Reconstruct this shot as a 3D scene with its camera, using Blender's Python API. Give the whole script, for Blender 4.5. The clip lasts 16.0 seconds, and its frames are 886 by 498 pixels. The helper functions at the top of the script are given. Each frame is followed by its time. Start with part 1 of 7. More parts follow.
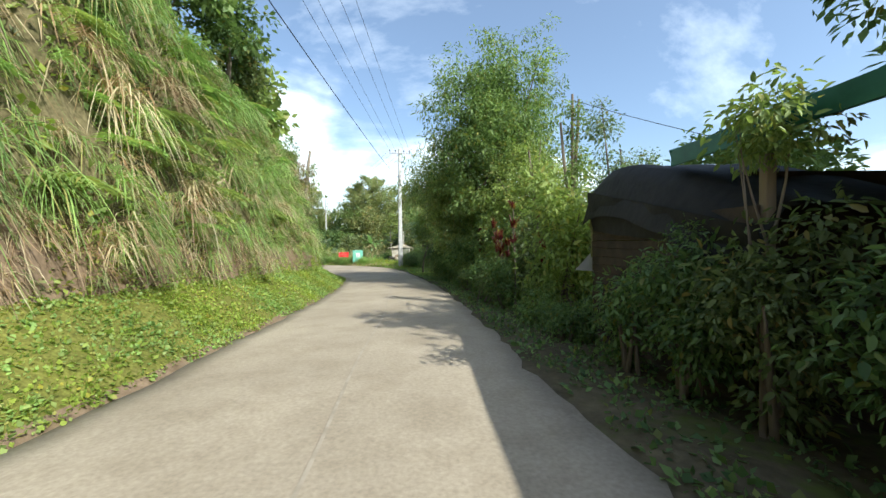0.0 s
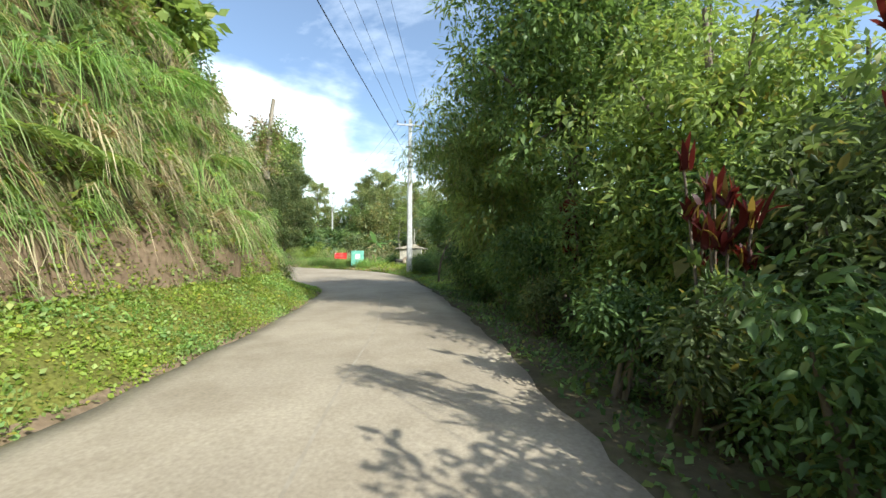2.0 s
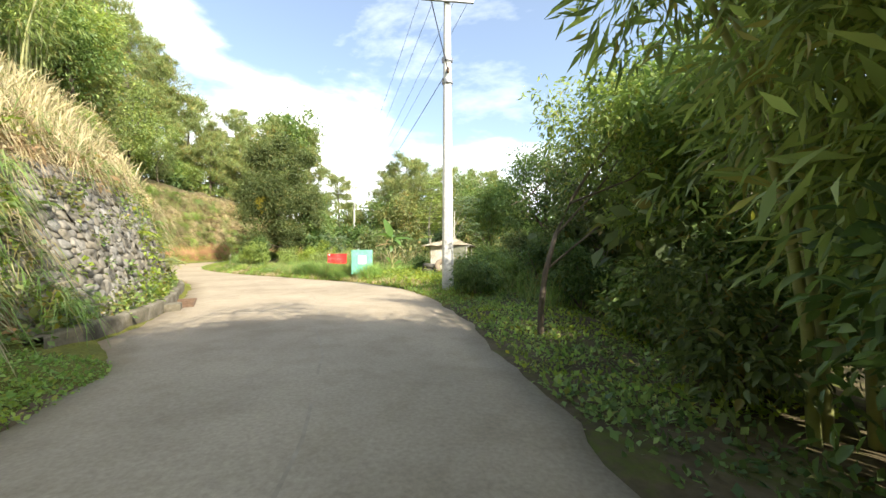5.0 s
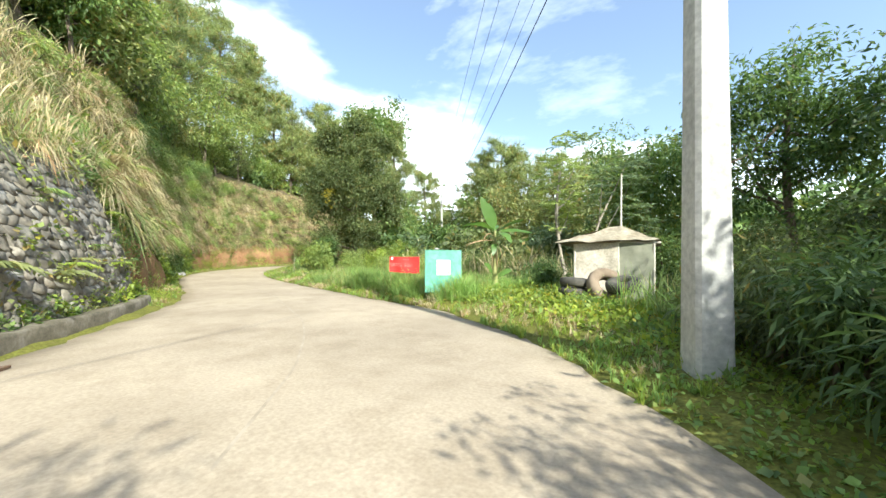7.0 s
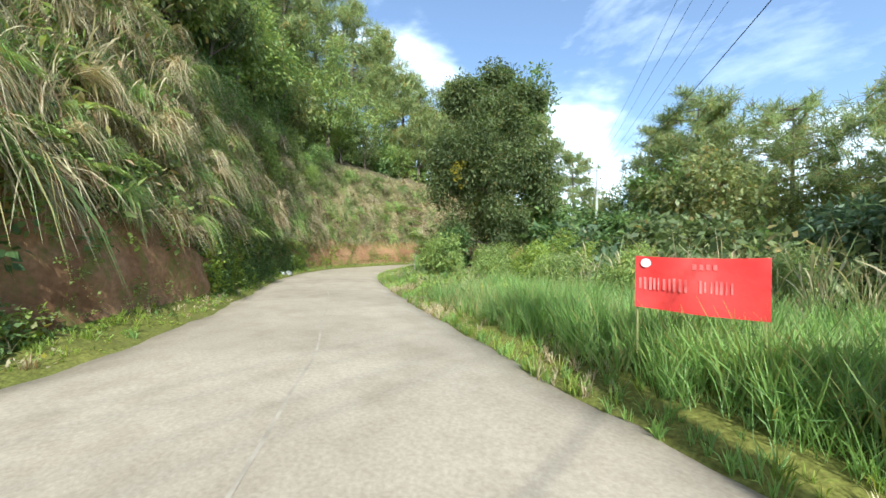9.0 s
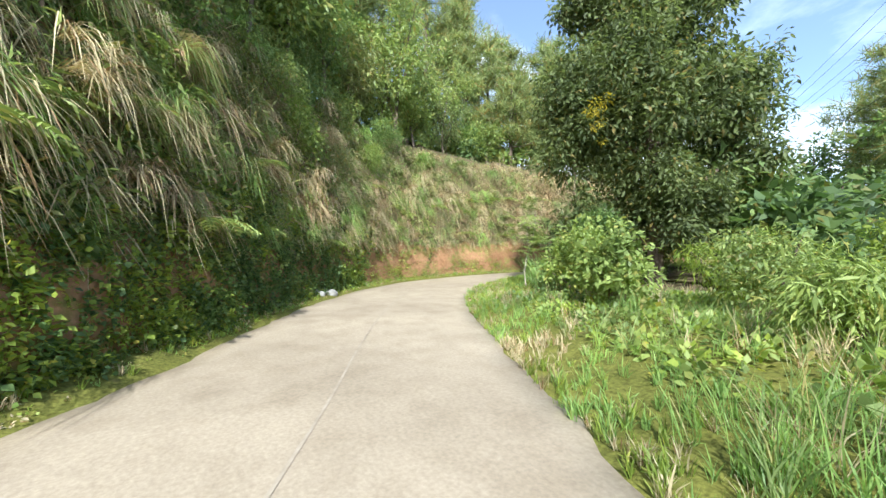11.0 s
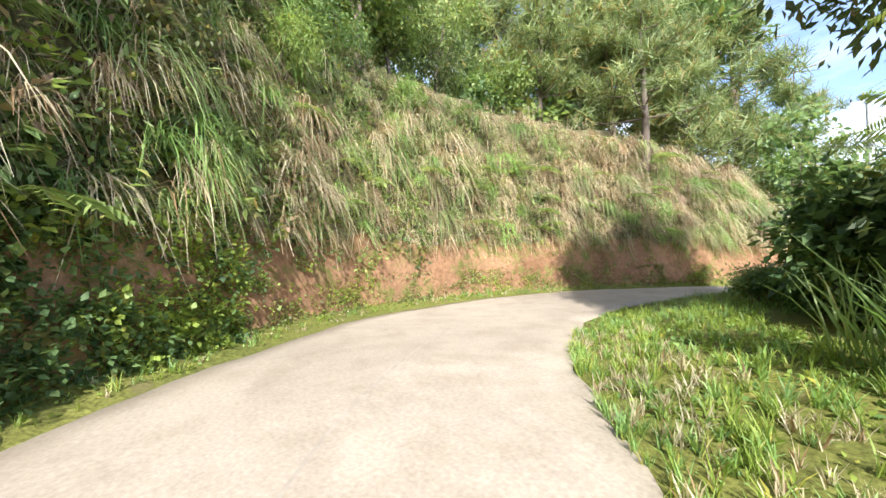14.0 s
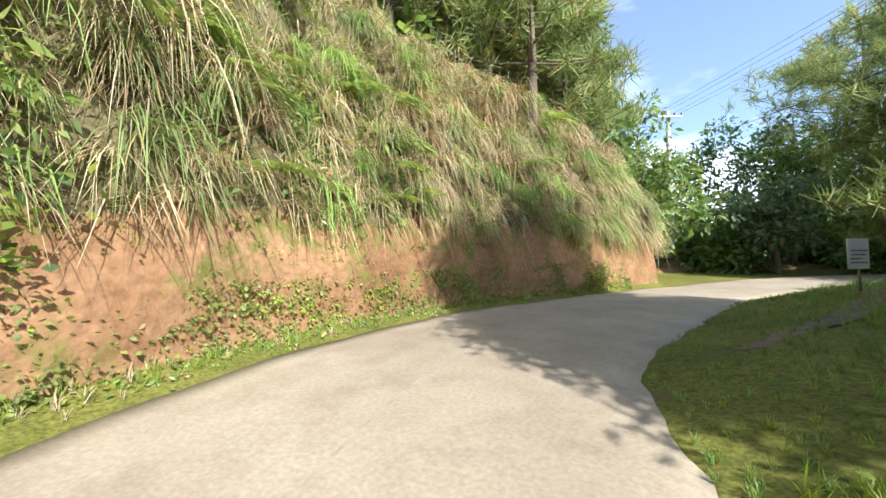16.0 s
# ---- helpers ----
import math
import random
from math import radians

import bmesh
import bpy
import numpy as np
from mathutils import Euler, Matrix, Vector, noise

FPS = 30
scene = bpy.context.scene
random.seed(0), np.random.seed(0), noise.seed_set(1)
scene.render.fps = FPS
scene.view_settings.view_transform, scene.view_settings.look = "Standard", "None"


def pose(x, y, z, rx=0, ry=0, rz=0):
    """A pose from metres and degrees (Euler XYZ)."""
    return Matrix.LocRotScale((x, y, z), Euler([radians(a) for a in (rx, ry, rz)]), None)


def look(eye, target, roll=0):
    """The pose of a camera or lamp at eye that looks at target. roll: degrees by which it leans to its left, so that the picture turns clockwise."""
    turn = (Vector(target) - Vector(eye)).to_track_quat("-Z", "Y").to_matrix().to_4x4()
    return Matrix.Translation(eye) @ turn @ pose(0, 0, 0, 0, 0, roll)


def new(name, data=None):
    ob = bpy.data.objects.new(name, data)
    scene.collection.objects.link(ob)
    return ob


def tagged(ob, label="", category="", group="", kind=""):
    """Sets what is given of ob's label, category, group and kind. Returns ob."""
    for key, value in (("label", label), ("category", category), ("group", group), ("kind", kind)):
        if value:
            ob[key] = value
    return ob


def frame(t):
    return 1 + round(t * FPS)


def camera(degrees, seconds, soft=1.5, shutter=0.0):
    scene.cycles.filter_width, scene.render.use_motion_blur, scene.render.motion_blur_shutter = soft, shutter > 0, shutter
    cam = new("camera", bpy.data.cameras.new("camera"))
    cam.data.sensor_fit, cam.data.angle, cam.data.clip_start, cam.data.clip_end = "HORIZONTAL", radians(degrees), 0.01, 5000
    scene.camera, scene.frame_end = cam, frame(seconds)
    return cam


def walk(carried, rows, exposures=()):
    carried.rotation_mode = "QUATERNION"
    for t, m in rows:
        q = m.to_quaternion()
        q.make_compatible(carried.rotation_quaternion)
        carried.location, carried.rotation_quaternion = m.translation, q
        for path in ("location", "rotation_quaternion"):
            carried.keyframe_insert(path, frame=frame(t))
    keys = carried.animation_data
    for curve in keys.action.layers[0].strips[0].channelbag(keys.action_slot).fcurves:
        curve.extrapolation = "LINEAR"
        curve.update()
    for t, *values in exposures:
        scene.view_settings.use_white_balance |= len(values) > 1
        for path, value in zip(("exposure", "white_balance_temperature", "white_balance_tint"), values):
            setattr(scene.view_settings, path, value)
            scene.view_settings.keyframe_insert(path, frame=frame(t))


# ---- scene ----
cam = camera(100.27, 16.0, soft=1.5)
# seconds, place, pitch, roll, yaw
PATH = [
    (0.0, 0.000, 0.000, 1.420, -1.04, 0.52, 0.00),
    (0.5, -0.111, 2.027, 1.327, -1.11, 0.14, 0.31),
    (1.0, -0.240, 4.020, 1.255, -0.87, 0.24, 0.54),
    (1.5, -0.389, 6.023, 1.184, -0.70, 0.03, 1.19),
    (2.0, -0.568, 8.020, 1.126, -0.50, -0.42, 2.15),
    (2.5, -0.766, 10.051, 1.042, -1.12, -0.08, 2.77),
    (3.0, -0.974, 12.102, 0.970, -0.77, -0.09, 2.90),
    (3.2, -1.064, 12.926, 0.939, -0.81, -0.20, 2.90),
    (5.3, -2.687, 22.271, 0.642, 0.07, -0.29, 9.06),
    (5.5, -2.898, 23.139, 0.622, -0.04, -0.72, 10.31),
    (6.0, -3.524, 25.284, 0.574, -0.09, -1.21, 13.25),
    (6.5, -4.273, 27.412, 0.547, 0.36, -0.99, 16.53),
    (7.0, -5.193, 29.459, 0.514, 0.86, -0.27, 21.02),
    (7.5, -6.287, 31.400, 0.504, 0.85, -0.56, 26.52),
    (8.0, -7.554, 33.211, 0.494, 0.83, -0.51, 31.66),
    (8.5, -8.927, 34.900, 0.484, 0.96, -1.36, 36.62),
    (9.0, -10.490, 36.534, 0.453, 0.40, -0.87, 41.06),
    (9.5, -12.163, 38.058, 0.413, 1.00, 0.43, 45.79),
    (10.0, -13.907, 39.457, 0.448, 1.21, 0.87, 50.13),
    (10.2, -14.616, 39.965, 0.450, 1.17, 1.19, 51.37),
    (12.3, -20.544, 43.861, 0.333, 1.09, -0.06, 55.26),
    (12.5, -21.193, 44.255, 0.328, 1.05, 0.11, 55.28),
    (13.0, -22.829, 45.263, 0.319, 1.12, 0.57, 54.93),
    (13.5, -24.469, 46.314, 0.328, 1.99, 0.35, 53.45),
    (14.0, -26.058, 47.455, 0.377, 2.34, 0.34, 50.66),
    (14.5, -27.525, 48.657, 0.428, 2.16, 0.14, 46.75),
    (15.0, -28.866, 50.019, 0.475, 1.98, 0.38, 40.35),
    (15.5, -30.028, 51.509, 0.446, 1.20, 0.09, 33.18),
    (16.0, -30.973, 53.091, 0.430, 1.99, 0.65, 24.35),
]
EXPOSURES = [(0.0, 0.5, 6000, 4), (3.2, 0.75, 6000, 4), (5.3, 1.1, 6900, 8), (7.0, 1.0, 6200, 4), (8.0, 0.82, 5900, 4), (9.0, 0.65, 5600, 3), (10.2, 0.75, 5700, 4), (12.3, 1.15, 5750, 12), (14.0, 1.15, 5750, 14), (16.0, 0.95, 5900, 10)]
walk(cam, [(t, pose(x, y, z, 90 + p, r, w)) for t, x, y, z, p, r, w in PATH], EXPOSURES)

# ---- daylight: low sun behind the starting view, to its right; blue sky with fair-weather clouds ----
SUN_AZ, SUN_EL = 129.0, 39.0          # degrees clockwise from +y, above the horizon
sun_way = Vector((math.sin(radians(SUN_AZ)) * math.cos(radians(SUN_EL)), math.cos(radians(SUN_AZ)) * math.cos(radians(SUN_EL)), math.sin(radians(SUN_EL))))
lamp = bpy.data.lights.new("sun", "SUN")
lamp.energy, lamp.angle, lamp.color = 4.7, radians(0.6), (1.0, 0.95, 0.84)
sun = new("sun", lamp)
sun.matrix_world = look(sun_way * 50, (0, 0, 0))

world = bpy.data.worlds.new("sky")
scene.world = world
world.use_nodes = True
wn, wl = world.node_tree.nodes, world.node_tree.links
wn.clear()
sky = wn.new("ShaderNodeTexSky")
sky.sky_type, sky.sun_disc = "NISHITA", False
sky.sun_elevation, sky.sun_rotation = radians(SUN_EL), radians(SUN_AZ)
sky.air_density, sky.dust_density, sky.ozone_density = 1.0, 1.3, 1.4
geo_n = wn.new("ShaderNodeTexCoord")
mp = wn.new("ShaderNodeMapping")
mp.inputs["Scale"].default_value = (1.0, 1.0, 2.6)
mp.inputs["Location"].default_value = (0.35, 0.1, 0.0)
n1 = wn.new("ShaderNodeTexNoise")
n1.inputs["Scale"].default_value, n1.inputs["Detail"].default_value, n1.inputs["Roughness"].default_value = 1.7, 7, 0.52
r1 = wn.new("ShaderNodeValToRGB")
r1.color_ramp.elements[0].position, r1.color_ramp.elements[1].position = 0.485, 0.66
r1.color_ramp.interpolation = "EASE"
r1.color_ramp.elements[0].color = (0.05, 0.05, 0.05, 1)       # thin high haze
sep = wn.new("ShaderNodeSeparateXYZ")
low = wn.new("ShaderNodeMath")                # clouds bank up towards the horizon
low.operation, low.inputs[0].default_value = "SUBTRACT", 0.30
low2 = wn.new("ShaderNodeMath")
low2.operation, low2.inputs[1].default_value = "MULTIPLY", 0.42
low3 = wn.new("ShaderNodeMath")
low3.operation, low3.inputs[1].default_value = "MAXIMUM", -0.05
add = wn.new("ShaderNodeMath")
add.operation = "ADD"
cloud = wn.new("ShaderNodeMixRGB")
cloud.inputs[2].default_value = (11.5, 11.8, 12.2, 1)
fac = wn.new("ShaderNodeMath")
fac.operation, fac.inputs[1].default_value = "MULTIPLY", 0.85
bg = wn.new("ShaderNodeBackground")
bg.inputs["Strength"].default_value = 0.15
wo = wn.new("ShaderNodeOutputWorld")
wl.new(geo_n.outputs["Generated"], mp.inputs["Vector"])
wl.new(mp.outputs[0], n1.inputs["Vector"])
wl.new(geo_n.outputs["Generated"], sep.inputs[0])
wl.new(sep.outputs["Z"], low.inputs[1])
wl.new(low.outputs[0], low2.inputs[0])
wl.new(low2.outputs[0], low3.inputs[0])
wl.new(n1.outputs["Fac"], add.inputs[0])
wl.new(low3.outputs[0], add.inputs[1])
wl.new(add.outputs[0], r1.inputs["Fac"])
mp2 = wn.new("ShaderNodeMapping")              # torn streaks of high cloud
mp2.inputs["Scale"].default_value, mp2.inputs["Rotation"].default_value = (1.2, 4.5, 3.0), (0.0, 0.3, 0.6)
n2 = wn.new("ShaderNodeTexNoise")
n2.inputs["Scale"].default_value, n2.inputs["Detail"].default_value, n2.inputs["Roughness"].default_value = 1.6, 8, 0.6
r2 = wn.new("ShaderNodeValToRGB")
r2.color_ramp.elements[0].position, r2.color_ramp.elements[1].position = 0.5, 0.78
r2.color_ramp.elements[1].color = (0.45, 0.45, 0.45, 1)
most = wn.new("ShaderNodeMath")
most.operation = "MAXIMUM"
wl.new(geo_n.outputs["Generated"], mp2.inputs["Vector"])
wl.new(mp2.outputs[0], n2.inputs["Vector"])
wl.new(n2.outputs["Fac"], r2.inputs["Fac"])
wl.new(r1.outputs["Color"], most.inputs[0])
wl.new(r2.outputs["Color"], most.inputs[1])
wl.new(most.outputs[0], fac.inputs[0])
wl.new(fac.outputs[0], cloud.inputs[0])
wl.new(sky.outputs[0], cloud.inputs[1])
wl.new(cloud.outputs[0], bg.inputs["Color"])
wl.new(bg.outputs[0], wo.inputs["Surface"])


# ---- materials ----
def mat(name):
    m = bpy.data.materials.new(name)
    m.use_nodes = True
    n, l = m.node_tree.nodes, m.node_tree.links
    return m, n, l, n["Principled BSDF"]


def noise_ramp(n, l, scale, stops, detail=6, rough=0.6, coords="Object", stretch=None):
    """A noise run through a colour ramp; returns the ramp node."""
    tc = n.new("ShaderNodeTexCoord")
    no = n.new("ShaderNodeTexNoise")
    no.inputs["Scale"].default_value, no.inputs["Detail"].default_value, no.inputs["Roughness"].default_value = scale, detail, rough
    if stretch:
        mp = n.new("ShaderNodeMapping")
        mp.inputs["Scale"].default_value = stretch
        l.new(tc.outputs[coords], mp.inputs["Vector"])
        l.new(mp.outputs[0], no.inputs["Vector"])
    else:
        l.new(tc.outputs[coords], no.inputs["Vector"])
    ra = n.new("ShaderNodeValToRGB")
    while len(ra.color_ramp.elements) < len(stops):
        ra.color_ramp.elements.new(0.5)
    for e, (p, c) in zip(ra.color_ramp.elements, stops):
        e.position, e.color = p, (*c, 1)
    l.new(no.outputs["Fac"], ra.inputs["Fac"])
    return ra


def mix(n, l, fac, a, b, mode="MIX"):
    """Mixes two colours; each of fac, a, b is a socket or a value."""
    m = n.new("ShaderNodeMixRGB")
    m.blend_type = mode
    for i, v in enumerate((fac, a, b)):
        if hasattr(v, "is_linked"):
            l.new(v, m.inputs[i])
        else:
            m.inputs[i].default_value = v if i == 0 else (*v, 1)
    return m.outputs[0]


def bump(n, l, b, scale, strength, dist=0.02, detail=6):
    tc = n.new("ShaderNodeTexCoord")
    no = n.new("ShaderNodeTexNoise")
    no.inputs["Scale"].default_value, no.inputs["Detail"].default_value = scale, detail
    bu = n.new("ShaderNodeBump")
    bu.inputs["Strength"].default_value, bu.inputs["Distance"].default_value = strength, dist
    l.new(tc.outputs["Object"], no.inputs["Vector"])
    l.new(no.outputs["Fac"], bu.inputs["Height"])
    l.new(bu.outputs[0], b.inputs["Normal"])


def leaf_mat(name, dark, light, dry=None, dry_part=0.0, translucent=0.38, rough=0.5):
    """Leaves and blades: each island takes its own shade; a slow noise shifts whole clumps."""
    if dark[1] > dark[0]:
        dark, light = (dark[0] * 0.90, dark[1] * 0.97, dark[2] * 1.5), (light[0] * 0.93, light[1] * 0.99, light[2] * 1.45)
    m, n, l, b = mat(name)
    g = n.new("ShaderNodeNewGeometry")
    ra = n.new("ShaderNodeValToRGB")
    ra.color_ramp.elements[0].color, ra.color_ramp.elements[1].color = (*dark, 1), (*light, 1)
    if dry:
        e = ra.color_ramp.elements.new(1.0 - dry_part)
        e.color = (*light, 1)
        e2 = ra.color_ramp.elements.new(min(0.999, 1.0 - dry_part + 0.04))
        e2.color = (*dry, 1)
        ra.color_ramp.elements[-1].color = (*dry, 1)
    l.new(g.outputs["Random Per Island"], ra.inputs["Fac"])
    big = noise_ramp(n, l, 0.55, [(0.32, (0.72, 0.74, 0.70)), (0.68, (1.28, 1.22, 1.15))], detail=3)
    col = mix(n, l, 1.0, ra.outputs[0], big.outputs[0], "MULTIPLY")
    l.new(col, b.inputs["Base Color"])
    b.inputs["Roughness"].default_value = rough
    b.inputs["Specular IOR Level"].default_value = 0.35
    tr = n.new("ShaderNodeBsdfTranslucent")
    l.new(mix(n, l, 1.0, col, (1.55, 1.6, 1.0), "MULTIPLY"), tr.inputs["Color"])
    ms = n.new("ShaderNodeMixShader")
    ms.inputs[0].default_value = translucent
    out = n["Material Output"]
    l.new(b.outputs[0], ms.inputs[1])
    l.new(tr.outputs[0], ms.inputs[2])
    l.new(ms.outputs[0], out.inputs["Surface"])
    return m


M_GRASS = leaf_mat("green_grass", (0.171, 0.236, 0.055), (0.354, 0.419, 0.118), (0.42, 0.36, 0.16), 0.16)
M_GRASS_FRESH = leaf_mat("fresh_grass", (0.185, 0.29, 0.057), (0.36, 0.49, 0.10), (0.36, 0.34, 0.12), 0.07)
M_GRASS_DRY = leaf_mat("dry_grass", (0.36, 0.312, 0.18), (0.60, 0.51, 0.35), (0.30, 0.19, 0.10), 0.22, translucent=0.22)
M_GRASS_BROWN = leaf_mat("dead_grass", (0.20, 0.13, 0.07), (0.40, 0.28, 0.17), (0.48, 0.40, 0.26), 0.3, translucent=0.15)
M_WEED = leaf_mat("low_weeds", (0.20, 0.265, 0.03), (0.36, 0.42, 0.055), (0.42, 0.38, 0.07), 0.08)
M_LEAF_DARK = leaf_mat("dark_leaves", (0.064, 0.110, 0.026), (0.175, 0.248, 0.058), (0.16, 0.17, 0.04), 0.08, translucent=0.35, rough=0.55)
M_LEAF = leaf_mat("mid_leaves", (0.101, 0.160, 0.037), (0.269, 0.353, 0.084), (0.24, 0.24, 0.06), 0.1)
M_LEAF_LIGHT = leaf_mat("light_leaves", (0.18, 0.235, 0.047), (0.375, 0.44, 0.095), (0.34, 0.34, 0.10), 0.12)
M_LEAF_OLIVE = leaf_mat("olive_leaves", (0.15, 0.17, 0.045), (0.33, 0.34, 0.10), (0.34, 0.26, 0.10), 0.14)
M_LEAF_DEEP = leaf_mat("deep_olive_leaves", (0.075, 0.098, 0.026), (0.20, 0.235, 0.066), (0.24, 0.20, 0.07), 0.08, rough=0.58)
M_LEAF_GREY = leaf_mat("grey_green_leaves", (0.10, 0.145, 0.055), (0.24, 0.30, 0.125), (0.22, 0.20, 0.09), 0.1)
M_LEAF_BAMBOO = leaf_mat("bamboo_leaves", (0.17, 0.225, 0.055), (0.40, 0.455, 0.11), (0.32, 0.29, 0.10), 0.12)
M_NEEDLE = leaf_mat("pine_needles", (0.16, 0.20, 0.05), (0.36, 0.40, 0.11), (0.34, 0.23, 0.07), 0.12, translucent=0.3)
M_RED_LEAF = leaf_mat("red_leaves", (0.05, 0.010, 0.013), (0.20, 0.026, 0.025), (0.26, 0.17, 0.05), 0.12)
M_YELLOW_LEAF = leaf_mat("yellow_leaves", (0.36, 0.30, 0.03), (0.55, 0.46, 0.05))
M_BANANA = leaf_mat("banana_leaf", (0.08, 0.155, 0.025), (0.15, 0.25, 0.045), translucent=0.35, rough=0.35)
M_PLUME = leaf_mat("grass_plume", (0.45, 0.38, 0.24), (0.62, 0.54, 0.36), translucent=0.3, rough=0.8)


def plain(name, stops, scale, rough=0.8, bscale=None, bstr=0.4, bdist=0.01, metal=0.0, stretch=None, fine=None):
    m, n, l, b = mat(name)
    ra = noise_ramp(n, l, scale, stops, stretch=stretch)
    col = ra.outputs[0]
    if fine:
        fr = noise_ramp(n, l, fine, [(0.3, (0.75, 0.75, 0.75)), (0.7, (1.2, 1.2, 1.2))], detail=8)
        col = mix(n, l, 1.0, col, fr.outputs[0], "MULTIPLY")
    l.new(col, b.inputs["Base Color"])
    b.inputs["Roughness"].default_value, b.inputs["Metallic"].default_value = rough, metal
    b.inputs["Specular IOR Level"].default_value = 0.3
    if bscale:
        bump(n, l, b, bscale, bstr, bdist)
    return m


M_BARK = plain("bark", [(0.3, (0.10, 0.075, 0.055)), (0.7, (0.24, 0.19, 0.145))], 3.0, 0.9, 14, 0.8, 0.03, stretch=(1, 1, 0.25))
M_BARK_PALE = plain("pale_bark", [(0.3, (0.26, 0.22, 0.17)), (0.7, (0.46, 0.41, 0.34))], 3.0, 0.85, 12, 0.5, 0.02, stretch=(1, 1, 0.3))
M_BAMBOO = plain("bamboo_culm", [(0.3, (0.20, 0.21, 0.07)), (0.7, (0.38, 0.37, 0.16))], 2.0, 0.45)
M_CONCRETE = plain("pole_concrete", [(0.3, (0.46, 0.45, 0.42)), (0.7, (0.62, 0.61, 0.58))], 1.3, 0.8, 30, 0.3, 0.006, fine=14)
M_KERB = plain("kerb_concrete", [(0.3, (0.085, 0.075, 0.05)), (0.5, (0.155, 0.135, 0.095)), (0.7, (0.27, 0.24, 0.19))], 2.2, 0.9, 20, 0.5, 0.015, fine=20)
M_STONE = plain("wall_stone", [(0.25, (0.125, 0.117, 0.10)), (0.5, (0.25, 0.236, 0.21)), (0.75, (0.39, 0.372, 0.335))], 2.4, 0.9, 14, 0.7, 0.02, fine=16)
def stone_shades(m):
    """Each stone is a little lighter, darker or browner than its neighbour."""
    n, l = m.node_tree.nodes, m.node_tree.links
    b = n["Principled BSDF"]
    col = b.inputs["Base Color"].links[0].from_socket
    oi, gi = n.new("ShaderNodeObjectInfo"), n.new("ShaderNodeNewGeometry")
    ad = n.new("ShaderNodeMath")
    ad.operation = "ADD"
    fr = n.new("ShaderNodeMath")
    fr.operation = "FRACT"
    l.new(oi.outputs["Random"], ad.inputs[0])
    l.new(gi.outputs["Random Per Island"], ad.inputs[1])
    l.new(ad.outputs[0], fr.inputs[0])
    ra = n.new("ShaderNodeValToRGB")
    ra.color_ramp.elements[0].color, ra.color_ramp.elements[1].color = (0.62, 0.60, 0.56, 1), (1.12, 1.12, 1.12, 1)
    e = ra.color_ramp.elements.new(0.3)
    e.color = (0.95, 0.88, 0.76, 1)
    l.new(fr.outputs[0], ra.inputs["Fac"])
    l.new(mix(n, l, 1.0, col, ra.outputs[0], "MULTIPLY"), b.inputs["Base Color"])


stone_shades(M_STONE)
M_MORTAR = plain("wall_joint", [(0.3, (0.13, 0.125, 0.10)), (0.7, (0.26, 0.245, 0.20))], 3.0, 0.95, 18, 0.6, 0.02)
M_BOULDER = plain("river_stone", [(0.3, (0.27, 0.26, 0.235)), (0.7, (0.47, 0.455, 0.42))], 3.0, 0.8, 20, 0.4, 0.01)
M_STEEL = plain("galvanised_steel", [(0.3, (0.30, 0.30, 0.31)), (0.7, (0.48, 0.48, 0.49))], 6.0, 0.5, metal=0.7)
M_CABLE = plain("cable_black", [(0.4, (0.018, 0.018, 0.02)), (0.6, (0.035, 0.035, 0.04))], 4.0, 0.6)
M_CERAMIC = plain("insulator_brown", [(0.4, (0.07, 0.04, 0.03)), (0.6, (0.13, 0.08, 0.05))], 6.0, 0.25)
M_TEAL = plain("teal_paint", [(0.3, (0.12, 0.36, 0.27)), (0.7, (0.20, 0.47, 0.365))], 1.8, 0.6, 24, 0.2, 0.004, fine=7)
M_RED_TARP = plain("red_tarpaulin", [(0.3, (0.62, 0.035, 0.035)), (0.7, (0.74, 0.07, 0.06))], 2.5, 0.45, 7, 0.4, 0.02)
M_WHITE = plain("white_sheet", [(0.3, (0.70, 0.70, 0.68)), (0.7, (0.82, 0.82, 0.80))], 4.0, 0.7)
M_INK = plain("faded_ink", [(0.3, (0.16, 0.17, 0.19)), (0.7, (0.30, 0.31, 0.33))], 9.0, 0.8)
M_FADED = plain("faded_white_print", [(0.3, (0.62, 0.07, 0.065)), (0.6, (0.70, 0.20, 0.18)), (0.75, (0.72, 0.36, 0.32))], 6.0, 0.6)
M_TARP = plain("weathered_sack_cloth", [(0.3, (0.45, 0.40, 0.31)), (0.7, (0.68, 0.62, 0.51))], 2.5, 0.85, 40, 0.4, 0.01, fine=20)
M_ROOF_CLOTH = plain("stained_roof_cloth", [(0.3, (0.20, 0.165, 0.11)), (0.7, (0.46, 0.41, 0.31))], 3.0, 0.9, 30, 0.5, 0.012, fine=14)
M_RUST = plain("rusty_iron", [(0.3, (0.09, 0.055, 0.035)), (0.7, (0.22, 0.14, 0.09))], 8.0, 0.8, 30, 0.4, 0.005)
M_NET = plain("grey_green_netting", [(0.3, (0.20, 0.21, 0.15)), (0.7, (0.34, 0.34, 0.26))], 3.0, 0.9, 60, 0.5, 0.01)
M_TYRE = plain("tyre_rubber", [(0.3, (0.045, 0.042, 0.038)), (0.7, (0.13, 0.12, 0.10))], 4.0, 0.85, 40, 0.4, 0.01)
M_WOOD_GREY = plain("weathered_wood", [(0.3, (0.15, 0.11, 0.075)), (0.7, (0.32, 0.25, 0.18))], 3.0, 0.85, 16, 0.6, 0.01, stretch=(1, 1, 0.2))
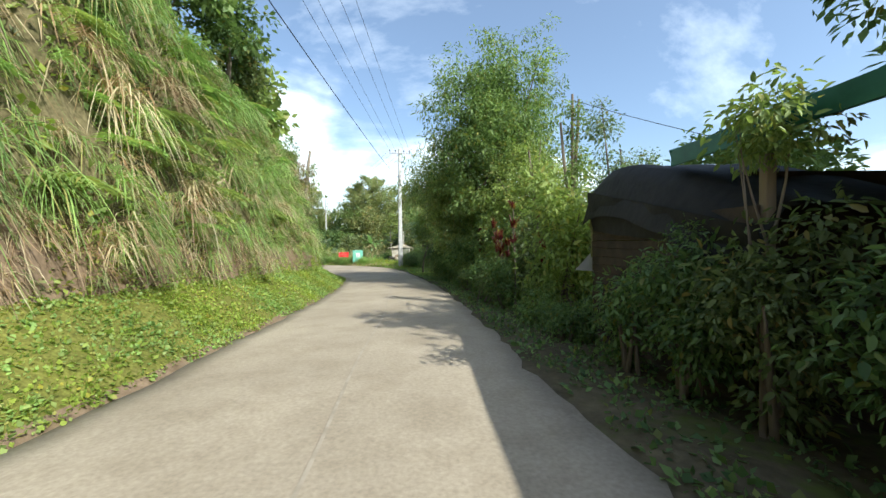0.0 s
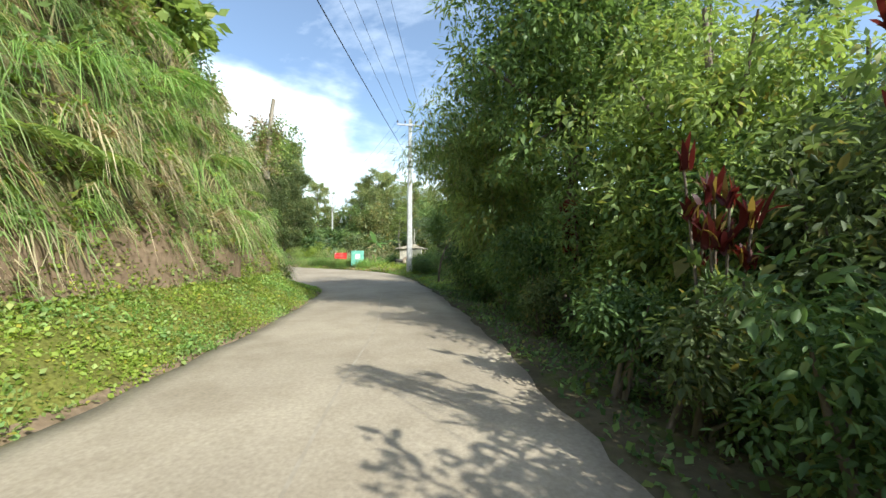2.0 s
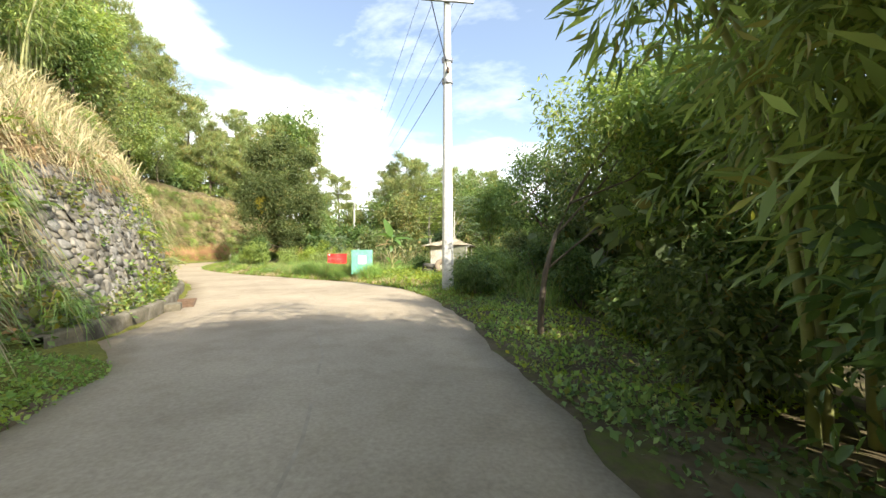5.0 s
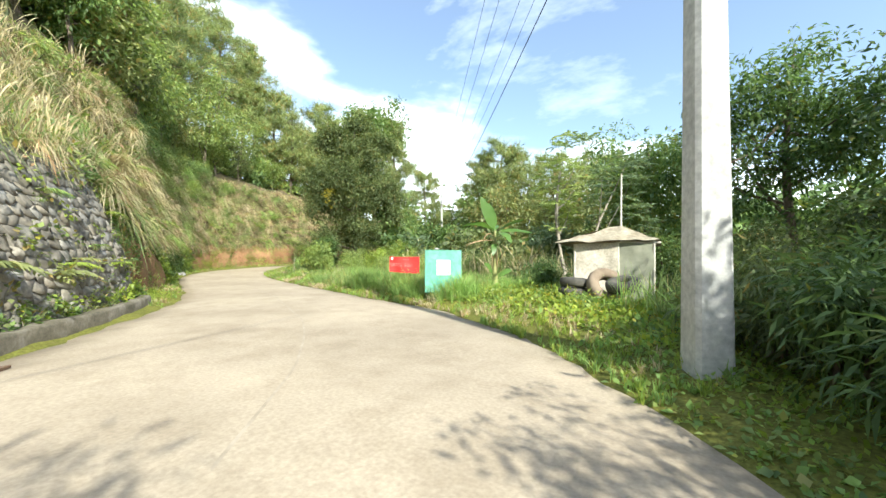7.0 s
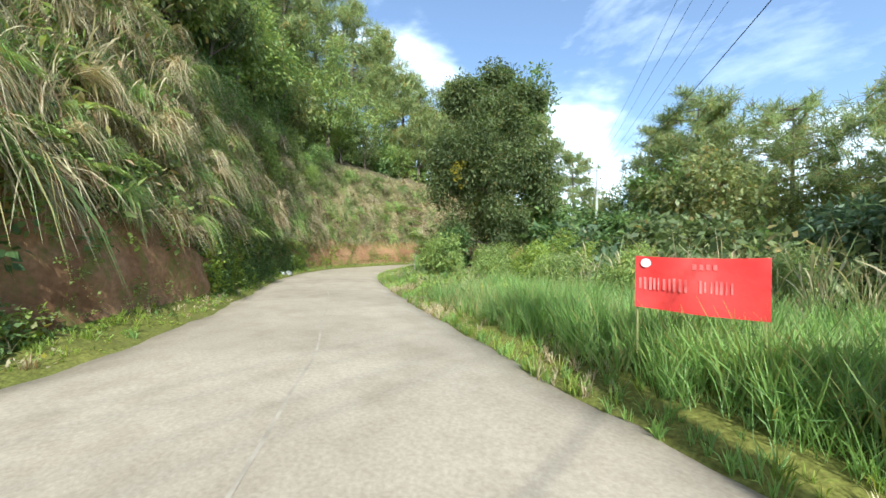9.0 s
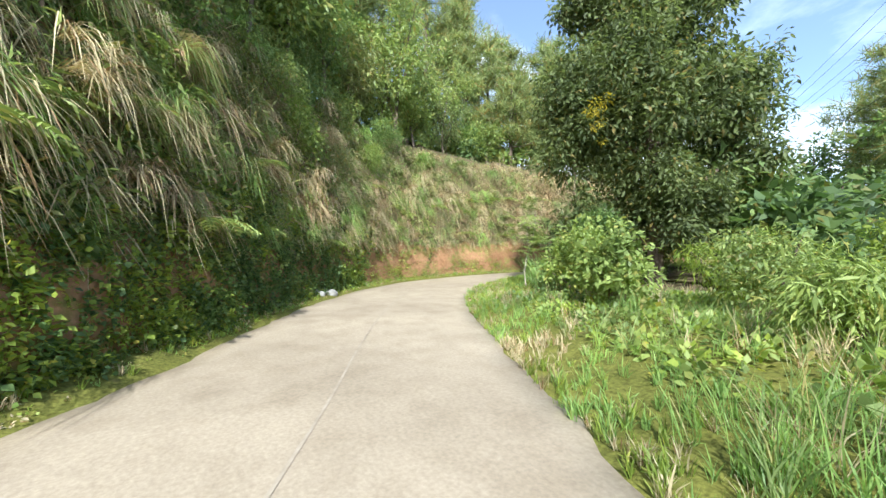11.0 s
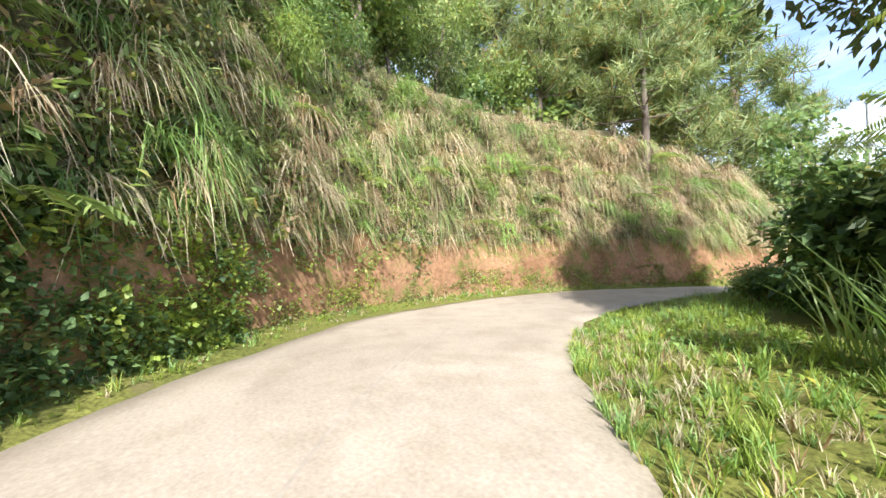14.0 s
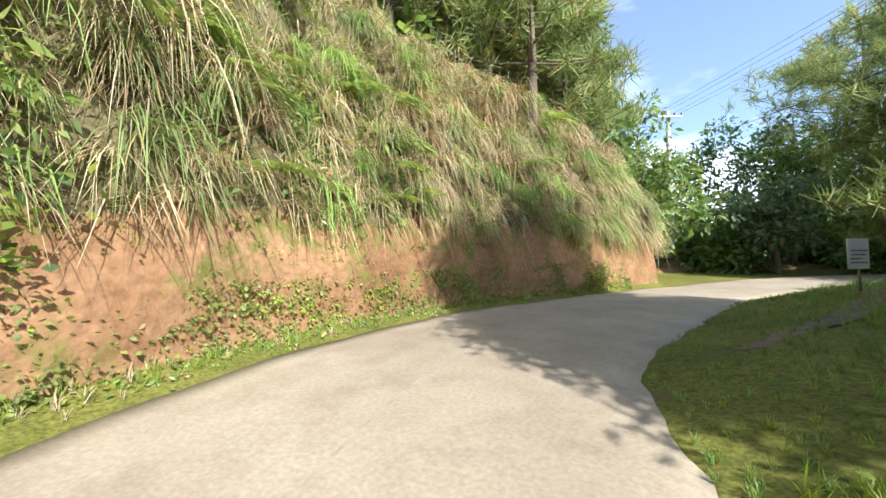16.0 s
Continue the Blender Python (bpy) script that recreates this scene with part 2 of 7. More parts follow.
# brown wood taken down to near black, with the sheds' shade in the colour
M_PLANK = plain("brown_plank_shade_tone", [(0.3, (0.04, 0.029, 0.021)), (0.7, (0.095, 0.066, 0.045))], 3.0, 0.8, 18, 0.6, 0.01, stretch=(0.3, 1, 1))
M_ROOF_GREEN = plain("green_roof_sheet", [(0.3, (0.025, 0.10, 0.07)), (0.7, (0.05, 0.17, 0.12))], 3.0, 0.4, metal=0.2)
M_BLACK_TARP = plain("black_tarpaulin", [(0.3, (0.012, 0.011, 0.010)), (0.7, (0.032, 0.028, 0.024))], 3.0, 0.75, 8, 0.5, 0.02)
M_POST_WHITE = plain("peeled_pole", [(0.3, (0.50, 0.46, 0.38)), (0.7, (0.68, 0.64, 0.55))], 4.0, 0.7, stretch=(1, 1, 0.2))


def road_material():
    """Worn concrete road, sandy grey with darker wheel tracks worn by tyres, stains and grit."""
    m, n, l, b = mat("worn_concrete_road")
    base = noise_ramp(n, l, 0.35, [(0.3, (0.31, 0.252, 0.182)), (0.7, (0.44, 0.365, 0.27))], detail=5)
    fine = noise_ramp(n, l, 26.0, [(0.3, (0.82, 0.81, 0.80)), (0.7, (1.14, 1.14, 1.13))], detail=8)
    stain = noise_ramp(n, l, 1.7, [(0.35, (0.80, 0.78, 0.75)), (0.55, (1, 1, 1))], detail=7)
    c = mix(n, l, 1.0, base.outputs[0], fine.outputs[0], "MULTIPLY")
    c = mix(n, l, 0.7, c, stain.outputs[0], "MULTIPLY")
    l.new(c, b.inputs["Base Color"])
    b.inputs["Roughness"].default_value = 0.85
    bump(n, l, b, 45.0, 0.35, 0.008)
    return m


def soil_material(name, lo, hi, moss, moss_at=0.56, grit=9.0, spread=0.28):
    """Raw red earth with streaks, and moss or low weeds where they have taken hold."""
    m, n, l, b = mat(name)
    base = noise_ramp(n, l, 0.9, [(0.3, lo), (0.7, hi)], detail=7, stretch=(1, 1, 0.6))
    fine = noise_ramp(n, l, grit, [(0.3, (1 - spread, 0.98 - spread, 0.96 - spread)), (0.7, (1.2, 1.2, 1.2))], detail=8)
    c = mix(n, l, 1.0, base.outputs[0], fine.outputs[0], "MULTIPLY")
    mo = noise_ramp(n, l, 1.5, [(moss_at, (0, 0, 0)), (moss_at + 0.12, (1, 1, 1))], detail=8, rough=0.7)
    c = mix(n, l, mo.outputs[0], c, moss)
    l.new(c, b.inputs["Base Color"])
    b.inputs["Roughness"].default_value = 0.95
    b.inputs["Specular IOR Level"].default_value = 0.15
    bump(n, l, b, 5.0, 0.8, 0.06, 9)
    return m


M_ROAD = road_material()
M_JOINT = plain("joint_filler", [(0.35, (0.31, 0.26, 0.195)), (0.65, (0.42, 0.355, 0.275))], 5.0, 0.9)
M_SOIL = soil_material("red_earth", (0.20, 0.105, 0.052), (0.385, 0.23, 0.125), (0.17, 0.165, 0.045), 0.51)
M_TURF = soil_material("grassy_ground", (0.14, 0.15, 0.032), (0.225, 0.22, 0.05), (0.16, 0.13, 0.055), 0.60, 24.0, 0.6)
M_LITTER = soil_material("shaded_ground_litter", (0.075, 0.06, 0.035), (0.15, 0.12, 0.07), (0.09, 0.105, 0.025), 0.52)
# thatch tone kept dark: shade pockets between tussocks are put into its colour
M_THATCH = soil_material("dry_thatch_shade_tone", (0.11, 0.096, 0.045), (0.23, 0.195, 0.10), (0.06, 0.065, 0.022), 0.53, 14.0, 0.5)
M_DIRT = soil_material("dirt_track", (0.165, 0.115, 0.072), (0.26, 0.19, 0.125), (0.19, 0.19, 0.05), 0.6)


# ---- building helpers ----


def raw_mesh(name, V, F, mats, idx=None, smooth=False):
    """A mesh from arrays: V (n, 3), F (m, 3 or 4)."""
    me = bpy.data.meshes.new(name)
    k = F.shape[1]
    me.vertices.add(len(V))
    me.vertices.foreach_set("co", np.ascontiguousarray(V, dtype=np.float32).ravel())
    me.loops.add(F.size)
    me.loops.foreach_set("vertex_index", np.ascontiguousarray(F, dtype=np.int32).ravel())
    me.polygons.add(len(F))
    me.polygons.foreach_set("loop_start", np.arange(0, F.size, k, dtype=np.int32))
    if idx is not None:
        me.polygons.foreach_set("material_index", np.ascontiguousarray(idx, dtype=np.int32))
    if smooth:
        me.polygons.foreach_set("use_smooth", np.ones(len(F), dtype=bool))
    for m in mats:
        me.materials.append(m)
    me.update(calc_edges=True)
    return me


def hang_on(ob, parent):
    if parent is not None:
        ob.parent = parent
        ob.matrix_parent_inverse = parent.matrix_basis.inverted()
    return ob


def part(name, bm, material, parent, label=""):
    """Links a bmesh as one mesh object under a thing or a part, in world coordinates."""
    me = bpy.data.meshes.new(name)
    bm.to_mesh(me)
    bm.free()
    me.materials.append(material)
    ob = hang_on(new(name, me), parent)
    if label:
        tagged(ob, label)
    return ob


def mesh_part(name, me, parent, label="", kind=""):
    ob = hang_on(new(name, me), parent)
    return tagged(ob, label, kind=kind)


def thing(name, at, label, category, group=""):
    """An Empty at the thing's base."""
    e = new(name)
    e.empty_display_size = 0.2
    e.matrix_basis = Matrix.Translation(at)
    return tagged(e, label, category, group)


class Soup:
    """Gathers many small quads into one mesh."""

    def __init__(self):
        self.V, self.F, self.M, self.n = [], [], [], 0

    def add(self, tmpl, rot, loc, mi=0):
        """tmpl (v, f) put down at each row of rot (k, 3, 3) and loc (k, 3)."""
        v, f = tmpl
        k = len(loc)
        if k == 0:
            return
        W = np.einsum("kij,nj->kni", rot, v) + loc[:, None, :]
        self.V.append(W.reshape(-1, 3))
        off = (np.arange(k) * len(v))[:, None, None] + self.n
        self.F.append((f[None] + off).reshape(-1, 4))
        self.M.append(np.full(k * len(f), mi))
        self.n += k * len(v)

    def mesh(self, name, mats):
        return raw_mesh(name, np.concatenate(self.V), np.concatenate(self.F), mats, np.concatenate(self.M))


def spin(phi, scale=1.0):
    """Turns about z by phi (k,), times a scale (k,)."""
    phi = np.atleast_1d(phi)
    sc = np.broadcast_to(scale, phi.shape)
    R = np.zeros((len(phi), 3, 3))
    R[:, 0, 0], R[:, 0, 1], R[:, 1, 0], R[:, 1, 1], R[:, 2, 2] = np.cos(phi), -np.sin(phi), np.sin(phi), np.cos(phi), 1
    return R * sc[:, None, None]


def tumble(k, scale, r):
    """Random turns about z with a lean of up to about 30 degrees."""
    A = spin(r.uniform(0, 6.283, k), scale)
    t = r.uniform(-0.5, 0.5, k)
    X = np.zeros((k, 3, 3))
    X[:, 0, 0] = 1
    X[:, 1, 1], X[:, 1, 2], X[:, 2, 1], X[:, 2, 2] = np.cos(t), -np.sin(t), np.sin(t), np.cos(t)
    return np.einsum("kij,kjl->kil", A, X)


def ribbon(points, width, side):
    """Quads of a tapering ribbon: points (m, 3), width (m,), side (3,)."""
    m = len(points)
    v = np.empty((2 * m, 3))
    v[0::2], v[1::2] = points - side * width[:, None] / 2, points + side * width[:, None] / 2
    f = np.array([[2 * i, 2 * i + 1, 2 * i + 3, 2 * i + 2] for i in range(m - 1)])
    return v, f


def join(items):
    V, F, n = [], [], 0
    for v, f in items:
        V.append(v)
        F.append(f + n)
        n += len(v)
    return np.concatenate(V), np.concatenate(F)


def tuft(n, length, width, hang, seed, rows=4):
    """A tussock of arching blades. hang: they spring out along +y and fall; else they stand and lean."""
    r = np.random.default_rng(seed)
    out = []
    for _ in range(n):
        L = length * r.uniform(0.55, 1.15)
        if hang:
            d = np.array([r.normal(0, 0.45), r.uniform(0.3, 1.0), r.uniform(0.15, 1.0)])
            g = r.uniform(0.8, 1.45)
        else:
            a, q = r.uniform(0, 6.283), r.uniform(0.05, 0.55)
            d = np.array([math.cos(a) * q, math.sin(a) * q, 1.0])
            g = r.uniform(0.05, 0.55)
        d /= np.linalg.norm(d)
        t = np.linspace(0, 1, rows)
        base = np.array([r.normal(0, 0.10), r.normal(0, 0.06), r.normal(0, 0.05)]) * length
        p = base + d * (L * t)[:, None]
        p[:, 2] -= g * L * t ** 2
        p[:, :2] += d[:2] * ((-0.1 if hang else 0.25) * L * t ** 2)[:, None]
        side = np.cross(d, (0, 0, 1.0)) + r.normal(0, 0.25, 3)
        side /= np.linalg.norm(side) + 1e-6
        w = width * r.uniform(0.7, 1.3) * np.interp(t, [0, 0.33, 0.67, 1.0], [0.7, 1.0, 0.75, 0.12])
        out.append(ribbon(p, w, side))
    return join(out)


def leaf_clump(n, leaf, seed, radius=1.0, flat=0.75, slim=0.42, droop=0.3, folded=False):
    """Leaves round a twig end: bent diamonds in a ragged shell."""
    r = np.random.default_rng(seed)
    out = []
    for _ in range(n):
        q = r.normal(0, 1, 3)
        q /= np.linalg.norm(q)
        p = q * radius * r.uniform(0.35, 1.0) * np.array([1, 1, flat])
        d = q + r.normal(0, 0.55, 3) + np.array([0, 0, -droop])
        d /= np.linalg.norm(d)
        s = np.cross(d, r.normal(0, 0.5, 3) + np.array([0, 0, 1.0]))
        s /= np.linalg.norm(s) + 1e-6
        up = np.cross(s, d)
        L = leaf * r.uniform(0.6, 1.25)
        if folded:                       # two halves bent along the midrib, rounded outline
            e = up * L * 0.09
            v = np.array([p, p + d * L * 0.28 + s * L * slim * 0.46 + e, p + d * L * 0.66 + s * L * slim * 0.42 + e * 0.6, p + d * L - e, p + d * L * 0.66 - s * L * slim * 0.42 + e * 0.6, p + d * L * 0.28 - s * L * slim * 0.46 + e])
            out.append((v, np.array([[0, 1, 2, 3], [0, 3, 4, 5]])))
            continue
        v = np.array([p, p + d * L * 0.45 + s * L * slim / 2 + up * L * 0.06, p + d * L - up * L * 0.08, p + d * L * 0.45 - s * L * slim / 2 + up * L * 0.06])
        out.append((v, np.array([[0, 1, 2, 3]])))
    return join(out)


def needle_clump(n, length, width, seed):
    """A bottle brush of pine needles about a twig end."""
    r = np.random.default_rng(seed)
    out = []
    for _ in range(n):
        d = r.normal(0, 1, 3) + np.array([0, 0, 0.5])
        d /= np.linalg.norm(d)
        s = np.cross(d, r.normal(0, 1, 3))
        s /= np.linalg.norm(s)
        p = r.normal(0, 0.18, 3) * length
        L = length * r.uniform(0.7, 1.2)
        v = np.array([p - s * width / 2, p + s * width / 2, p + d * L + s * width * 0.2, p + d * L - s * width * 0.2])
        out.append((v, np.array([[0, 1, 2, 3]])))
    return join(out)


def frond(length, leaflet, seed, pairs=14, droop=0.6, width=0.035):
    """A feather leaf: an arching rib with leaflets to both sides, springing along +y."""
    r = np.random.default_rng(seed)
    t = np.linspace(0, 1, 7)
    rib = np.stack([0 * t, length * t, length * (0.55 * t - droop * t ** 2)], 1)
    out = [ribbon(rib, 0.02 * length * (1.1 - t), np.array([1.0, 0, 0]))]
    for i in range(pairs):
        u = 0.12 + 0.86 * i / pairs
        c = np.array([np.interp(u, t, rib[:, k]) for k in range(3)])
        L = leaflet * (math.sin(math.pi * min(1, u * 0.85 + 0.12)) ** 0.7)
        for sd in (-1, 1):
            d = np.array([sd * 0.85, 0.45, -0.25 + r.normal(0, 0.12)])
            d /= np.linalg.norm(d)
            s = np.array([0, 1.0, 0.2])
            p = c + d * (L * np.array([0, 0.4, 1.0]))[:, None]
            p[2, 2] -= 0.2 * L
            out.append(ribbon(p, width * np.array([0.4, 1, 0.12]), s))
    return join(out)


def tube_data(points, radii, sides=6):
    """Rings along a line; returns quads."""
    P = np.asarray(points, float)
    T = np.gradient(P, axis=0)
    T /= np.linalg.norm(T, axis=1)[:, None] + 1e-9
    ref = np.where(np.abs(T[:, 2:3]) > 0.9, np.array([[1.0, 0, 0]]), np.array([[0, 0, 1.0]]))
    A = np.cross(T, ref)
    A /= np.linalg.norm(A, axis=1)[:, None]
    B = np.cross(T, A)
    ang = np.arange(sides) * 2 * math.pi / sides
    V = (P[:, None] + np.asarray(radii)[:, None, None] * (np.cos(ang)[None, :, None] * A[:, None] + np.sin(ang)[None, :, None] * B[:, None])).reshape(-1, 3)
    F = [[i * sides + j, i * sides + (j + 1) % sides, (i + 1) * sides + (j + 1) % sides, (i + 1) * sides + j] for i in range(len(P) - 1) for j in range(sides)]
    return V, np.array(F)


def tube(name, points, radii, material, parent, label="", sides=6):
    v, f = tube_data(points, radii, sides)
    return mesh_part(name, raw_mesh(name, v, f, [material], smooth=True), parent, label)


def box_bm(size, at=(0, 0, 0), turn=0.0, bevel=0.0, tilt=(0, 0)):
    """A bevelled block of that size, centred at a place, turned about z (degrees)."""
    bm = bmesh.new()
    bmesh.ops.create_cube(bm, size=1, matrix=pose(*at, tilt[0], tilt[1], turn) @ Matrix.Diagonal((*size, 1)))
    if bevel:
        bmesh.ops.bevel(bm, geom=bm.edges[:], offset=bevel, segments=2, affect="EDGES")
    return bm


# ---- the line of the road: reference points along the drive, then past it both ways ----
LINE = np.array([
    (0.9, -40, 0.5), (0.6, -24, 0.25), (0.25, -10, 0.08), (0, 0, -0.02), (-0.24, 4.0, -0.16), (-0.57, 8.0, -0.30), (-0.97, 12.1, -0.45),
    (-1.54, 16.4, -0.60), (-2.39, 20.9, -0.74), (-3.52, 25.3, -0.84), (-5.19, 29.5, -0.90), (-7.55, 33.2, -0.93), (-10.5, 36.5, -0.96),
    (-13.9, 39.45, -0.98), (-17.0, 41.6, -1.01), (-19.7, 43.3, -1.05), (-22.8, 45.3, -1.07), (-26.05, 47.45, -1.04), (-28.9, 50.0, -0.99),
    (-31.0, 53.1, -0.94), (-31.75, 56.5, -0.84), (-31.5, 59.8, -0.72), (-30.4, 63.2, -0.64), (-28.6, 66.6, -0.62), (-26.2, 69.8, -0.60),
    (-22, 74.2, -0.55), (-16, 78, -0.45), (-8, 80.5, -0.35), (6, 82.5, -0.2), (30, 84, 0.0)])


def glide(P, step=0.25):
    """A smooth line through the points, evenly stepped."""
    M = np.gradient(P, axis=0)
    fine = []
    for i in range(len(P) - 1):
        u = np.linspace(0, 1, 40, endpoint=False)[:, None]
        fine.append((2 * u ** 3 - 3 * u ** 2 + 1) * P[i] + (u ** 3 - 2 * u ** 2 + u) * M[i] + (-2 * u ** 3 + 3 * u ** 2) * P[i + 1] + (u ** 3 - u ** 2) * M[i + 1])
    fine = np.concatenate(fine + [P[-1:]])
    d = np.r_[0, np.cumsum(np.linalg.norm(np.diff(fine[:, :2], axis=0), axis=1))]
    s = np.arange(0, d[-1], step)
    return np.stack([np.interp(s, d, fine[:, k]) for k in range(3)], 1), s


REF, RS = glide(LINE)
RS = RS - RS[np.argmin((REF[:, 0] ** 2 + REF[:, 1] ** 2))]
RT = np.gradient(REF[:, :2], axis=0)
RT /= np.linalg.norm(RT, axis=1)[:, None]


def on(s, l, h=0.0):
    """World places at s metres along the road, l metres to its right, h above it."""
    s = np.asarray(s, float)
    x, y, z = (np.interp(s, RS, REF[:, k]) for k in range(3))
    tx, ty = (np.interp(s, RS, RT[:, k]) for k in range(2))
    n = np.hypot(tx, ty)
    return np.stack(np.broadcast_arrays(x + l * ty / n, y - l * tx / n, z + h), -1)


def rightward(s):
    """The angle by which +y turns to point to the road's right at s."""
    tx, ty = (np.interp(s, RS, RT[:, k]) for k in range(2))
    return np.arctan2(-ty, -tx)


def key(*pairs):
    a = np.array(pairs, float)
    return lambda s: np.interp(s, a[:, 0], a[:, 1])


ROAD_L = key((-40, -3.2), (24, -3.2), (26.5, -3.6), (29, -4.8), (36, -4.7), (40, -4.3), (44, -3.7), (48, -3.4), (56, -3.45), (62, -3.4), (66, -3.6), (70, -3.3), (72.5, -2.9), (76, -2.0), (79, -1.9), (82, -2.0), (90, -3.0))
ROAD_R = key((-40, 1.5), (20, 1.35), (26, 1.5), (30, 2.0), (35, 2.8), (39, 2.75), (43, 1.7), (47, 1.4), (60, 1.35), (66, 1.3), (70, 1.05), (72, 1.35), (74.5, 1.7), (80, 1.6), (90, 1.6))
FOOT = key((-40, -4.6), (0, -4.6), (22, -4.5), (25.5, -5.0), (28, -5.45), (31, -5.35), (38, -5.2), (41, -4.85), (43.2, -4.7), (45, -4.8), (50, -4.05), (58, -4.0), (62, -4.0), (66, -4.25), (70, -3.75), (72.5, -3.25), (76, -2.3), (79, -2.15), (81.8, -2.25), (83.2, -3.4), (85, -6.5), (90, -9))
FOOT_H = key((-40, 0.95), (0, 0.95), (22, 0.85), (25.5, 0.5), (28, 0.22), (43, 0.2), (50, 0.25), (62, 0.2), (70, 0.15), (90, 0.1))
CUT_LINE = key((-40, 1.2), (20, 1.2), (26, 1.0), (28, 3.0), (36, 3.4), (44.9, 3.6), (46.2, 2.0), (50, 1.7), (60, 1.8), (66, 1.85), (78, 1.85), (82.5, 1.7), (84, 1.0), (87, 0.3), (120, 0.3))
CUT_D = key((-40, 0.45), (20, 0.45), (26, 0.6), (28, 1.25), (38, 1.25), (44.9, 1.1), (46.4, 0.55), (60, 0.4), (82, 0.4), (86, 0.6))
TOP_H = key((-40, 7.5), (14, 7.6), (20, 7.2), (24, 6.4), (27, 5.8), (31, 6.8), (40, 7.3), (45, 7.8), (51, 8.6), (60, 9.0), (66, 8.8), (70, 8.4), (74, 7.6), (77, 6.9), (80, 6.0), (82, 5.2), (83.5, 3.6), (87, 1.0), (120, 0.8))
TOP_D = key((-40, 2.1), (16, 2.1), (22, 2.4), (27, 4.2), (31, 5.0), (40, 5.2), (44, 4.4), (50, 2.7), (58, 2.2), (64, 2.3), (68, 2.7), (74, 2.4), (78, 1.9), (85, 1.8))
HILL = key((-40, 7), (22, 6.5), (27, 6), (34, 7.5), (44, 8.5), (60, 8), (68, 6), (74, 4), (80, 1.5), (86, 0.3), (120, 0.2))
VERGE_R = key((-40, -0.1), (26, -0.08), (31, 0.25), (36, 0.42), (46, 0.45), (60, 0.4), (66, 0.45), (70, 0.42), (76, 0.55), (90, 0.4))
FAR_R = key((-40, -1.6), (26, -1.6), (34, -0.4), (44, 0.0), (60, 0.1), (76, 0.3), (90, 0.2))


def CUT_H(s):
    """Height of the raw cut above its foot; its upper edge crumbles unevenly."""
    s = np.asarray(s, float)
    return CUT_LINE(s) + np.where((s > 46.5) & (s < 82.5) | (s < 25), 0.13 * np.sin(s * 2.1) + 0.09 * np.sin(s * 5.3 + 1) + 0.05 * np.sin(s * 11.7), 0)


def left_l(s, h):
    """How far left the bank's face stands at height h above the road."""
    f, fh, ch, cd, th, td = FOOT(s), FOOT_H(s), CUT_H(s), CUT_D(s), TOP_H(s), TOP_D(s)
    a = np.clip((h - fh) / ch, 0, 1)
    b = np.clip((h - fh - ch) / np.maximum(th - fh - ch, 0.1), 0, 1)
    c = np.clip((h - th) / 8.0, 0, 3)
    return f - cd * a - (td - cd) * b - 18.0 * c


def hill_h(s, d):
    """Height of the hill d metres behind the bank's brow."""
    return TOP_H(s) + HILL(s) * np.clip(d / 18.0, 0, 1) ** 0.8


# ---- ground: verge, bank, hill and the land round them, in one sheet ----
GS = np.concatenate([np.arange(-38, -2, 1.0), np.arange(-2, 84, 0.22), np.arange(84, 122, 1.2)])


def lumps(p, scale, amount, z=0.0):
    return np.array([noise.fractal(Vector((a * scale, b * scale, c * scale + z)), 0.9, 2.1, 4) for a, b, c in p]) * amount


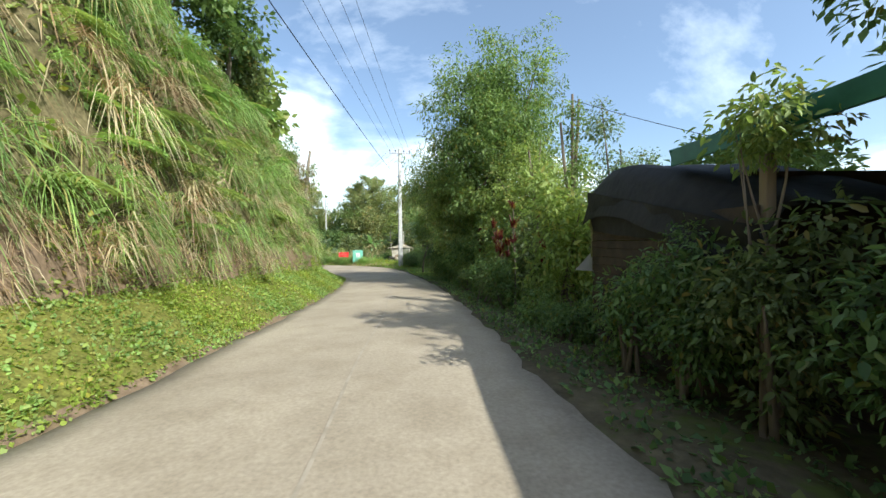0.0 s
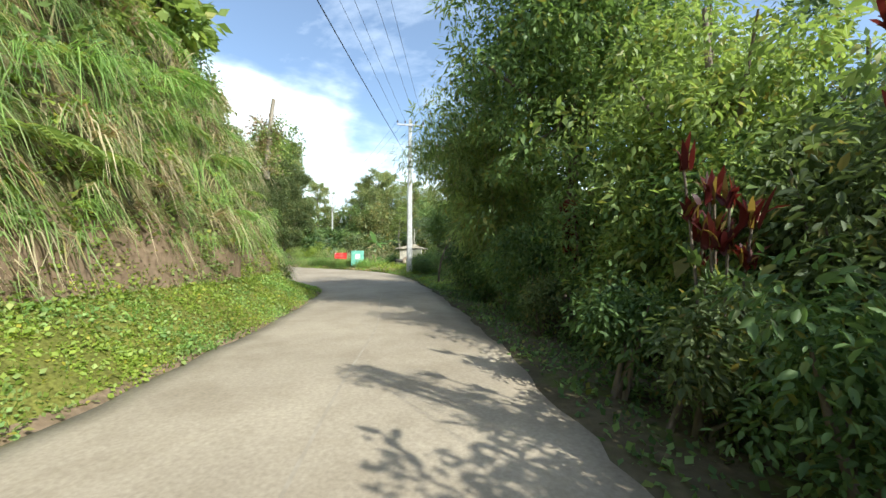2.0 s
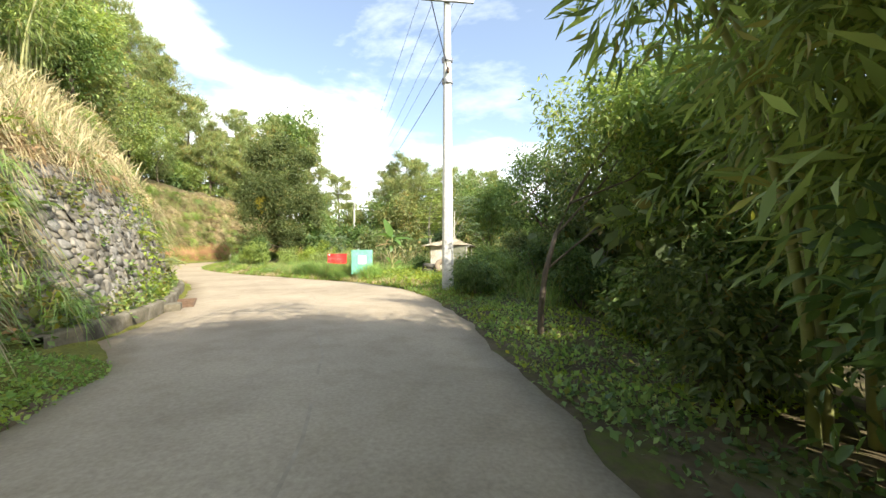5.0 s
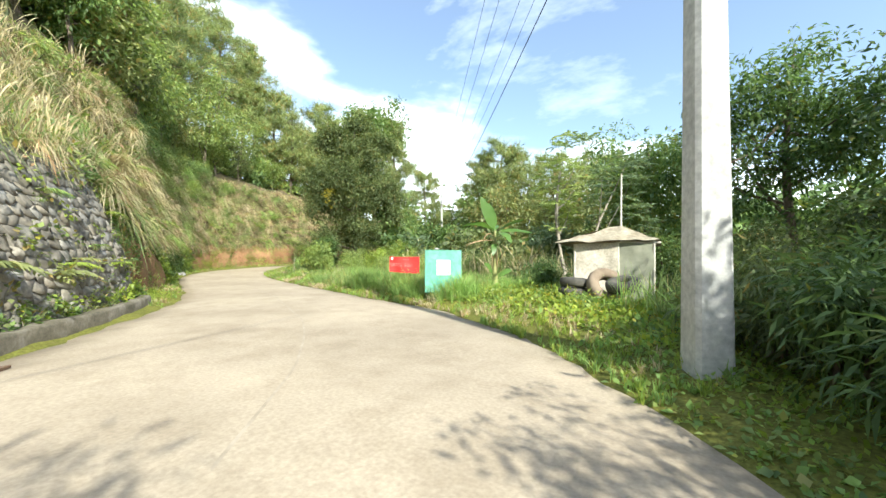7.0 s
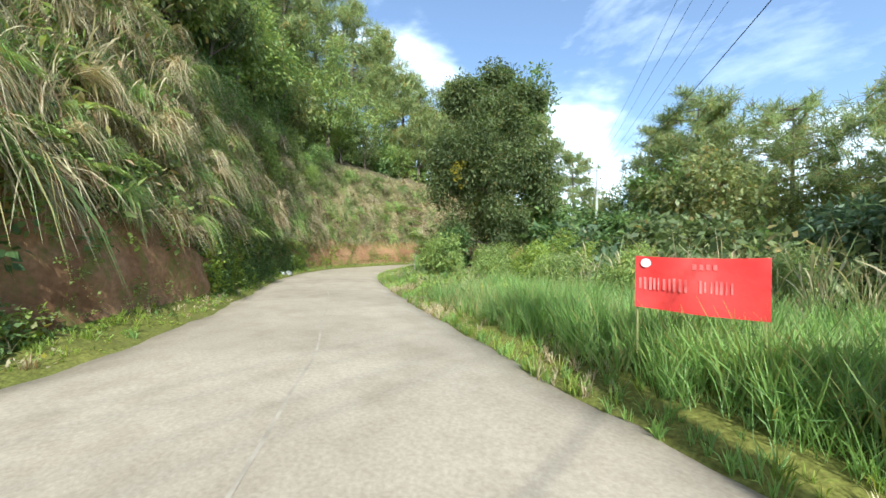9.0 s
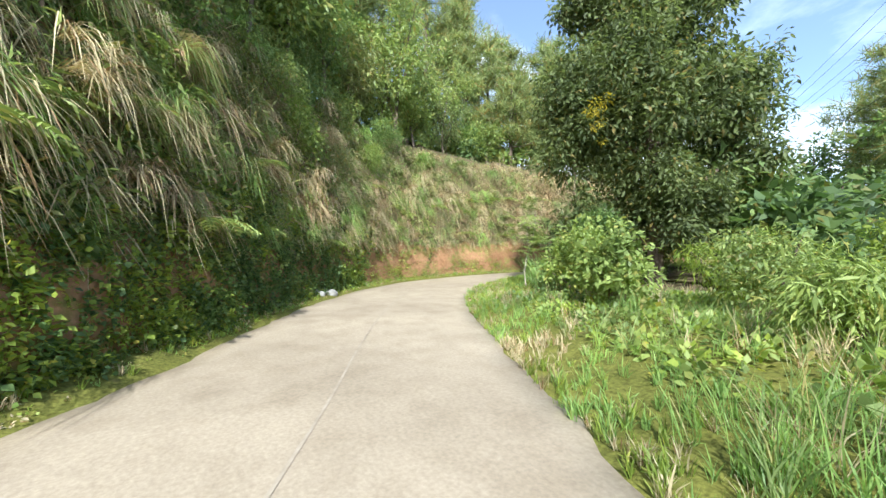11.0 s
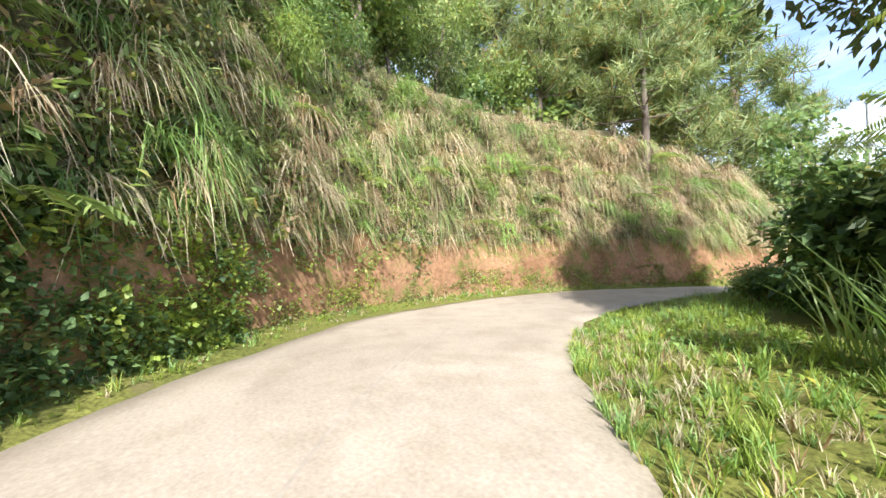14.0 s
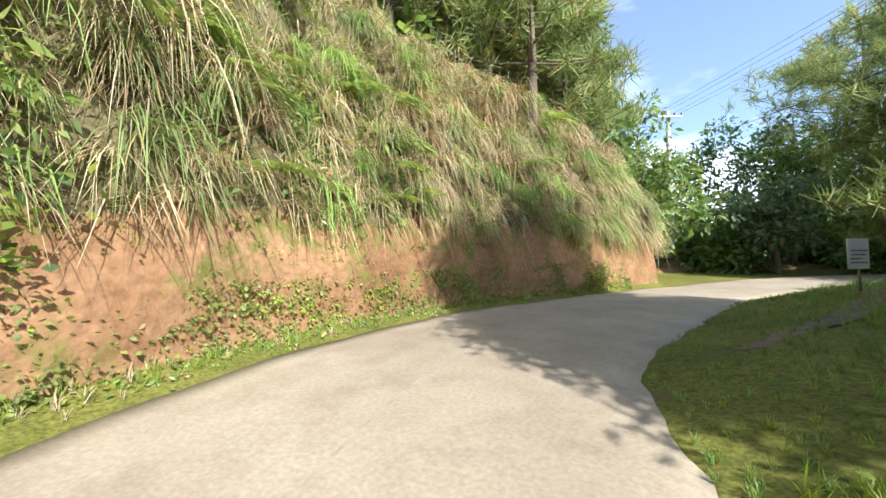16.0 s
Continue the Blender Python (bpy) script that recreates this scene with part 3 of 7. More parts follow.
def ground_mesh():
    edge = 0.04 * np.sin(GS * 1.7) + 0.03 * np.sin(GS * 4.3 + 1)
    cols, mi = [], []                      # (l, h, roughness), material of the strip to the next column
    rl, rr, f, fh, ch, cd, th, td = ROAD_L(GS) + edge, ROAD_R(GS) - edge, FOOT(GS), FOOT_H(GS), CUT_H(GS), CUT_D(GS), TOP_H(GS), TOP_D(GS)
    free = np.clip(np.minimum(np.abs(GS - 36.4) - 8.6, 1.0), 0, 1)     # no bulging behind the stone wall
    far = [(-60.0, -5.0), (-46.0, 0.0)]
    for l, h in far:
        cols.append((np.full_like(GS, l) * np.where(GS > 84, 1.0, 0.75), np.full_like(GS, h), 0.5)); mi.append(2)
    for d in (26.0, 18.0, 12.0, 7.0, 3.5, 1.5):
        cols.append((f - td - d, hill_h(GS, d), 0.5)); mi.append(2)
    for k in np.linspace(1, 0, 9)[:-1]:
        cols.append((f - cd - (td - cd) * k, fh + ch + (th - fh - ch) * k, 0.45)); mi.append(5)
    for k in np.linspace(1, 0, 9)[:-1]:
        belly = 0.22 * np.sin(k * math.pi) * free
        cols.append((f - cd * (k - belly) - 0.12 * (1 - free), fh + ch * k, 0.13 * free)); mi.append(1)
    cols.append((f, fh, 0.05)); mi.append(0)
    cols.append((f * 0.5 + rl * 0.5 - 0.1, fh * 0.55, 0.06)); mi.append(0)
    cols.append((rl - 0.08, fh * 0.08, 0.03)); mi.append(4)
    cols.append((rl + 0.12, -0.05 + 0 * GS, 0.0)); mi.append(3)
    mid = (rl + rr) / 2
    cols.append((mid, -0.12 + 0 * GS, 0.0)); mi.append(3)
    cols.append((rr - 0.12, -0.05 + 0 * GS, 0.0)); mi.append(4)
    v, fr = VERGE_R(GS), FAR_R(GS)
    cols.append((rr + 0.35, v * 0.12 + 0.01, 0.03)); mi.append(0)
    cols.append((rr + 1.2, v * 0.6, 0.05)); mi.append(0)
    cols.append((rr + 2.4, v, 0.08)); mi.append(0)
    cols.append((rr + 4.5, v * 0.7 + fr * 0.3, 0.12)); mi.append(3)
    cols.append((rr + 8.0, v * 0.2 + fr * 0.8, 0.2)); mi.append(3)
    cols.append((rr + 11.5, fr - 0.5, 0.2)); mi.append(3)
    cols.append((rr + 13.0, fr * 0 - 3.2, 0.0)); mi.append(3)
    V = np.empty((len(GS), len(cols), 3))
    for j, (l, h, rough) in enumerate(cols):
        p = on(GS, l, h)
        if np.any(rough):
            q = lumps(p, 0.8, rough) + lumps(p, 3.1, rough * 0.45, 5.0)
            push = on(GS, l + q, h)
            p[:, :2] = push[:, :2]
            p[:, 2] += q * (0.25 if 8 <= j <= 23 else 0.6)
        V[:, j] = p
    n, m = len(GS), len(cols)
    i, j = np.meshgrid(np.arange(n - 1), np.arange(m - 1), indexing="ij")
    a = (i * m + j).ravel()
    F = np.stack([a, a + 1, a + m + 1, a + m], 1)
    mats = np.broadcast_to(np.array(mi[:-1])[None], (n - 1, m - 1)).copy()
    sm = 0.5 * (GS[1:] + GS[:-1])
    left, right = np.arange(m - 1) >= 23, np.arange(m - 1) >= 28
    # right of the first straight, tree shade goes into the ground as dark litter
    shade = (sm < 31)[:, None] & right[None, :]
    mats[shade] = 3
    mats[(sm < 25)[:, None] & (mats == 1)] = 4
    mats[((sm > 76.3) & (sm < 78.2))[:, None] & (np.arange(m - 1) >= 8)[None, :] & (np.arange(m - 1) < 16)[None, :]] = 4
    mats[(sm > 26)[:, None] & (np.arange(m - 1) == 26)[None, :]] = 0
    mats[(sm > 31)[:, None] & (np.arange(m - 1) == 29)[None, :]] = 0
    V, F, mats = V.reshape(-1, 3), F, mats.ravel()
    # the land beyond, out to the horizon, a little lower
    ring = np.array([(x, y, -3.0 + (0 if max(abs(x), abs(y)) < 250 else 8)) for x in (-1500, -250, -90, 30, 250, 1500) for y in (-1500, -250, -60, 130, 250, 1500)], float)
    off = len(V)
    RF = np.array([[off + a * 6 + b, off + (a + 1) * 6 + b, off + (a + 1) * 6 + b + 1, off + a * 6 + b + 1] for a in range(5) for b in range(5)])
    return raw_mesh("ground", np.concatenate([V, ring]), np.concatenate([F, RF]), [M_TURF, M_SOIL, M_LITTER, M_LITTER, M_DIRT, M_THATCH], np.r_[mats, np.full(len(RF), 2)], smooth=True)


tagged(new("ground", ground_mesh()), "grassy verge, raw red earth cut and overgrown hillside", "ground", kind="structure")


def road_mesh():
    s = np.arange(-38, 120, 0.3)
    edge = 0.04 * np.sin(s * 1.7) + 0.03 * np.sin(s * 4.3 + 1)
    rl, rr = ROAD_L(s) + edge, ROAD_R(s) - edge
    ks = np.linspace(0, 1, 11)
    rag = np.array([noise.noise(Vector((a * 2.5, 3.0, 0))) for a in s]) * 0.09
    rag2 = np.array([noise.noise(Vector((a * 2.5, 9.0, 0))) for a in s]) * 0.09
    V = []
    for k in ks:
        l = rl + (rr - rl) * k + (rag * (k == 0) + rag2 * (k == 1))
        h = 0.035 * (1 - (2 * k - 1) ** 2) + 0.012
        h = h + np.array([noise.noise(Vector((a * 0.7, k * 3, 2))) for a in s]) * 0.012
        if k in (0, 1):
            h = h - 0.02
        V.append(on(s, l, h))
    drop = [on(s, rl + rag, -0.12), on(s, rr + rag2, -0.12)]
    V = [drop[0]] + V + [drop[1]]
    V = np.stack(V, 1)
    n, m = V.shape[:2]
    i, j = np.meshgrid(np.arange(n - 1), np.arange(m - 1), indexing="ij")
    a = (i * m + j).ravel()
    return raw_mesh("road", V.reshape(-1, 3), np.stack([a, a + 1, a + m + 1, a + m], 1), [M_ROAD], smooth=True)


tagged(new("road", road_mesh()), "worn sandy grey concrete country road", "road", kind="structure")


def road_joint():
    """The filled joint down the middle of the concrete."""
    s = np.arange(-30, 110, 0.4)
    l = (ROAD_L(s) + ROAD_R(s)) / 2 + 0.1 + 0.04 * np.sin(s * 0.9)
    V = np.stack([on(s, l - 0.016, 0.052), on(s, l + 0.016, 0.052)], 1)
    n = len(s)
    a = np.arange(n - 1) * 2
    me = raw_mesh("road_joint", V.reshape(-1, 3), np.stack([a, a + 1, a + 3, a + 2], 1), [M_JOINT])
    tagged(new("road_joint", me), "dark filled joint between the concrete lanes", "joint", kind="structure")


road_joint()


# ---- plants ----
CLUMP_BROAD = [leaf_clump(44, 0.40, 100 + i, slim=0.5) for i in range(4)]
CLUMP_FAR = [leaf_clump(26, 0.50, 105 + i, slim=0.5) for i in range(4)]
CLUMP_BIG = [leaf_clump(36, 0.46, 110 + i, slim=0.55) for i in range(4)]
CLUMP_FINE = [leaf_clump(58, 0.32, 120 + i, slim=0.4, droop=0.5) for i in range(4)]
CLUMP_NEAR = [leaf_clump(44, 0.30, 130 + i, slim=0.42, droop=0.6, folded=True) for i in range(4)]
CLUMP_SLIM = [leaf_clump(50, 0.50, 140 + i, slim=0.16, droop=0.8) for i in range(4)]
CLUMP_NEEDLE = [needle_clump(26, 0.95, 0.065, 160 + i) for i in range(3)]
CLUMP_FEATHER = [join([((np.einsum("ij,nj->ni", spin(a)[0], v)), f) for a, (v, f) in zip(np.arange(5) * 1.256 + k, [frond(0.95, 0.24, 170 + k * 5 + q, 16, 0.5, 0.05) for q in range(5)])]) for k in range(3)]


def crown(centres, sizes, clumps, material, seed, name="crown"):
    r = np.random.default_rng(seed)
    so = Soup()
    pick = r.integers(0, len(clumps), len(centres))
    for k, c in enumerate(clumps):
        w = pick == k
        so.add(c, tumble(int(w.sum()), sizes[w], r), centres[w])
    return so.mesh(name, [material])


def blob_points(n, r, centre, radii, low=0.0):
    """Points of a crown made of lobes: each lobe is a heap of clumps on its own shell, with gaps between."""
    k = max(5, n // 13)
    q = r.normal(0, 1, (k, 3))
    q /= np.linalg.norm(q, axis=1)[:, None]
    q *= (r.uniform(0.15, 1, k) ** 0.5 * 0.78)[:, None]
    size = r.uniform(0.24, 0.42, k)
    pick = r.integers(0, k, n)
    v = r.normal(0, 1, (n, 3)) + np.array([0, 0, 0.25])
    v /= np.linalg.norm(v, axis=1)[:, None]
    v *= (r.uniform(0.3, 1.05, n) ** 0.5)[:, None] * np.array([1, 1, 0.8])
    p = q[pick] + v * size[pick][:, None]
    fill = r.random(n) < 0.38                    # the shaded inside of the crown
    p[fill] = v[fill] * r.uniform(0.3, 0.95, (int(fill.sum()), 1))
    stray = r.random(n) < 0.08
    p[stray] *= 1.15
    if low:
        p[:, 2] = np.where(p[:, 2] < -low, -low + (p[:, 2] + low) * 0.25, p[:, 2])
    return np.asarray(centre) + p * np.asarray(radii) * 1.04


def tree(x, y, z, height, crown_r, crown_h, n, clumps, material, seed, size=0.55, bark=None, trunk_r=0.16, label="", category="tree", name="tree", lean=(0, 0), limbs=7, group=""):
    """A broadleaf tree: tapered trunk, limbs and a ragged crown of leaf clumps."""
    r = np.random.default_rng(seed)
    bark = bark or M_BARK
    t = thing(name, (x, y, z), label or "leafy green tree with a dense ragged crown", category, group)
    top = np.array([x + lean[0], y + lean[1], z + height])
    cc = top - np.array([0, 0, crown_h * 0.5])
    u = np.linspace(0, 1, 8)
    line = np.stack([x + lean[0] * u ** 1.5 + 0.18 * np.sin(u * 5 + seed), y + lean[1] * u ** 1.5 + 0.15 * np.cos(u * 4 + seed), z - 0.3 + (height * 0.85 + 0.3) * u], 1)
    tube("trunk", line, trunk_r * (1.15 - u * 0.95), bark, t, sides=8)
    pts = blob_points(n, r, cc, (crown_r, crown_r, crown_h * 0.55))
    for i in range(limbs):
        a = np.array([np.interp(0.3 + 0.5 * i / limbs, u, line[:, k]) for k in range(3)])
        b = pts[r.integers(0, n)]
        m = (a + b) / 2 + np.array([0, 0, -0.1 * crown_r])
        tube("limb", [a, m, b], [trunk_r * 0.45, trunk_r * 0.3, trunk_r * 0.08], bark, t, sides=5)
    mesh_part("crown", crown(pts, size * r.uniform(0.7, 1.3, n), clumps, material, seed + 1), t)
    return t


def pine(x, y, z, height, spread, seed, bare=0.35, clump=0.6, label="", dense=1.0, group="", dome=False):
    """A pine: straight trunk, whorls of up-curved branches, needle brushes."""
    r = np.random.default_rng(seed)
    t = thing("pine_tree", (x, y, z), label or "tall pine tree with a bare trunk and airy needle crown", "tree", group)
    u = np.linspace(0, 1, 7)
    line = np.stack([x + 0.15 * np.sin(u * 3 + seed), y + 0.15 * np.cos(u * 2.6 + seed), z - 0.3 + height * u], 1)
    tube("trunk", line, 0.02 * height * (1.05 - 0.95 * u), M_BARK, t, sides=7)
    pts, sizes = [], []
    so_v = []
    whorls = int(9 * dense + 4)
    for i in range(whorls):
        h = bare + (1 - bare) * (i + 0.5) / whorls
        reach = spread * (1.05 - h) ** 0.6 * r.uniform(0.7, 1.1) / (1.05 - bare) ** 0.6
        if dome:
            reach = spread * max(0.3, 1 - abs((h - 0.5) / 0.58) ** 2.2) * r.uniform(0.65, 1.1)
        base = np.array([np.interp(h, u, line[:, k]) for k in range(3)])
        for k in range(int(r.integers(4, 7))):
            a = r.uniform(0, 6.283)
            L = reach * r.uniform(0.6, 1.1)
            tip = base + np.array([math.cos(a) * L, math.sin(a) * L, L * r.uniform(0.0, 0.45)])
            so_v.append(tube_data([base, (base + tip) / 2 + np.array([0, 0, -0.06 * L]), tip], [0.05, 0.035, 0.012], 4))
            for q in np.linspace(0.4, 1.0, max(2, int(2 + L * 2.2 * dense))):
                pts.append(base + (tip - base) * q + r.normal(0, 0.16, 3) * L * 0.5)
                sizes.append(clump * r.uniform(0.7, 1.25))
    v, f = join(so_v)
    mesh_part("branch_mass", raw_mesh("branch_mass", v, f, [M_BARK]), t, kind="stuff")
    mesh_part("crown", crown(np.array(pts), np.array(sizes), CLUMP_NEEDLE, M_NEEDLE, seed + 1), t)
    return t


def bamboo(x, y, z, height, n, seed, lean_to=(0, 0), label="", leafy=1.0, spread=0.8):
    """A clump of arching bamboo: each culm a part, one airy mass of slim leaves."""
    r = np.random.default_rng(seed)
    t = thing("bamboo_clump", (x, y, z), label or "dense clump of arching bamboo with drooping slim leaves", "bamboo")
    pts = []
    for i in range(n):
        a, q = r.uniform(0, 6.283), r.uniform(0.1, 1.0)
        H = height * r.uniform(0.7, 1.1)
        out = np.array([math.cos(a), math.sin(a)]) * q * 0.28 * H + np.array(lean_to) * r.uniform(0.4, 1.1)
        u = np.linspace(0, 1, 8)
        b = np.array([x, y]) + np.array([math.cos(a), math.sin(a)]) * q * spread
        line = np.stack([b[0] + out[0] * u ** 2, b[1] + out[1] * u ** 2, z - 0.2 + H * (u - 0.16 * u ** 3)], 1)
        tube("culm", line, 0.045 * (1.1 - u), M_BAMBOO, t, sides=6)
        for _ in range(int(16 * leafy)):
            w = r.uniform(0.28, 1.02)
            pts.append(np.array([np.interp(min(w, 1), u, line[:, k]) for k in range(3)]) + r.normal(0, 0.42, 3))
    pts = np.array(pts)
    mesh_part("foliage", crown(pts, r.uniform(0.4, 0.8, len(pts)), CLUMP_SLIM, M_LEAF_BAMBOO, seed + 1, "foliage"), t)
    return t


def shrub(x, y, z, radius, height, n, clumps, material, seed, size=0.4, label="", name="shrub", category="shrub"):
    """A bush: a few stems and a ragged heap of leaf clumps down to the ground."""
    r = np.random.default_rng(seed)
    t = thing(name, (x, y, z), label or "dense green roadside bush", category)
    pts = blob_points(n, r, (x, y, z + height * 0.45), (radius, radius, height * 0.52), low=0.8)
    for i in range(4):
        b = pts[r.integers(0, n)]
        tube("stem", [(x + r.normal(0, 0.1), y + r.normal(0, 0.1), z - 0.15), ((x + b[0]) / 2, (y + b[1]) / 2, z + (b[2] - z) * 0.6), b], [0.035, 0.025, 0.008], M_BARK, t, sides=5)
    mesh_part("leaves", crown(pts, size * r.uniform(0.6, 1.3, n), clumps, material, seed + 1, "leaves"), t)
    return t


def base_z(s, l):
    """Height of the ground at the right or left of the road (right side only needs the verge)."""
    rr = ROAD_R(s)
    v, fr = VERGE_R(s), FAR_R(s)
    h = np.interp(l - rr, [0, 0.35, 1.2, 2.4, 4.5, 8.0, 11.5], [0, v * 0.12, v * 0.6, v, v * 0.7 + fr * 0.3, v * 0.2 + fr * 0.8, fr - 0.5])
    return h


def spot(s, l):
    """Place on the ground to the right of the road."""
    p = on(s, l, base_z(s, l))
    return float(p[0]), float(p[1]), float(p[2])


def brow(s, d):
    """Place on the hill, d metres behind the brow of the bank."""
    p = on(s, FOOT(s) - TOP_D(s) - d, hill_h(s, d))
    return float(p[0]), float(p[1]), float(p[2]) - 0.15


# trees and bushes along the right of the first straight
tree(*spot(17.5, 4.3), 12.6, 3.5, 11.0, 1050, CLUMP_FINE, M_LEAF, 11, 0.52, trunk_r=0.2, label="tall broadleaf tree with sunlit crown beside the road", limbs=12)
# light leaf tone stands in for sun on this crown
tree(*spot(13.6, 4.6), 6.6, 2.4, 6.0, 330, CLUMP_FINE, M_LEAF_LIGHT, 12, 0.48, label="bushy broadleaf tree behind roadside shrubs")
bamboo(*spot(20.5, 3.4), 9.5, 24, 13, (-1.2, -0.4), leafy=1.35)
bamboo(*spot(23.2, 3.7), 8.0, 18, 14, (-1.0, 0.0), leafy=1.3)
tree(*spot(27.3, 2.6), 5.4, 1.9, 3.6, 170, CLUMP_FINE, M_LEAF_LIGHT, 15, 0.42, bark=M_BARK, limbs=4, trunk_r=0.055, lean=(2.1, 0.7), label="small leaning shade tree with a brown trunk on the verge")
tree(*spot(26.6, 5.6), 7.2, 2.5, 5.6, 160, CLUMP_FINE, M_LEAF, 19, 0.6, bark=M_BARK_PALE, lean=(0.4, -0.3), label="spreading shade tree over the verge")
tree(*spot(30.6, 7.6), 5.6, 2.3, 4.8, 150, CLUMP_FINE, M_LEAF_DEEP, 16, 0.6, bark=M_BARK_PALE, label="spreading green shade tree")
tree(*spot(22.0, 8.5), 7.0, 2.6, 6.0, 110, CLUMP_BROAD, M_LEAF_DARK, 17, 0.8)
tree(*spot(9.5, 9.0), 6.4, 2.6, 5.6, 110, CLUMP_BROAD, M_LEAF, 18, 0.7)
for i, (s, l, rad, h, n) in enumerate([(9.4, 4.3, 1.1, 3.0, 120), (11.2, 4.0, 1.1, 3.5, 130), (13.0, 3.7, 1.1, 3.8, 130), (14.8, 3.2, 1.0, 3.3, 120), (13.6, 3.2, 0.75, 1.6, 110), (12.0, 3.5, 0.75, 1.7, 120), (10.4, 3.6, 0.75, 1.9, 120), (16.4, 2.7, 1.0, 2.8, 100), (18.2, 2.75, 1.0, 2.6, 100),
                                       (20.0, 2.7, 0.9, 2.0, 90), (22.2, 2.8, 0.9, 2.0, 90), (24.5, 3.3, 0.9, 1.9, 80), (6.2, 2.5, 0.5, 0.75, 60), (7.8, 2.6, 0.6, 1.1, 70), (4.5, 2.6, 0.55, 1.5, 70), (3.6, 2.7, 0.6, 2.2, 100), (2.7, 2.75, 0.6, 2.1, 90), (1.6, 2.75, 0.6, 2.0, 70),
                                       (26.8, 4.6, 1.0, 1.8, 90), (29.2, 5.2, 1.1, 2.0, 100), (31.5, 6.0, 1.2, 2.4, 110), (33.6, 7.0, 1.2, 2.7, 110), (25.6, 5.2, 1.2, 2.8, 110)]):
    shrub(*spot(s, l), rad, h, int(n * 0.9), CLUMP_NEAR if s < 27 else CLUMP_FINE, (M_LEAF_DARK, M_LEAF_DEEP, M_LEAF_DARK, M_LEAF, M_LEAF_DARK)[i % 5], 200 + i, 0.28 if s < 5 else 0.36 if h > 1.2 else 0.22)

tree(*spot(14.6, 8.8), 8.2, 2.3, 6.4, 170, CLUMP_FINE, M_LEAF_GREY, 23, 0.55, label="grey-green tree standing behind the roadside growth")

# trees past the shed, and the far tree line
for i, (x, y, h, cr, chh, n, m) in enumerate([(1.2, 45, 9.5, 3.4, 8.5, 380, M_LEAF_DARK), (4.5, 40, 10.0, 3.4, 9, 320, M_LEAF_DARK), (-2.5, 49, 7.5, 3.2, 6.8, 320, M_LEAF), (8, 47, 11, 4, 10, 200, M_LEAF_DARK), (4.5, 34, 8.0, 3.0, 7.2, 200, M_LEAF_DARK),
                                              (-7, 60, 4.2, 2.8, 4.0, 130, M_LEAF_DEEP), (-13, 63, 4.0, 3.0, 3.8, 130, M_LEAF_DEEP), (-3, 58, 8, 4, 7.5, 170, M_LEAF_DARK), (-18.4, 66, 4.4, 2.6, 4.0, 120, M_LEAF)]):
    tree(x, y, -0.6, h, cr, chh, int(n * 0.75), CLUMP_FINE if i in (0, 1, 2, 4) else CLUMP_FAR, (m, M_LEAF_GREY, m, M_LEAF_OLIVE)[i % 4], 40 + i, 0.66 if i in (0, 1, 2, 4) else 0.85)
tree(-6.0, 43.4, -0.5, 5.4, 1.5, 3.9, 75, CLUMP_FEATHER, M_LEAF_LIGHT, 52, 0.42, bark=M_BARK_PALE, trunk_r=0.06, label="slender tree with feathery pale green leaves", limbs=5)
tree(-5.0, 43.0, -0.5, 4.8, 1.3, 3.2, 60, CLUMP_FEATHER, M_LEAF_GREY, 53, 0.42, bark=M_BARK_PALE, trunk_r=0.055, label="slender leaning tree with feathery leaves", lean=(0.9, 0.2), limbs=2)
# added to throw shade over the verge by the near pole
tree(2.6, 31.0, -1.2, 8.0, 2.6, 6.4, 150, CLUMP_FINE, M_LEAF_DARK, 57, 0.8, label="dark tree added behind the verge bushes to cast shade")
# two added trees, out of view behind the house, shading the right-hand growth
tree(10.5, 0.5, -1.0, 11.5, 3.4, 8.5, 170, CLUMP_BROAD, M_LEAF_DARK, 54, 0.85, label="unseen tall dark tree added behind the house to cast shade")
tree(11.5, 6.0, -1.0, 11.0, 3.2, 8.0, 160, CLUMP_BROAD, M_LEAF_DARK, 55, 0.85, label="unseen tall dark tree added behind the house to cast shade")
for i, (x, y, h, sp) in enumerate([(-15, 75.5, 15.5, 6.0), (-18, 76.5, 13.5, 4.6), (-9, 77, 13.5, 6.0), (-3, 73, 12, 5.5), (-31, 88, 15, 6), (-15.5, 86, 17, 6.5)]):
    pine(x, y, -0.6, h, sp, 60 + i, bare=0.12, clump=0.7, dense=1.25, dome=True, label="bushy pine in the far tree line")


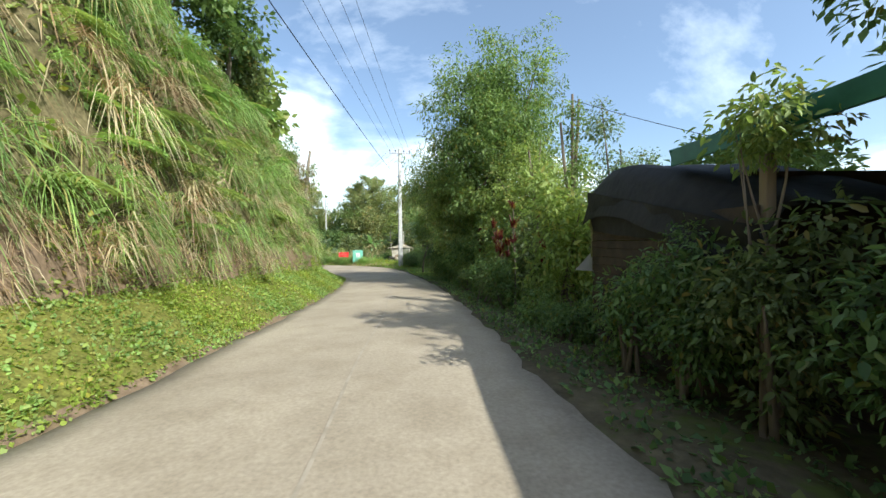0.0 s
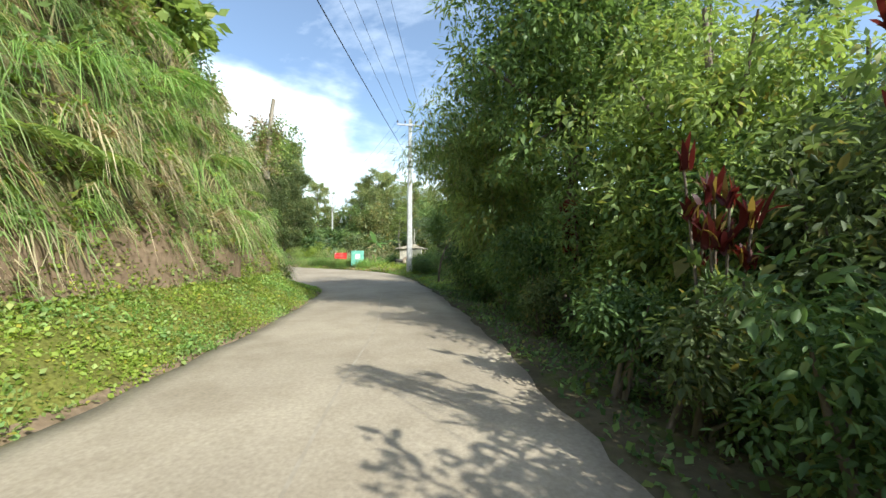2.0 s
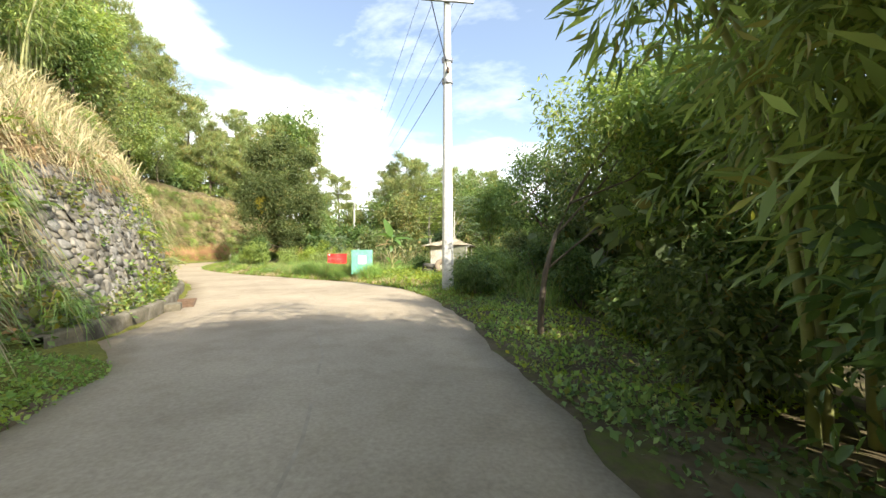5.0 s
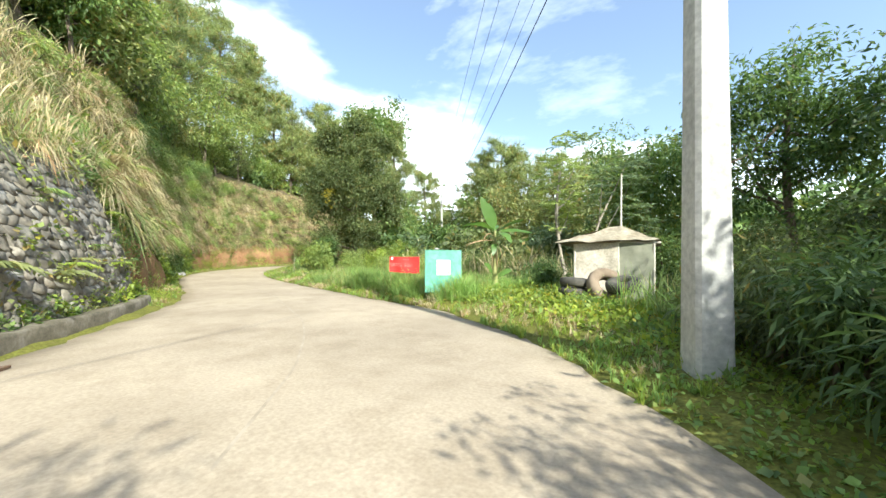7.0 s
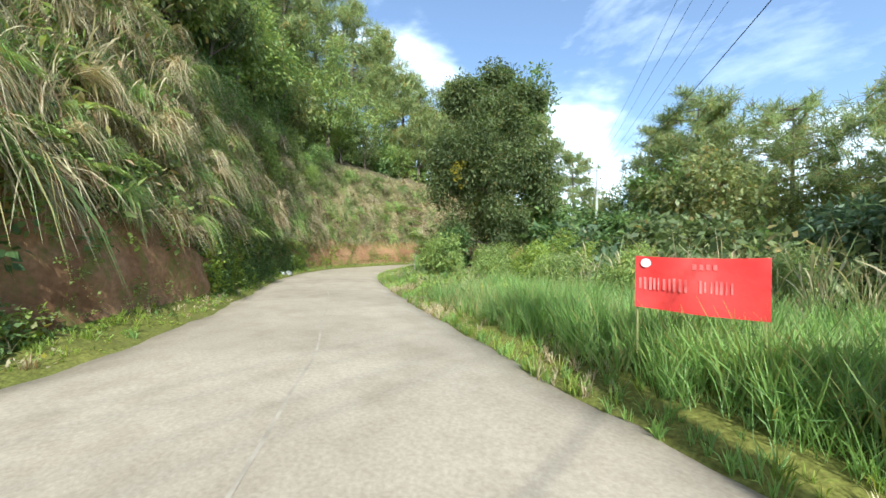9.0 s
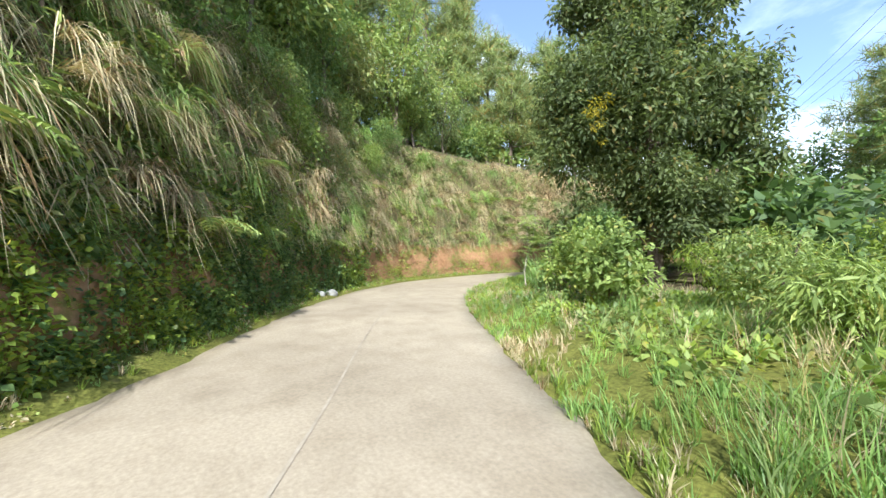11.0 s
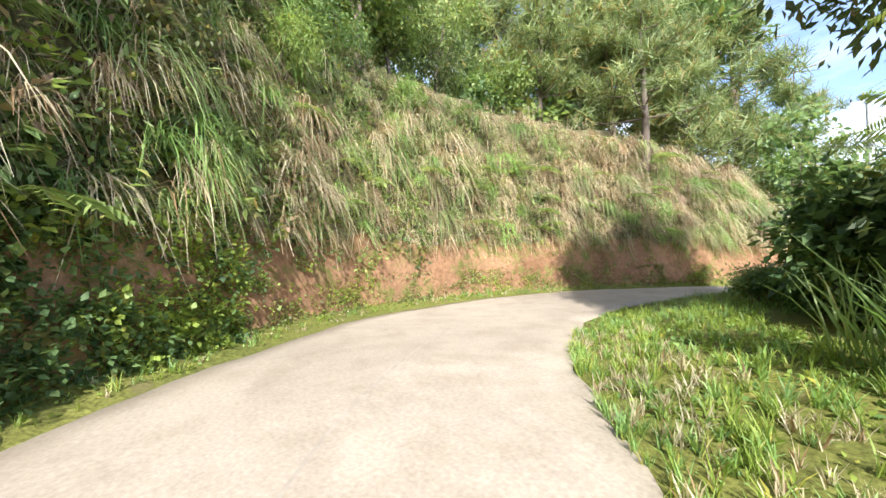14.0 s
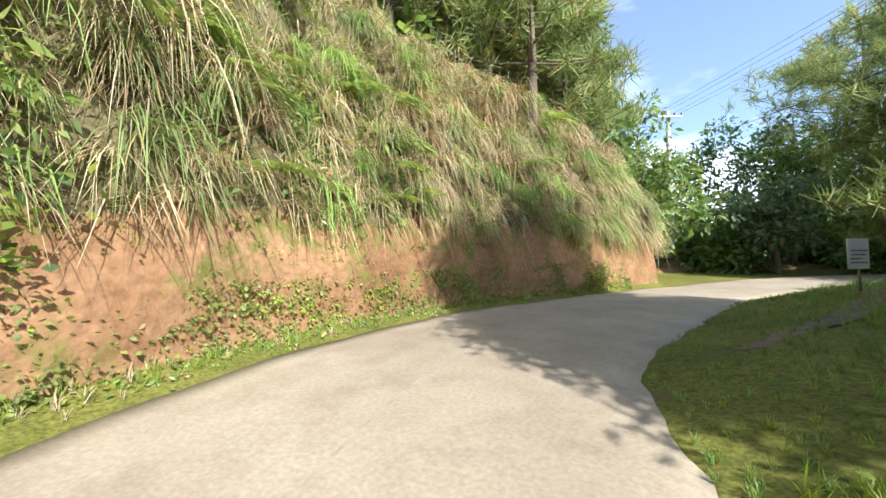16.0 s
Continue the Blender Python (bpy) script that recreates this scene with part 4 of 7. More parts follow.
def bend_tree():
    """The big tree inside the bend: one trunk, spreading limbs, a broad crown of several heaps hung with creepers."""
    x, y, z = -23.4, 55.7, -0.7
    r = np.random.default_rng(71)
    t = thing("tree", (x, y, z), "large dark broadleaf tree hung with creepers inside the bend", "tree")
    u = np.linspace(0, 1, 8)
    line = np.stack([x + 0.2 * np.sin(u * 5), y + 0.15 * np.cos(u * 4), z - 0.3 + 10.8 * u], 1)
    tube("trunk", line, 0.28 * (1.15 - u * 0.95), M_BARK, t, sides=8)
    side, deep = np.array([0.66, 0.75, 0.0]), np.array([-0.75, 0.66, 0.0])
    pts = []
    for lat, h, rad, tall, n in ((-0.3, 6.6, 3.5, 5.2, 520), (-2.7, 6.4, 1.7, 3.0, 180), (2.7, 6.8, 2.1, 2.4, 200), (-1.7, 10.8, 1.6, 1.8, 130), (1.9, 11.0, 1.7, 1.5, 130), (0.2, 12.0, 1.2, 1.2, 70), (-2.2, 2.4, 1.2, 2.2, 80), (0.6, 2.8, 2.4, 3.2, 230), (0.0, 9.3, 2.5, 2.4, 190), (3.3, 4.4, 1.5, 2.2, 90)):
        q = blob_points(n, r, (0, 0, 0), (1, 1, 1))
        pts.append(np.array([x, y, z + h]) + q[:, :1] * side * rad + q[:, 1:2] * deep * min(rad, 3.0) + q[:, 2:] * np.array([0, 0, tall * 0.75]) + side * lat)
        a = np.array([np.interp(min(0.85, h / 14), u, line[:, k]) for k in range(3)])
        b = np.array([x, y, z + h + 0.4]) + side * lat
        tube("limb", [a, (a + b) / 2 + np.array([0, 0, -0.3]), b], [0.13, 0.09, 0.03], M_BARK, t, sides=6)
    pts = np.concatenate(pts)
    mesh_part("crown", crown(pts, 0.64 * r.uniform(0.7, 1.3, len(pts)), CLUMP_FINE, M_LEAF_DEEP, 72), t)
    p = np.array([x, y, z]) + side * -0.4 + np.stack([r.normal(0, 0.16, 8), r.normal(-2.6, 0.2, 8), r.uniform(4.8, 6.9, 8)], 1)
    mesh_part("creeper", crown(p, r.uniform(0.16, 0.28, 8), CLUMP_BROAD, M_YELLOW_LEAF, 73, "creeper"), t, "yellow-leaved hanging creeper")


bend_tree()
tree(-36, 80, 1.0, 24, 5.5, 12, 300, CLUMP_BROAD, M_LEAF, 72, 1.1, trunk_r=0.4, label="very tall tree with layered crown behind the bank")
tree(-22, 60.2, -0.6, 5.0, 2.8, 4.4, 130, CLUMP_BROAD, M_LEAF, 73, 0.85)
# trees round the far bend
for i, (x, y, h, cr, chh, n, m) in enumerate([(-17.5, 73.5, 8.5, 3.2, 7.4, 220, M_LEAF), (-14, 69, 10, 3.6, 9, 230, M_LEAF_DARK), (-19.5, 65.5, 4.8, 2.2, 4.4, 150, M_LEAF_DARK), (-22.5, 80, 6.0, 3.0, 5.4, 170, M_LEAF_LIGHT), (-29.5, 78, 9.5, 3.8, 8.4, 220, M_LEAF), (-10, 87, 13, 4.5, 12, 210, M_LEAF_DARK), (-19, 87, 13, 4.5, 12, 210, M_LEAF_DARK), (-34, 84, 11, 4.5, 10, 200, M_LEAF), (-24, 90, 12.5, 4.4, 11, 210, M_LEAF_DARK), (-29, 92, 12, 4.2, 11, 190, M_LEAF_DEEP)]):
    tree(x, y, -0.6, h, cr, chh, int(n * 0.62), CLUMP_FAR, (m, M_LEAF_OLIVE, m, M_LEAF_GREY)[i % 4], 80 + i, 0.8)

# broad-leaved trees leaning out over the brow of the first bank
for i, (s, d, h, cr, n) in enumerate([(13.4, -0.3, 3.6, 1.5, 80), (11.6, 0.4, 3.2, 1.4, 60), (15.2, 0.2, 2.6, 1.1, 50)]):
    tree(*brow(s, d), h, cr, h * 0.95, n, CLUMP_BIG, (M_LEAF_DARK, M_LEAF, M_LEAF_DEEP)[i], 660 + i, 0.46, trunk_r=0.08, lean=(0.5, 0.0), label="broad-leaved tree leaning out over the brow of the bank", limbs=5)
# woods on the hill above the bank
for i, (s, d, h, cr, n, m) in enumerate([(3, 2.0, 6, 2.4, 150, M_LEAF_DARK), (12, 1.2, 4.5, 1.9, 130, M_LEAF), (19.6, 0.3, 3.4, 1.2, 90, M_LEAF_DARK), (8, 5, 7, 2.8, 150, M_LEAF_DARK), (16, 5, 5, 2.4, 120, M_LEAF),
                                         (46, 6, 8.5, 3.2, 200, M_LEAF_LIGHT), (50, 5.0, 8.5, 3.2, 210, M_LEAF), (54, 4.5, 10, 3.4, 230, M_LEAF), (58, 4.0, 9, 3.0, 210, M_LEAF_LIGHT), (61, 6.5, 11, 3.6, 220, M_LEAF_LIGHT), (64, 4.0, 8, 2.8, 180, M_LEAF_LIGHT), (42, 9, 8.5, 3.4, 190, M_LEAF), (37, 11, 8, 3.2, 170, M_LEAF), (31, 11, 7.5, 3.2, 160, M_LEAF),
                                         (53.2, 0.5, 8.0, 2.4, 250, M_LEAF), (55.2, 0.7, 7.5, 2.4, 230, M_LEAF), (51.0, 2.6, 8.5, 2.6, 200, M_LEAF), (66, 1.6, 6.5, 2.2, 150, M_LEAF), (69, 2.2, 6.0, 2.0, 130, M_LEAF_LIGHT), (67.5, 5, 9, 3.0, 150, M_LEAF), (61.5, 1.4, 6.5, 2.2, 150, M_LEAF), (56, 1.6, 6.0, 2.2, 140, M_LEAF_LIGHT), (51, 1.8, 5.5, 2.2, 140, M_LEAF)]):
    thin = 0.5
    tree(*brow(s, d), h, cr, h * 0.92, int(n * thin), (CLUMP_FINE, CLUMP_SLIM, CLUMP_FINE)[i % 3] if s > 50 else (CLUMP_BIG, CLUMP_BROAD)[i % 2], ((m if s < 30 else M_LEAF_LIGHT), M_LEAF_OLIVE, M_LEAF_LIGHT, M_LEAF_BAMBOO, M_LEAF_LIGHT)[i % 5], 300 + i, 0.8)
for i, (s, d, h, cr, n) in enumerate([(33, 2.6, 6.0, 2.2, 70), (36, 2.0, 6.5, 2.3, 80), (51.2, 0.6, 5.0, 1.8, 70), (53, 0.0, 5.5, 1.9, 80), (55, 0.2, 6, 2.0, 80), (57.3, -0.2, 6, 2.0, 80), (59.4, -0.3, 6.5, 2.1, 85), (61.4, 0.0, 7.5, 2.2, 95), (63.4, -0.1, 7.5, 2.2, 95), (65.4, 0.3, 6.0, 1.9, 75), (67.2, 0.8, 5.0, 1.7, 60),
                                      (54, 2.8, 9.5, 2.6, 100), (57, 2.4, 10, 2.6, 100), (60, 2.6, 10, 2.7, 105), (63, 2.8, 10.5, 2.8, 110), (66, 2.8, 9, 2.6, 95), (69, 1.6, 5.0, 1.6, 50), (70.8, 2.4, 5.0, 1.8, 50), (73, 2.0, 4.2, 1.6, 45)]):
    tree(*brow(s, d), h, cr, h * 0.97, n, (CLUMP_FINE, CLUMP_SLIM, CLUMP_FINE, CLUMP_BROAD)[i % 4], (M_LEAF_LIGHT, M_LEAF_BAMBOO, M_LEAF, M_LEAF_OLIVE, M_LEAF_LIGHT, M_LEAF_DEEP)[i % 6], 620 + i, 0.72, trunk_r=0.09, label="light green leafy tree crowding the brow of the bank", limbs=5)
for i, (x, y, top, cr, n) in enumerate([(-38, 53.5, 17.5, 3.2, 160), (-38, 46.5, 17, 3.4, 160), (-33, 43.5, 15.5, 3.0, 150), (-28, 38, 14.5, 3.2, 150), (-41.5, 60, 16.5, 3.0, 130), (-41, 68, 18.5, 4.2, 230)]):
    tree(x, y, 6.5, top - 6.5, cr, (top - 6.5) * 0.85, int(n * 0.7), (CLUMP_FINE, CLUMP_SLIM)[i % 2], (M_LEAF_BAMBOO, M_LEAF_OLIVE, M_LEAF_LIGHT, M_LEAF)[i % 4], 380 + i, 0.85, label="tall leafy tree in the hillside woods")
for i, (s, d, h) in enumerate([(60, 11, 16), (64, 8, 15), (67, 6, 13)]):
    pine(*brow(s, d), h, 2.9 if s > 69 else 4.2, 330 + i, bare=0.32 if s > 69 else 0.12, clump=0.62 if s > 69 else 1.1, dense=0.8 if s > 69 else 1.0)
for i, (x, y, z, h) in enumerate([(-33.4, 65.7, 4.9, 9.5), (-35.0, 65.9, 5.6, 10.5), (-36.6, 67.2, 6.0, 10), (-34.4, 68.6, 4.6, 9.5), (-37.6, 63.6, 6.6, 10.5), (-32.6, 68.4, 3.4, 9)]):
    pine(x, y, z, h, 2.9, 340 + i, bare=0.24, clump=0.62, dense=0.95, label="tall pine with bare trunk on the brow of the bank")
for i, (x, y, z, h, sp) in enumerate([(-40.5, 72, 4.5, 17.5, 4.4), (-37, 76, 3.0, 19, 4.4), (-33, 80.5, 1.0, 20.5, 4.6), (-43.5, 67, 7, 15, 4.2)]):
    pine(x, y, z, h, sp, 640 + i, bare=0.12, clump=0.95, dense=1.1, dome=True, label="tall pine with a layered crown behind the far bend")
for i, (x, y, z, h, sp) in enumerate([(-36, 45, 9, 15, 4.0), (-40, 50.5, 11, 16, 4.2), (-45, 56, 13, 17, 4.5), (-49, 63, 14, 17, 4.8), (-53, 70, 14.5, 18, 5.0), (-31, 40, 8, 13, 3.8), (-46, 66, 13, 14, 4.0)]):
    pine(x, y, z, h, sp, 360 + i, bare=0.25, clump=0.8, dense=0.9, dome=True, label="tall pine in the woods above the bank")
for i, (s, d, h) in enumerate([(42, 1.0, 8.0), (44.5, 0.6, 8.5), (40, 2.0, 8.5), (47, 2.6, 6.0), (43, 4.0, 6.5), (39, 5.5, 6.5), (63, 0.8, 4.6), (66, 1.2, 4.6), (60, 1.0, 4.6), (56, 1.2, 4.5), (46.6, 1.2, 7.2), (47.8, 0.8, 7.6), (49.0, 1.6, 7.4)]):
    bamboo(*brow(s, d), h, 9, 350 + i, leafy=0.35 if h > 7 else 1.1)


def thicket(name, label, spots, seed, mats, size=1.0, per=1.0, clumps=None):
    """Unbroken far undergrowth: heaps of leaf clumps; spots are (x, y, z, radius, height)."""
    r = np.random.default_rng(seed)
    so = Soup()
    clumps = clumps or CLUMP_BIG
    for x, y, z, rad, h in spots:
        n = int(per * (6 + 5.0 * rad * (rad + h)))
        p = blob_points(n, r, (x, y, z + h * 0.45), (rad, rad, h * 0.55), low=0.8)
        mi = int(r.integers(0, len(mats)))
        pick = r.integers(0, len(clumps), n)
        for k, c in enumerate(clumps):
            w = pick == k
            so.add(c, tumble(int(w.sum()), size * r.uniform(0.7, 1.3, int(w.sum())), r), p[w], mi)
    return tagged(new(name, so.mesh(name, mats)), label, "undergrowth", kind="stuff")


def rows_of(n, s0, s1, l0, l1, rad, h, seed):
    r = np.random.default_rng(seed)
    out = []
    for s, l in zip(r.uniform(s0, s1, n), r.uniform(l0, l1, n)):
        x, y, z = spot(s, l)
        out.append((x, y, z, rad * r.uniform(0.7, 1.3), h * r.uniform(0.7, 1.2)))
    return out


def box_of(n, x0, x1, y0, y1, z, rad, h, seed):
    r = np.random.default_rng(seed)
    return [(x, y, z, rad * r.uniform(0.7, 1.3), h * r.uniform(0.7, 1.25)) for x, y in zip(r.uniform(x0, x1, n), r.uniform(y0, y1, n))]


def hill_of(n, s0, s1, d0, d1, rad, h, seed):
    r = np.random.default_rng(seed)
    return [(*brow(s, d), rad * r.uniform(0.7, 1.3), h * r.uniform(0.7, 1.25)) for s, d in zip(r.uniform(s0, s1, n), r.uniform(d0, d1, n))]


# first thicket: shade under the trees is put into its dark leaf tones
thicket("undergrowth", "dark tangled bushes under the roadside trees", rows_of(34, 8.5, 33, 4.9, 10, 1.6, 4.2, 1), 501, [M_LEAF_DARK, M_LEAF_DEEP], 0.85, per=0.6, clumps=CLUMP_FAR)
thicket("undergrowth", "bushes closing the far side of the clearing", box_of(26, -17, 8, 50, 66, -1.2, 1.8, 2.3, 2) + box_of(10, -21, -14, 56, 64, -0.8, 1.6, 3.0, 12) + box_of(14, 6, 16, 26, 48, -1.6, 2.2, 4.5, 3), 502, [M_LEAF_DEEP, M_LEAF_DARK, M_LEAF_GREY, M_LEAF_OLIVE], 0.95, per=0.36, clumps=CLUMP_FAR)
thicket("undergrowth", "shrubs covering the hill above the bank", hill_of(62, 30, 75, 2.5, 14, 1.8, 3.6, 4) + hill_of(10, -4, 22, 1, 8, 1.3, 2.2, 5) + hill_of(10, 68, 80, 2.0, 8, 1.0, 1.8, 6), 503, [M_LEAF, M_LEAF_LIGHT, M_LEAF_DARK], 0.9, per=0.4, clumps=CLUMP_FAR)
thicket("undergrowth", "dark bushes along the far bend", box_of(30, -32, 0, 79, 92, -0.8, 2.4, 4.2, 7) + box_of(12, -19, -10, 64, 74, -0.8, 1.8, 3.0, 8), 504, [M_LEAF_DARK, M_LEAF], 1.0, per=0.5, clumps=CLUMP_FAR)
thicket("far_woods", "continuous woods in the distance", box_of(44, -90, 40, 95, 125, -2.5, 5.0, 13, 9) + box_of(30, 22, 48, -40, 95, -2.8, 5.0, 11, 10) + box_of(12, -10, 30, -60, -45, -2.0, 5, 12, 11), 505, [M_LEAF_DARK, M_LEAF], 3.8, per=0.035)

# ---- grass and undergrowth on the bank ----
HANG = [tuft(18, 0.72, 0.016, True, 400 + i, rows=3) for i in range(8)]
HANG_BIG = [tuft(44, 1.15, 0.017, True, 480 + i, rows=4) for i in range(5)]
SPRIG = [leaf_clump(22, 0.17, 490 + i, radius=0.42, flat=0.9, slim=0.34, droop=0.2) for i in range(4)]
STAND = [tuft(18, 0.7, 0.014, False, 410 + i, rows=3) for i in range(5)]
FRINGE = [tuft(14, 0.22, 0.012, False, 420 + i, rows=3) for i in range(4)]
WEED = [leaf_clump(11, 0.070, 430 + i, radius=0.13, flat=0.3, slim=0.7, droop=0.12) for i in range(4)]
CREEPER = [leaf_clump(30, 0.14, 440 + i, radius=0.28, flat=0.9, slim=0.7, droop=0.2) for i in range(4)]
FERN = [join([(np.einsum("ij,nj->ni", spin(a)[0], v), f) for a, (v, f) in zip(r_, [frond(0.9, 0.24, 450 + k * 6 + q, 13, 0.8, 0.05) for q in range(5)])]) for k, r_ in enumerate([(-1.0, -0.5, 0.0, 0.5, 1.0), (-0.8, -0.3, 0.1, 0.6, 1.1), (-1.1, -0.6, 0.2, 0.4, 0.9)])]


def bank_patch(name, label, s0, s1, h0, h1, n, tmpls, mats, seed, size=(0.7, 1.25), out=0.05, hang=True, clear=None, gaps=0.0, swing=0.6):
    """Tussocks scattered over the bank's face between two heights above its foot."""
    r = np.random.default_rng(seed)
    s, k = r.uniform(s0, s1, n), r.uniform(0, 1, n)
    lo = FOOT_H(s) + (CUT_H(s) if h0 is None else h0) - 0.1
    hi = TOP_H(s) if h1 is None else lo + h1
    h = lo + (hi - lo) * k
    if clear is not None:
        w = ~clear(s, h)
        s, h = s[w], h[w]
    if gaps:
        w = np.array([noise.noise(Vector((a * 1.1, b * 1.3, seed))) for a, b in zip(s, h)])
        w = w > np.quantile(w, gaps)
        s, h = s[w], h[w]
    n = len(s)
    swell = np.array([noise.noise(Vector((a * 0.9, b * 1.1, 7.0))) for a, b in zip(s, h)])
    loc = on(s, left_l(s, h) + out + (1.0 * np.maximum(swell, -0.15) if hang else 0.2 * np.maximum(swell, -0.15)), h)
    phi = rightward(s) + r.normal(0, swing, n) if hang else r.uniform(0, 6.283, n)
    rot = spin(phi, r.uniform(*size, n))
    so = Soup()
    tint = np.array([noise.noise(Vector((a * 0.5, b * 0.5, 1.0))) for a, b in zip(s, h)]) + r.normal(0, 0.34, n)
    cut = np.quantile(tint, np.linspace(0, 1, len(mats) + 1))
    for mi in range(len(mats)):
        w0 = (tint >= cut[mi]) & (tint <= cut[mi + 1])
        pick = r.integers(0, len(tmpls), n)
        for q, tm in enumerate(tmpls):
            w = w0 & (pick == q)
            so.add(tm, rot[w], loc[w], mi)
    return tagged(new(name, so.mesh(name, mats)), label, "grass", kind="stuff")


bank_patch("bank_grass", "long green and straw-coloured grass hanging over the bank", -6, 25.5, 0.95, None, 1900, HANG, [M_GRASS_BROWN, M_GRASS, M_GRASS_FRESH, M_GRASS_FRESH, M_GRASS_DRY, M_GRASS, M_GRASS_FRESH], 1, size=(0.4, 1.3), gaps=0.06, swing=0.8)
bank_patch("bank_grass", "dry yellow grass on the slope above the stone wall", 25, 46, None, None, 1300, HANG, [M_GRASS_BROWN, M_GRASS_DRY, M_GRASS_DRY, M_GRASS, M_GRASS_DRY, M_GRASS, M_GRASS_BROWN], 2, size=(0.4, 1.3), gaps=0.1, swing=0.8)
bank_patch("bank_grass", "long green and yellow grass overhanging the red earth cut", 44, 66, None, None, 1900, HANG, [M_GRASS_BROWN, M_GRASS, M_GRASS_DRY, M_GRASS_DRY, M_GRASS_FRESH, M_GRASS_DRY], 3, size=(0.4, 1.3), gaps=0.1, swing=0.8)
bank_patch("bank_grass", "pale dry grass covering the upper bank", 65, 83, None, None, 1700, HANG, [M_GRASS_DRY, M_GRASS_DRY, M_GRASS, M_GRASS_DRY, M_GRASS_FRESH, M_GRASS_DRY, M_GRASS_BROWN], 4, size=(0.5, 1.4), gaps=0.06, swing=0.85, clear=lambda s, h: ((s - 77.3 + 0.25 * (h - 3.5)) / 0.45) ** 2 + ((h - 3.9) / 1.5) ** 2 < 1)
bank_patch("bank_plants", "broad-leaved plants and creepers among the grass on the bank", -4, 25, 1.0, 6.5, 420, CREEPER, [M_LEAF_LIGHT, M_LEAF, M_WEED], 5, size=(0.6, 1.15), out=0.2, hang=False)
bank_patch("bank_plants", "broad-leaved plants and creepers among the grass on the bank", 43, 68, 1.2, 7.5, 760, CREEPER, [M_LEAF_LIGHT, M_LEAF, M_WEED, M_LEAF_DARK], 6, size=(0.6, 1.2), out=0.2, hang=False)
bank_patch("bank_plants", "small-leaved creepers carpeting the lower bank", 50.5, 63.5, -0.1, 3.3, 2100, CREEPER, [M_LEAF_DARK, M_LEAF, M_LEAF_DARK, M_WEED], 60, size=(0.4, 0.85), out=0.12, hang=False, gaps=0.08)
bank_patch("bank_grass", "withered grass hanging over the low earth cut", -6, 13.5, 0.35, 0.95, 520, HANG, [M_GRASS_BROWN, M_GRASS_DRY, M_GRASS, M_GRASS_BROWN, M_GRASS_FRESH], 61, size=(0.4, 1.0), out=0.1, gaps=0.2, swing=0.8)
bank_patch("bank_plants", "low creepers covering the shaded earth cut", 51, 64.0, -0.1, 2.1, 600, CREEPER, [M_LEAF_DARK, M_LEAF, M_WEED], 7, size=(0.3, 0.65), out=0.08, hang=False)
bank_patch("bank_ferns", "fern fronds arching out of the bank", -2, 25, 1.2, 5.5, 60, FERN, [M_LEAF_LIGHT, M_GRASS_FRESH], 8, size=(0.7, 1.3), out=0.15)
bank_patch("bank_ferns", "fern fronds arching out of the bank", 44, 80, 1.9, 4.0, 70, FERN, [M_LEAF_LIGHT, M_LEAF_BAMBOO], 9, size=(0.6, 1.2), out=0.15)
bank_patch("cut_weeds", "small weeds and moss growing on the red earth", -4, 25, -0.15, 1.3, 3600, WEED, [M_WEED, M_LEAF_OLIVE, M_LEAF_LIGHT], 10, size=(0.5, 1.2), out=0.03, hang=False)
bank_patch("cut_weeds", "small weeds and moss growing on the red earth", 62, 80, -0.15, 1.1, 2600, WEED, [M_WEED, M_LEAF_OLIVE, M_LEAF_LIGHT], 11, size=(0.5, 1.2), out=0.03, hang=False)
bank_patch("cut_weeds", "sparse weeds scattered over the bare red cut", 46, 80, 0.2, 1.7, 1100, WEED, [M_WEED, M_LEAF_OLIVE, M_LEAF_LIGHT], 12, size=(0.4, 1.0), out=0.03, hang=False)


bank_patch("bank_tussocks", "large drooping tussocks of long grass on the bank", -6, 25, 1.3, None, 190, HANG_BIG, [M_GRASS_BROWN, M_GRASS_FRESH, M_GRASS, M_GRASS_FRESH, M_GRASS_DRY], 40, size=(0.6, 1.1), out=0.1)
bank_patch("bank_tussocks", "large drooping tussocks of dry grass above the wall", 26, 47, 3.2, None, 110, HANG_BIG, [M_GRASS_BROWN, M_GRASS_DRY, M_GRASS, M_GRASS_DRY], 41, size=(0.6, 1.15), out=0.1)
bank_patch("bank_tussocks", "large drooping tussocks of grass over the red cut", 44, 67, 1.9, None, 280, HANG_BIG, [M_GRASS_BROWN, M_GRASS_DRY, M_GRASS_DRY, M_GRASS_FRESH, M_GRASS], 42, size=(0.5, 1.1), out=0.12)
bank_patch("bank_tussocks", "drooping straw-coloured tussocks on the far bank", 62, 83, 2.0, None, 330, HANG_BIG, [M_GRASS_BROWN, M_GRASS_DRY, M_GRASS, M_GRASS_DRY, M_GRASS_DRY, M_GRASS_FRESH], 43, size=(0.55, 1.15), out=0.12)
bank_patch("bank_bushes", "small leafy sprigs and bushes among the grass of the bank", -4, 25, 1.6, None, 220, SPRIG, [M_LEAF, M_LEAF_OLIVE, M_LEAF_LIGHT, M_GRASS_BROWN], 44, size=(0.6, 1.4), out=0.25, hang=False, gaps=0.5)
bank_patch("bank_bushes", "small leafy sprigs and bushes on the dry slope", 26, 46, 3.1, None, 300, SPRIG, [M_LEAF, M_LEAF_OLIVE, M_LEAF_LIGHT, M_GRASS_BROWN, M_WEED], 45, size=(0.6, 1.5), out=0.25, hang=False, gaps=0.5)
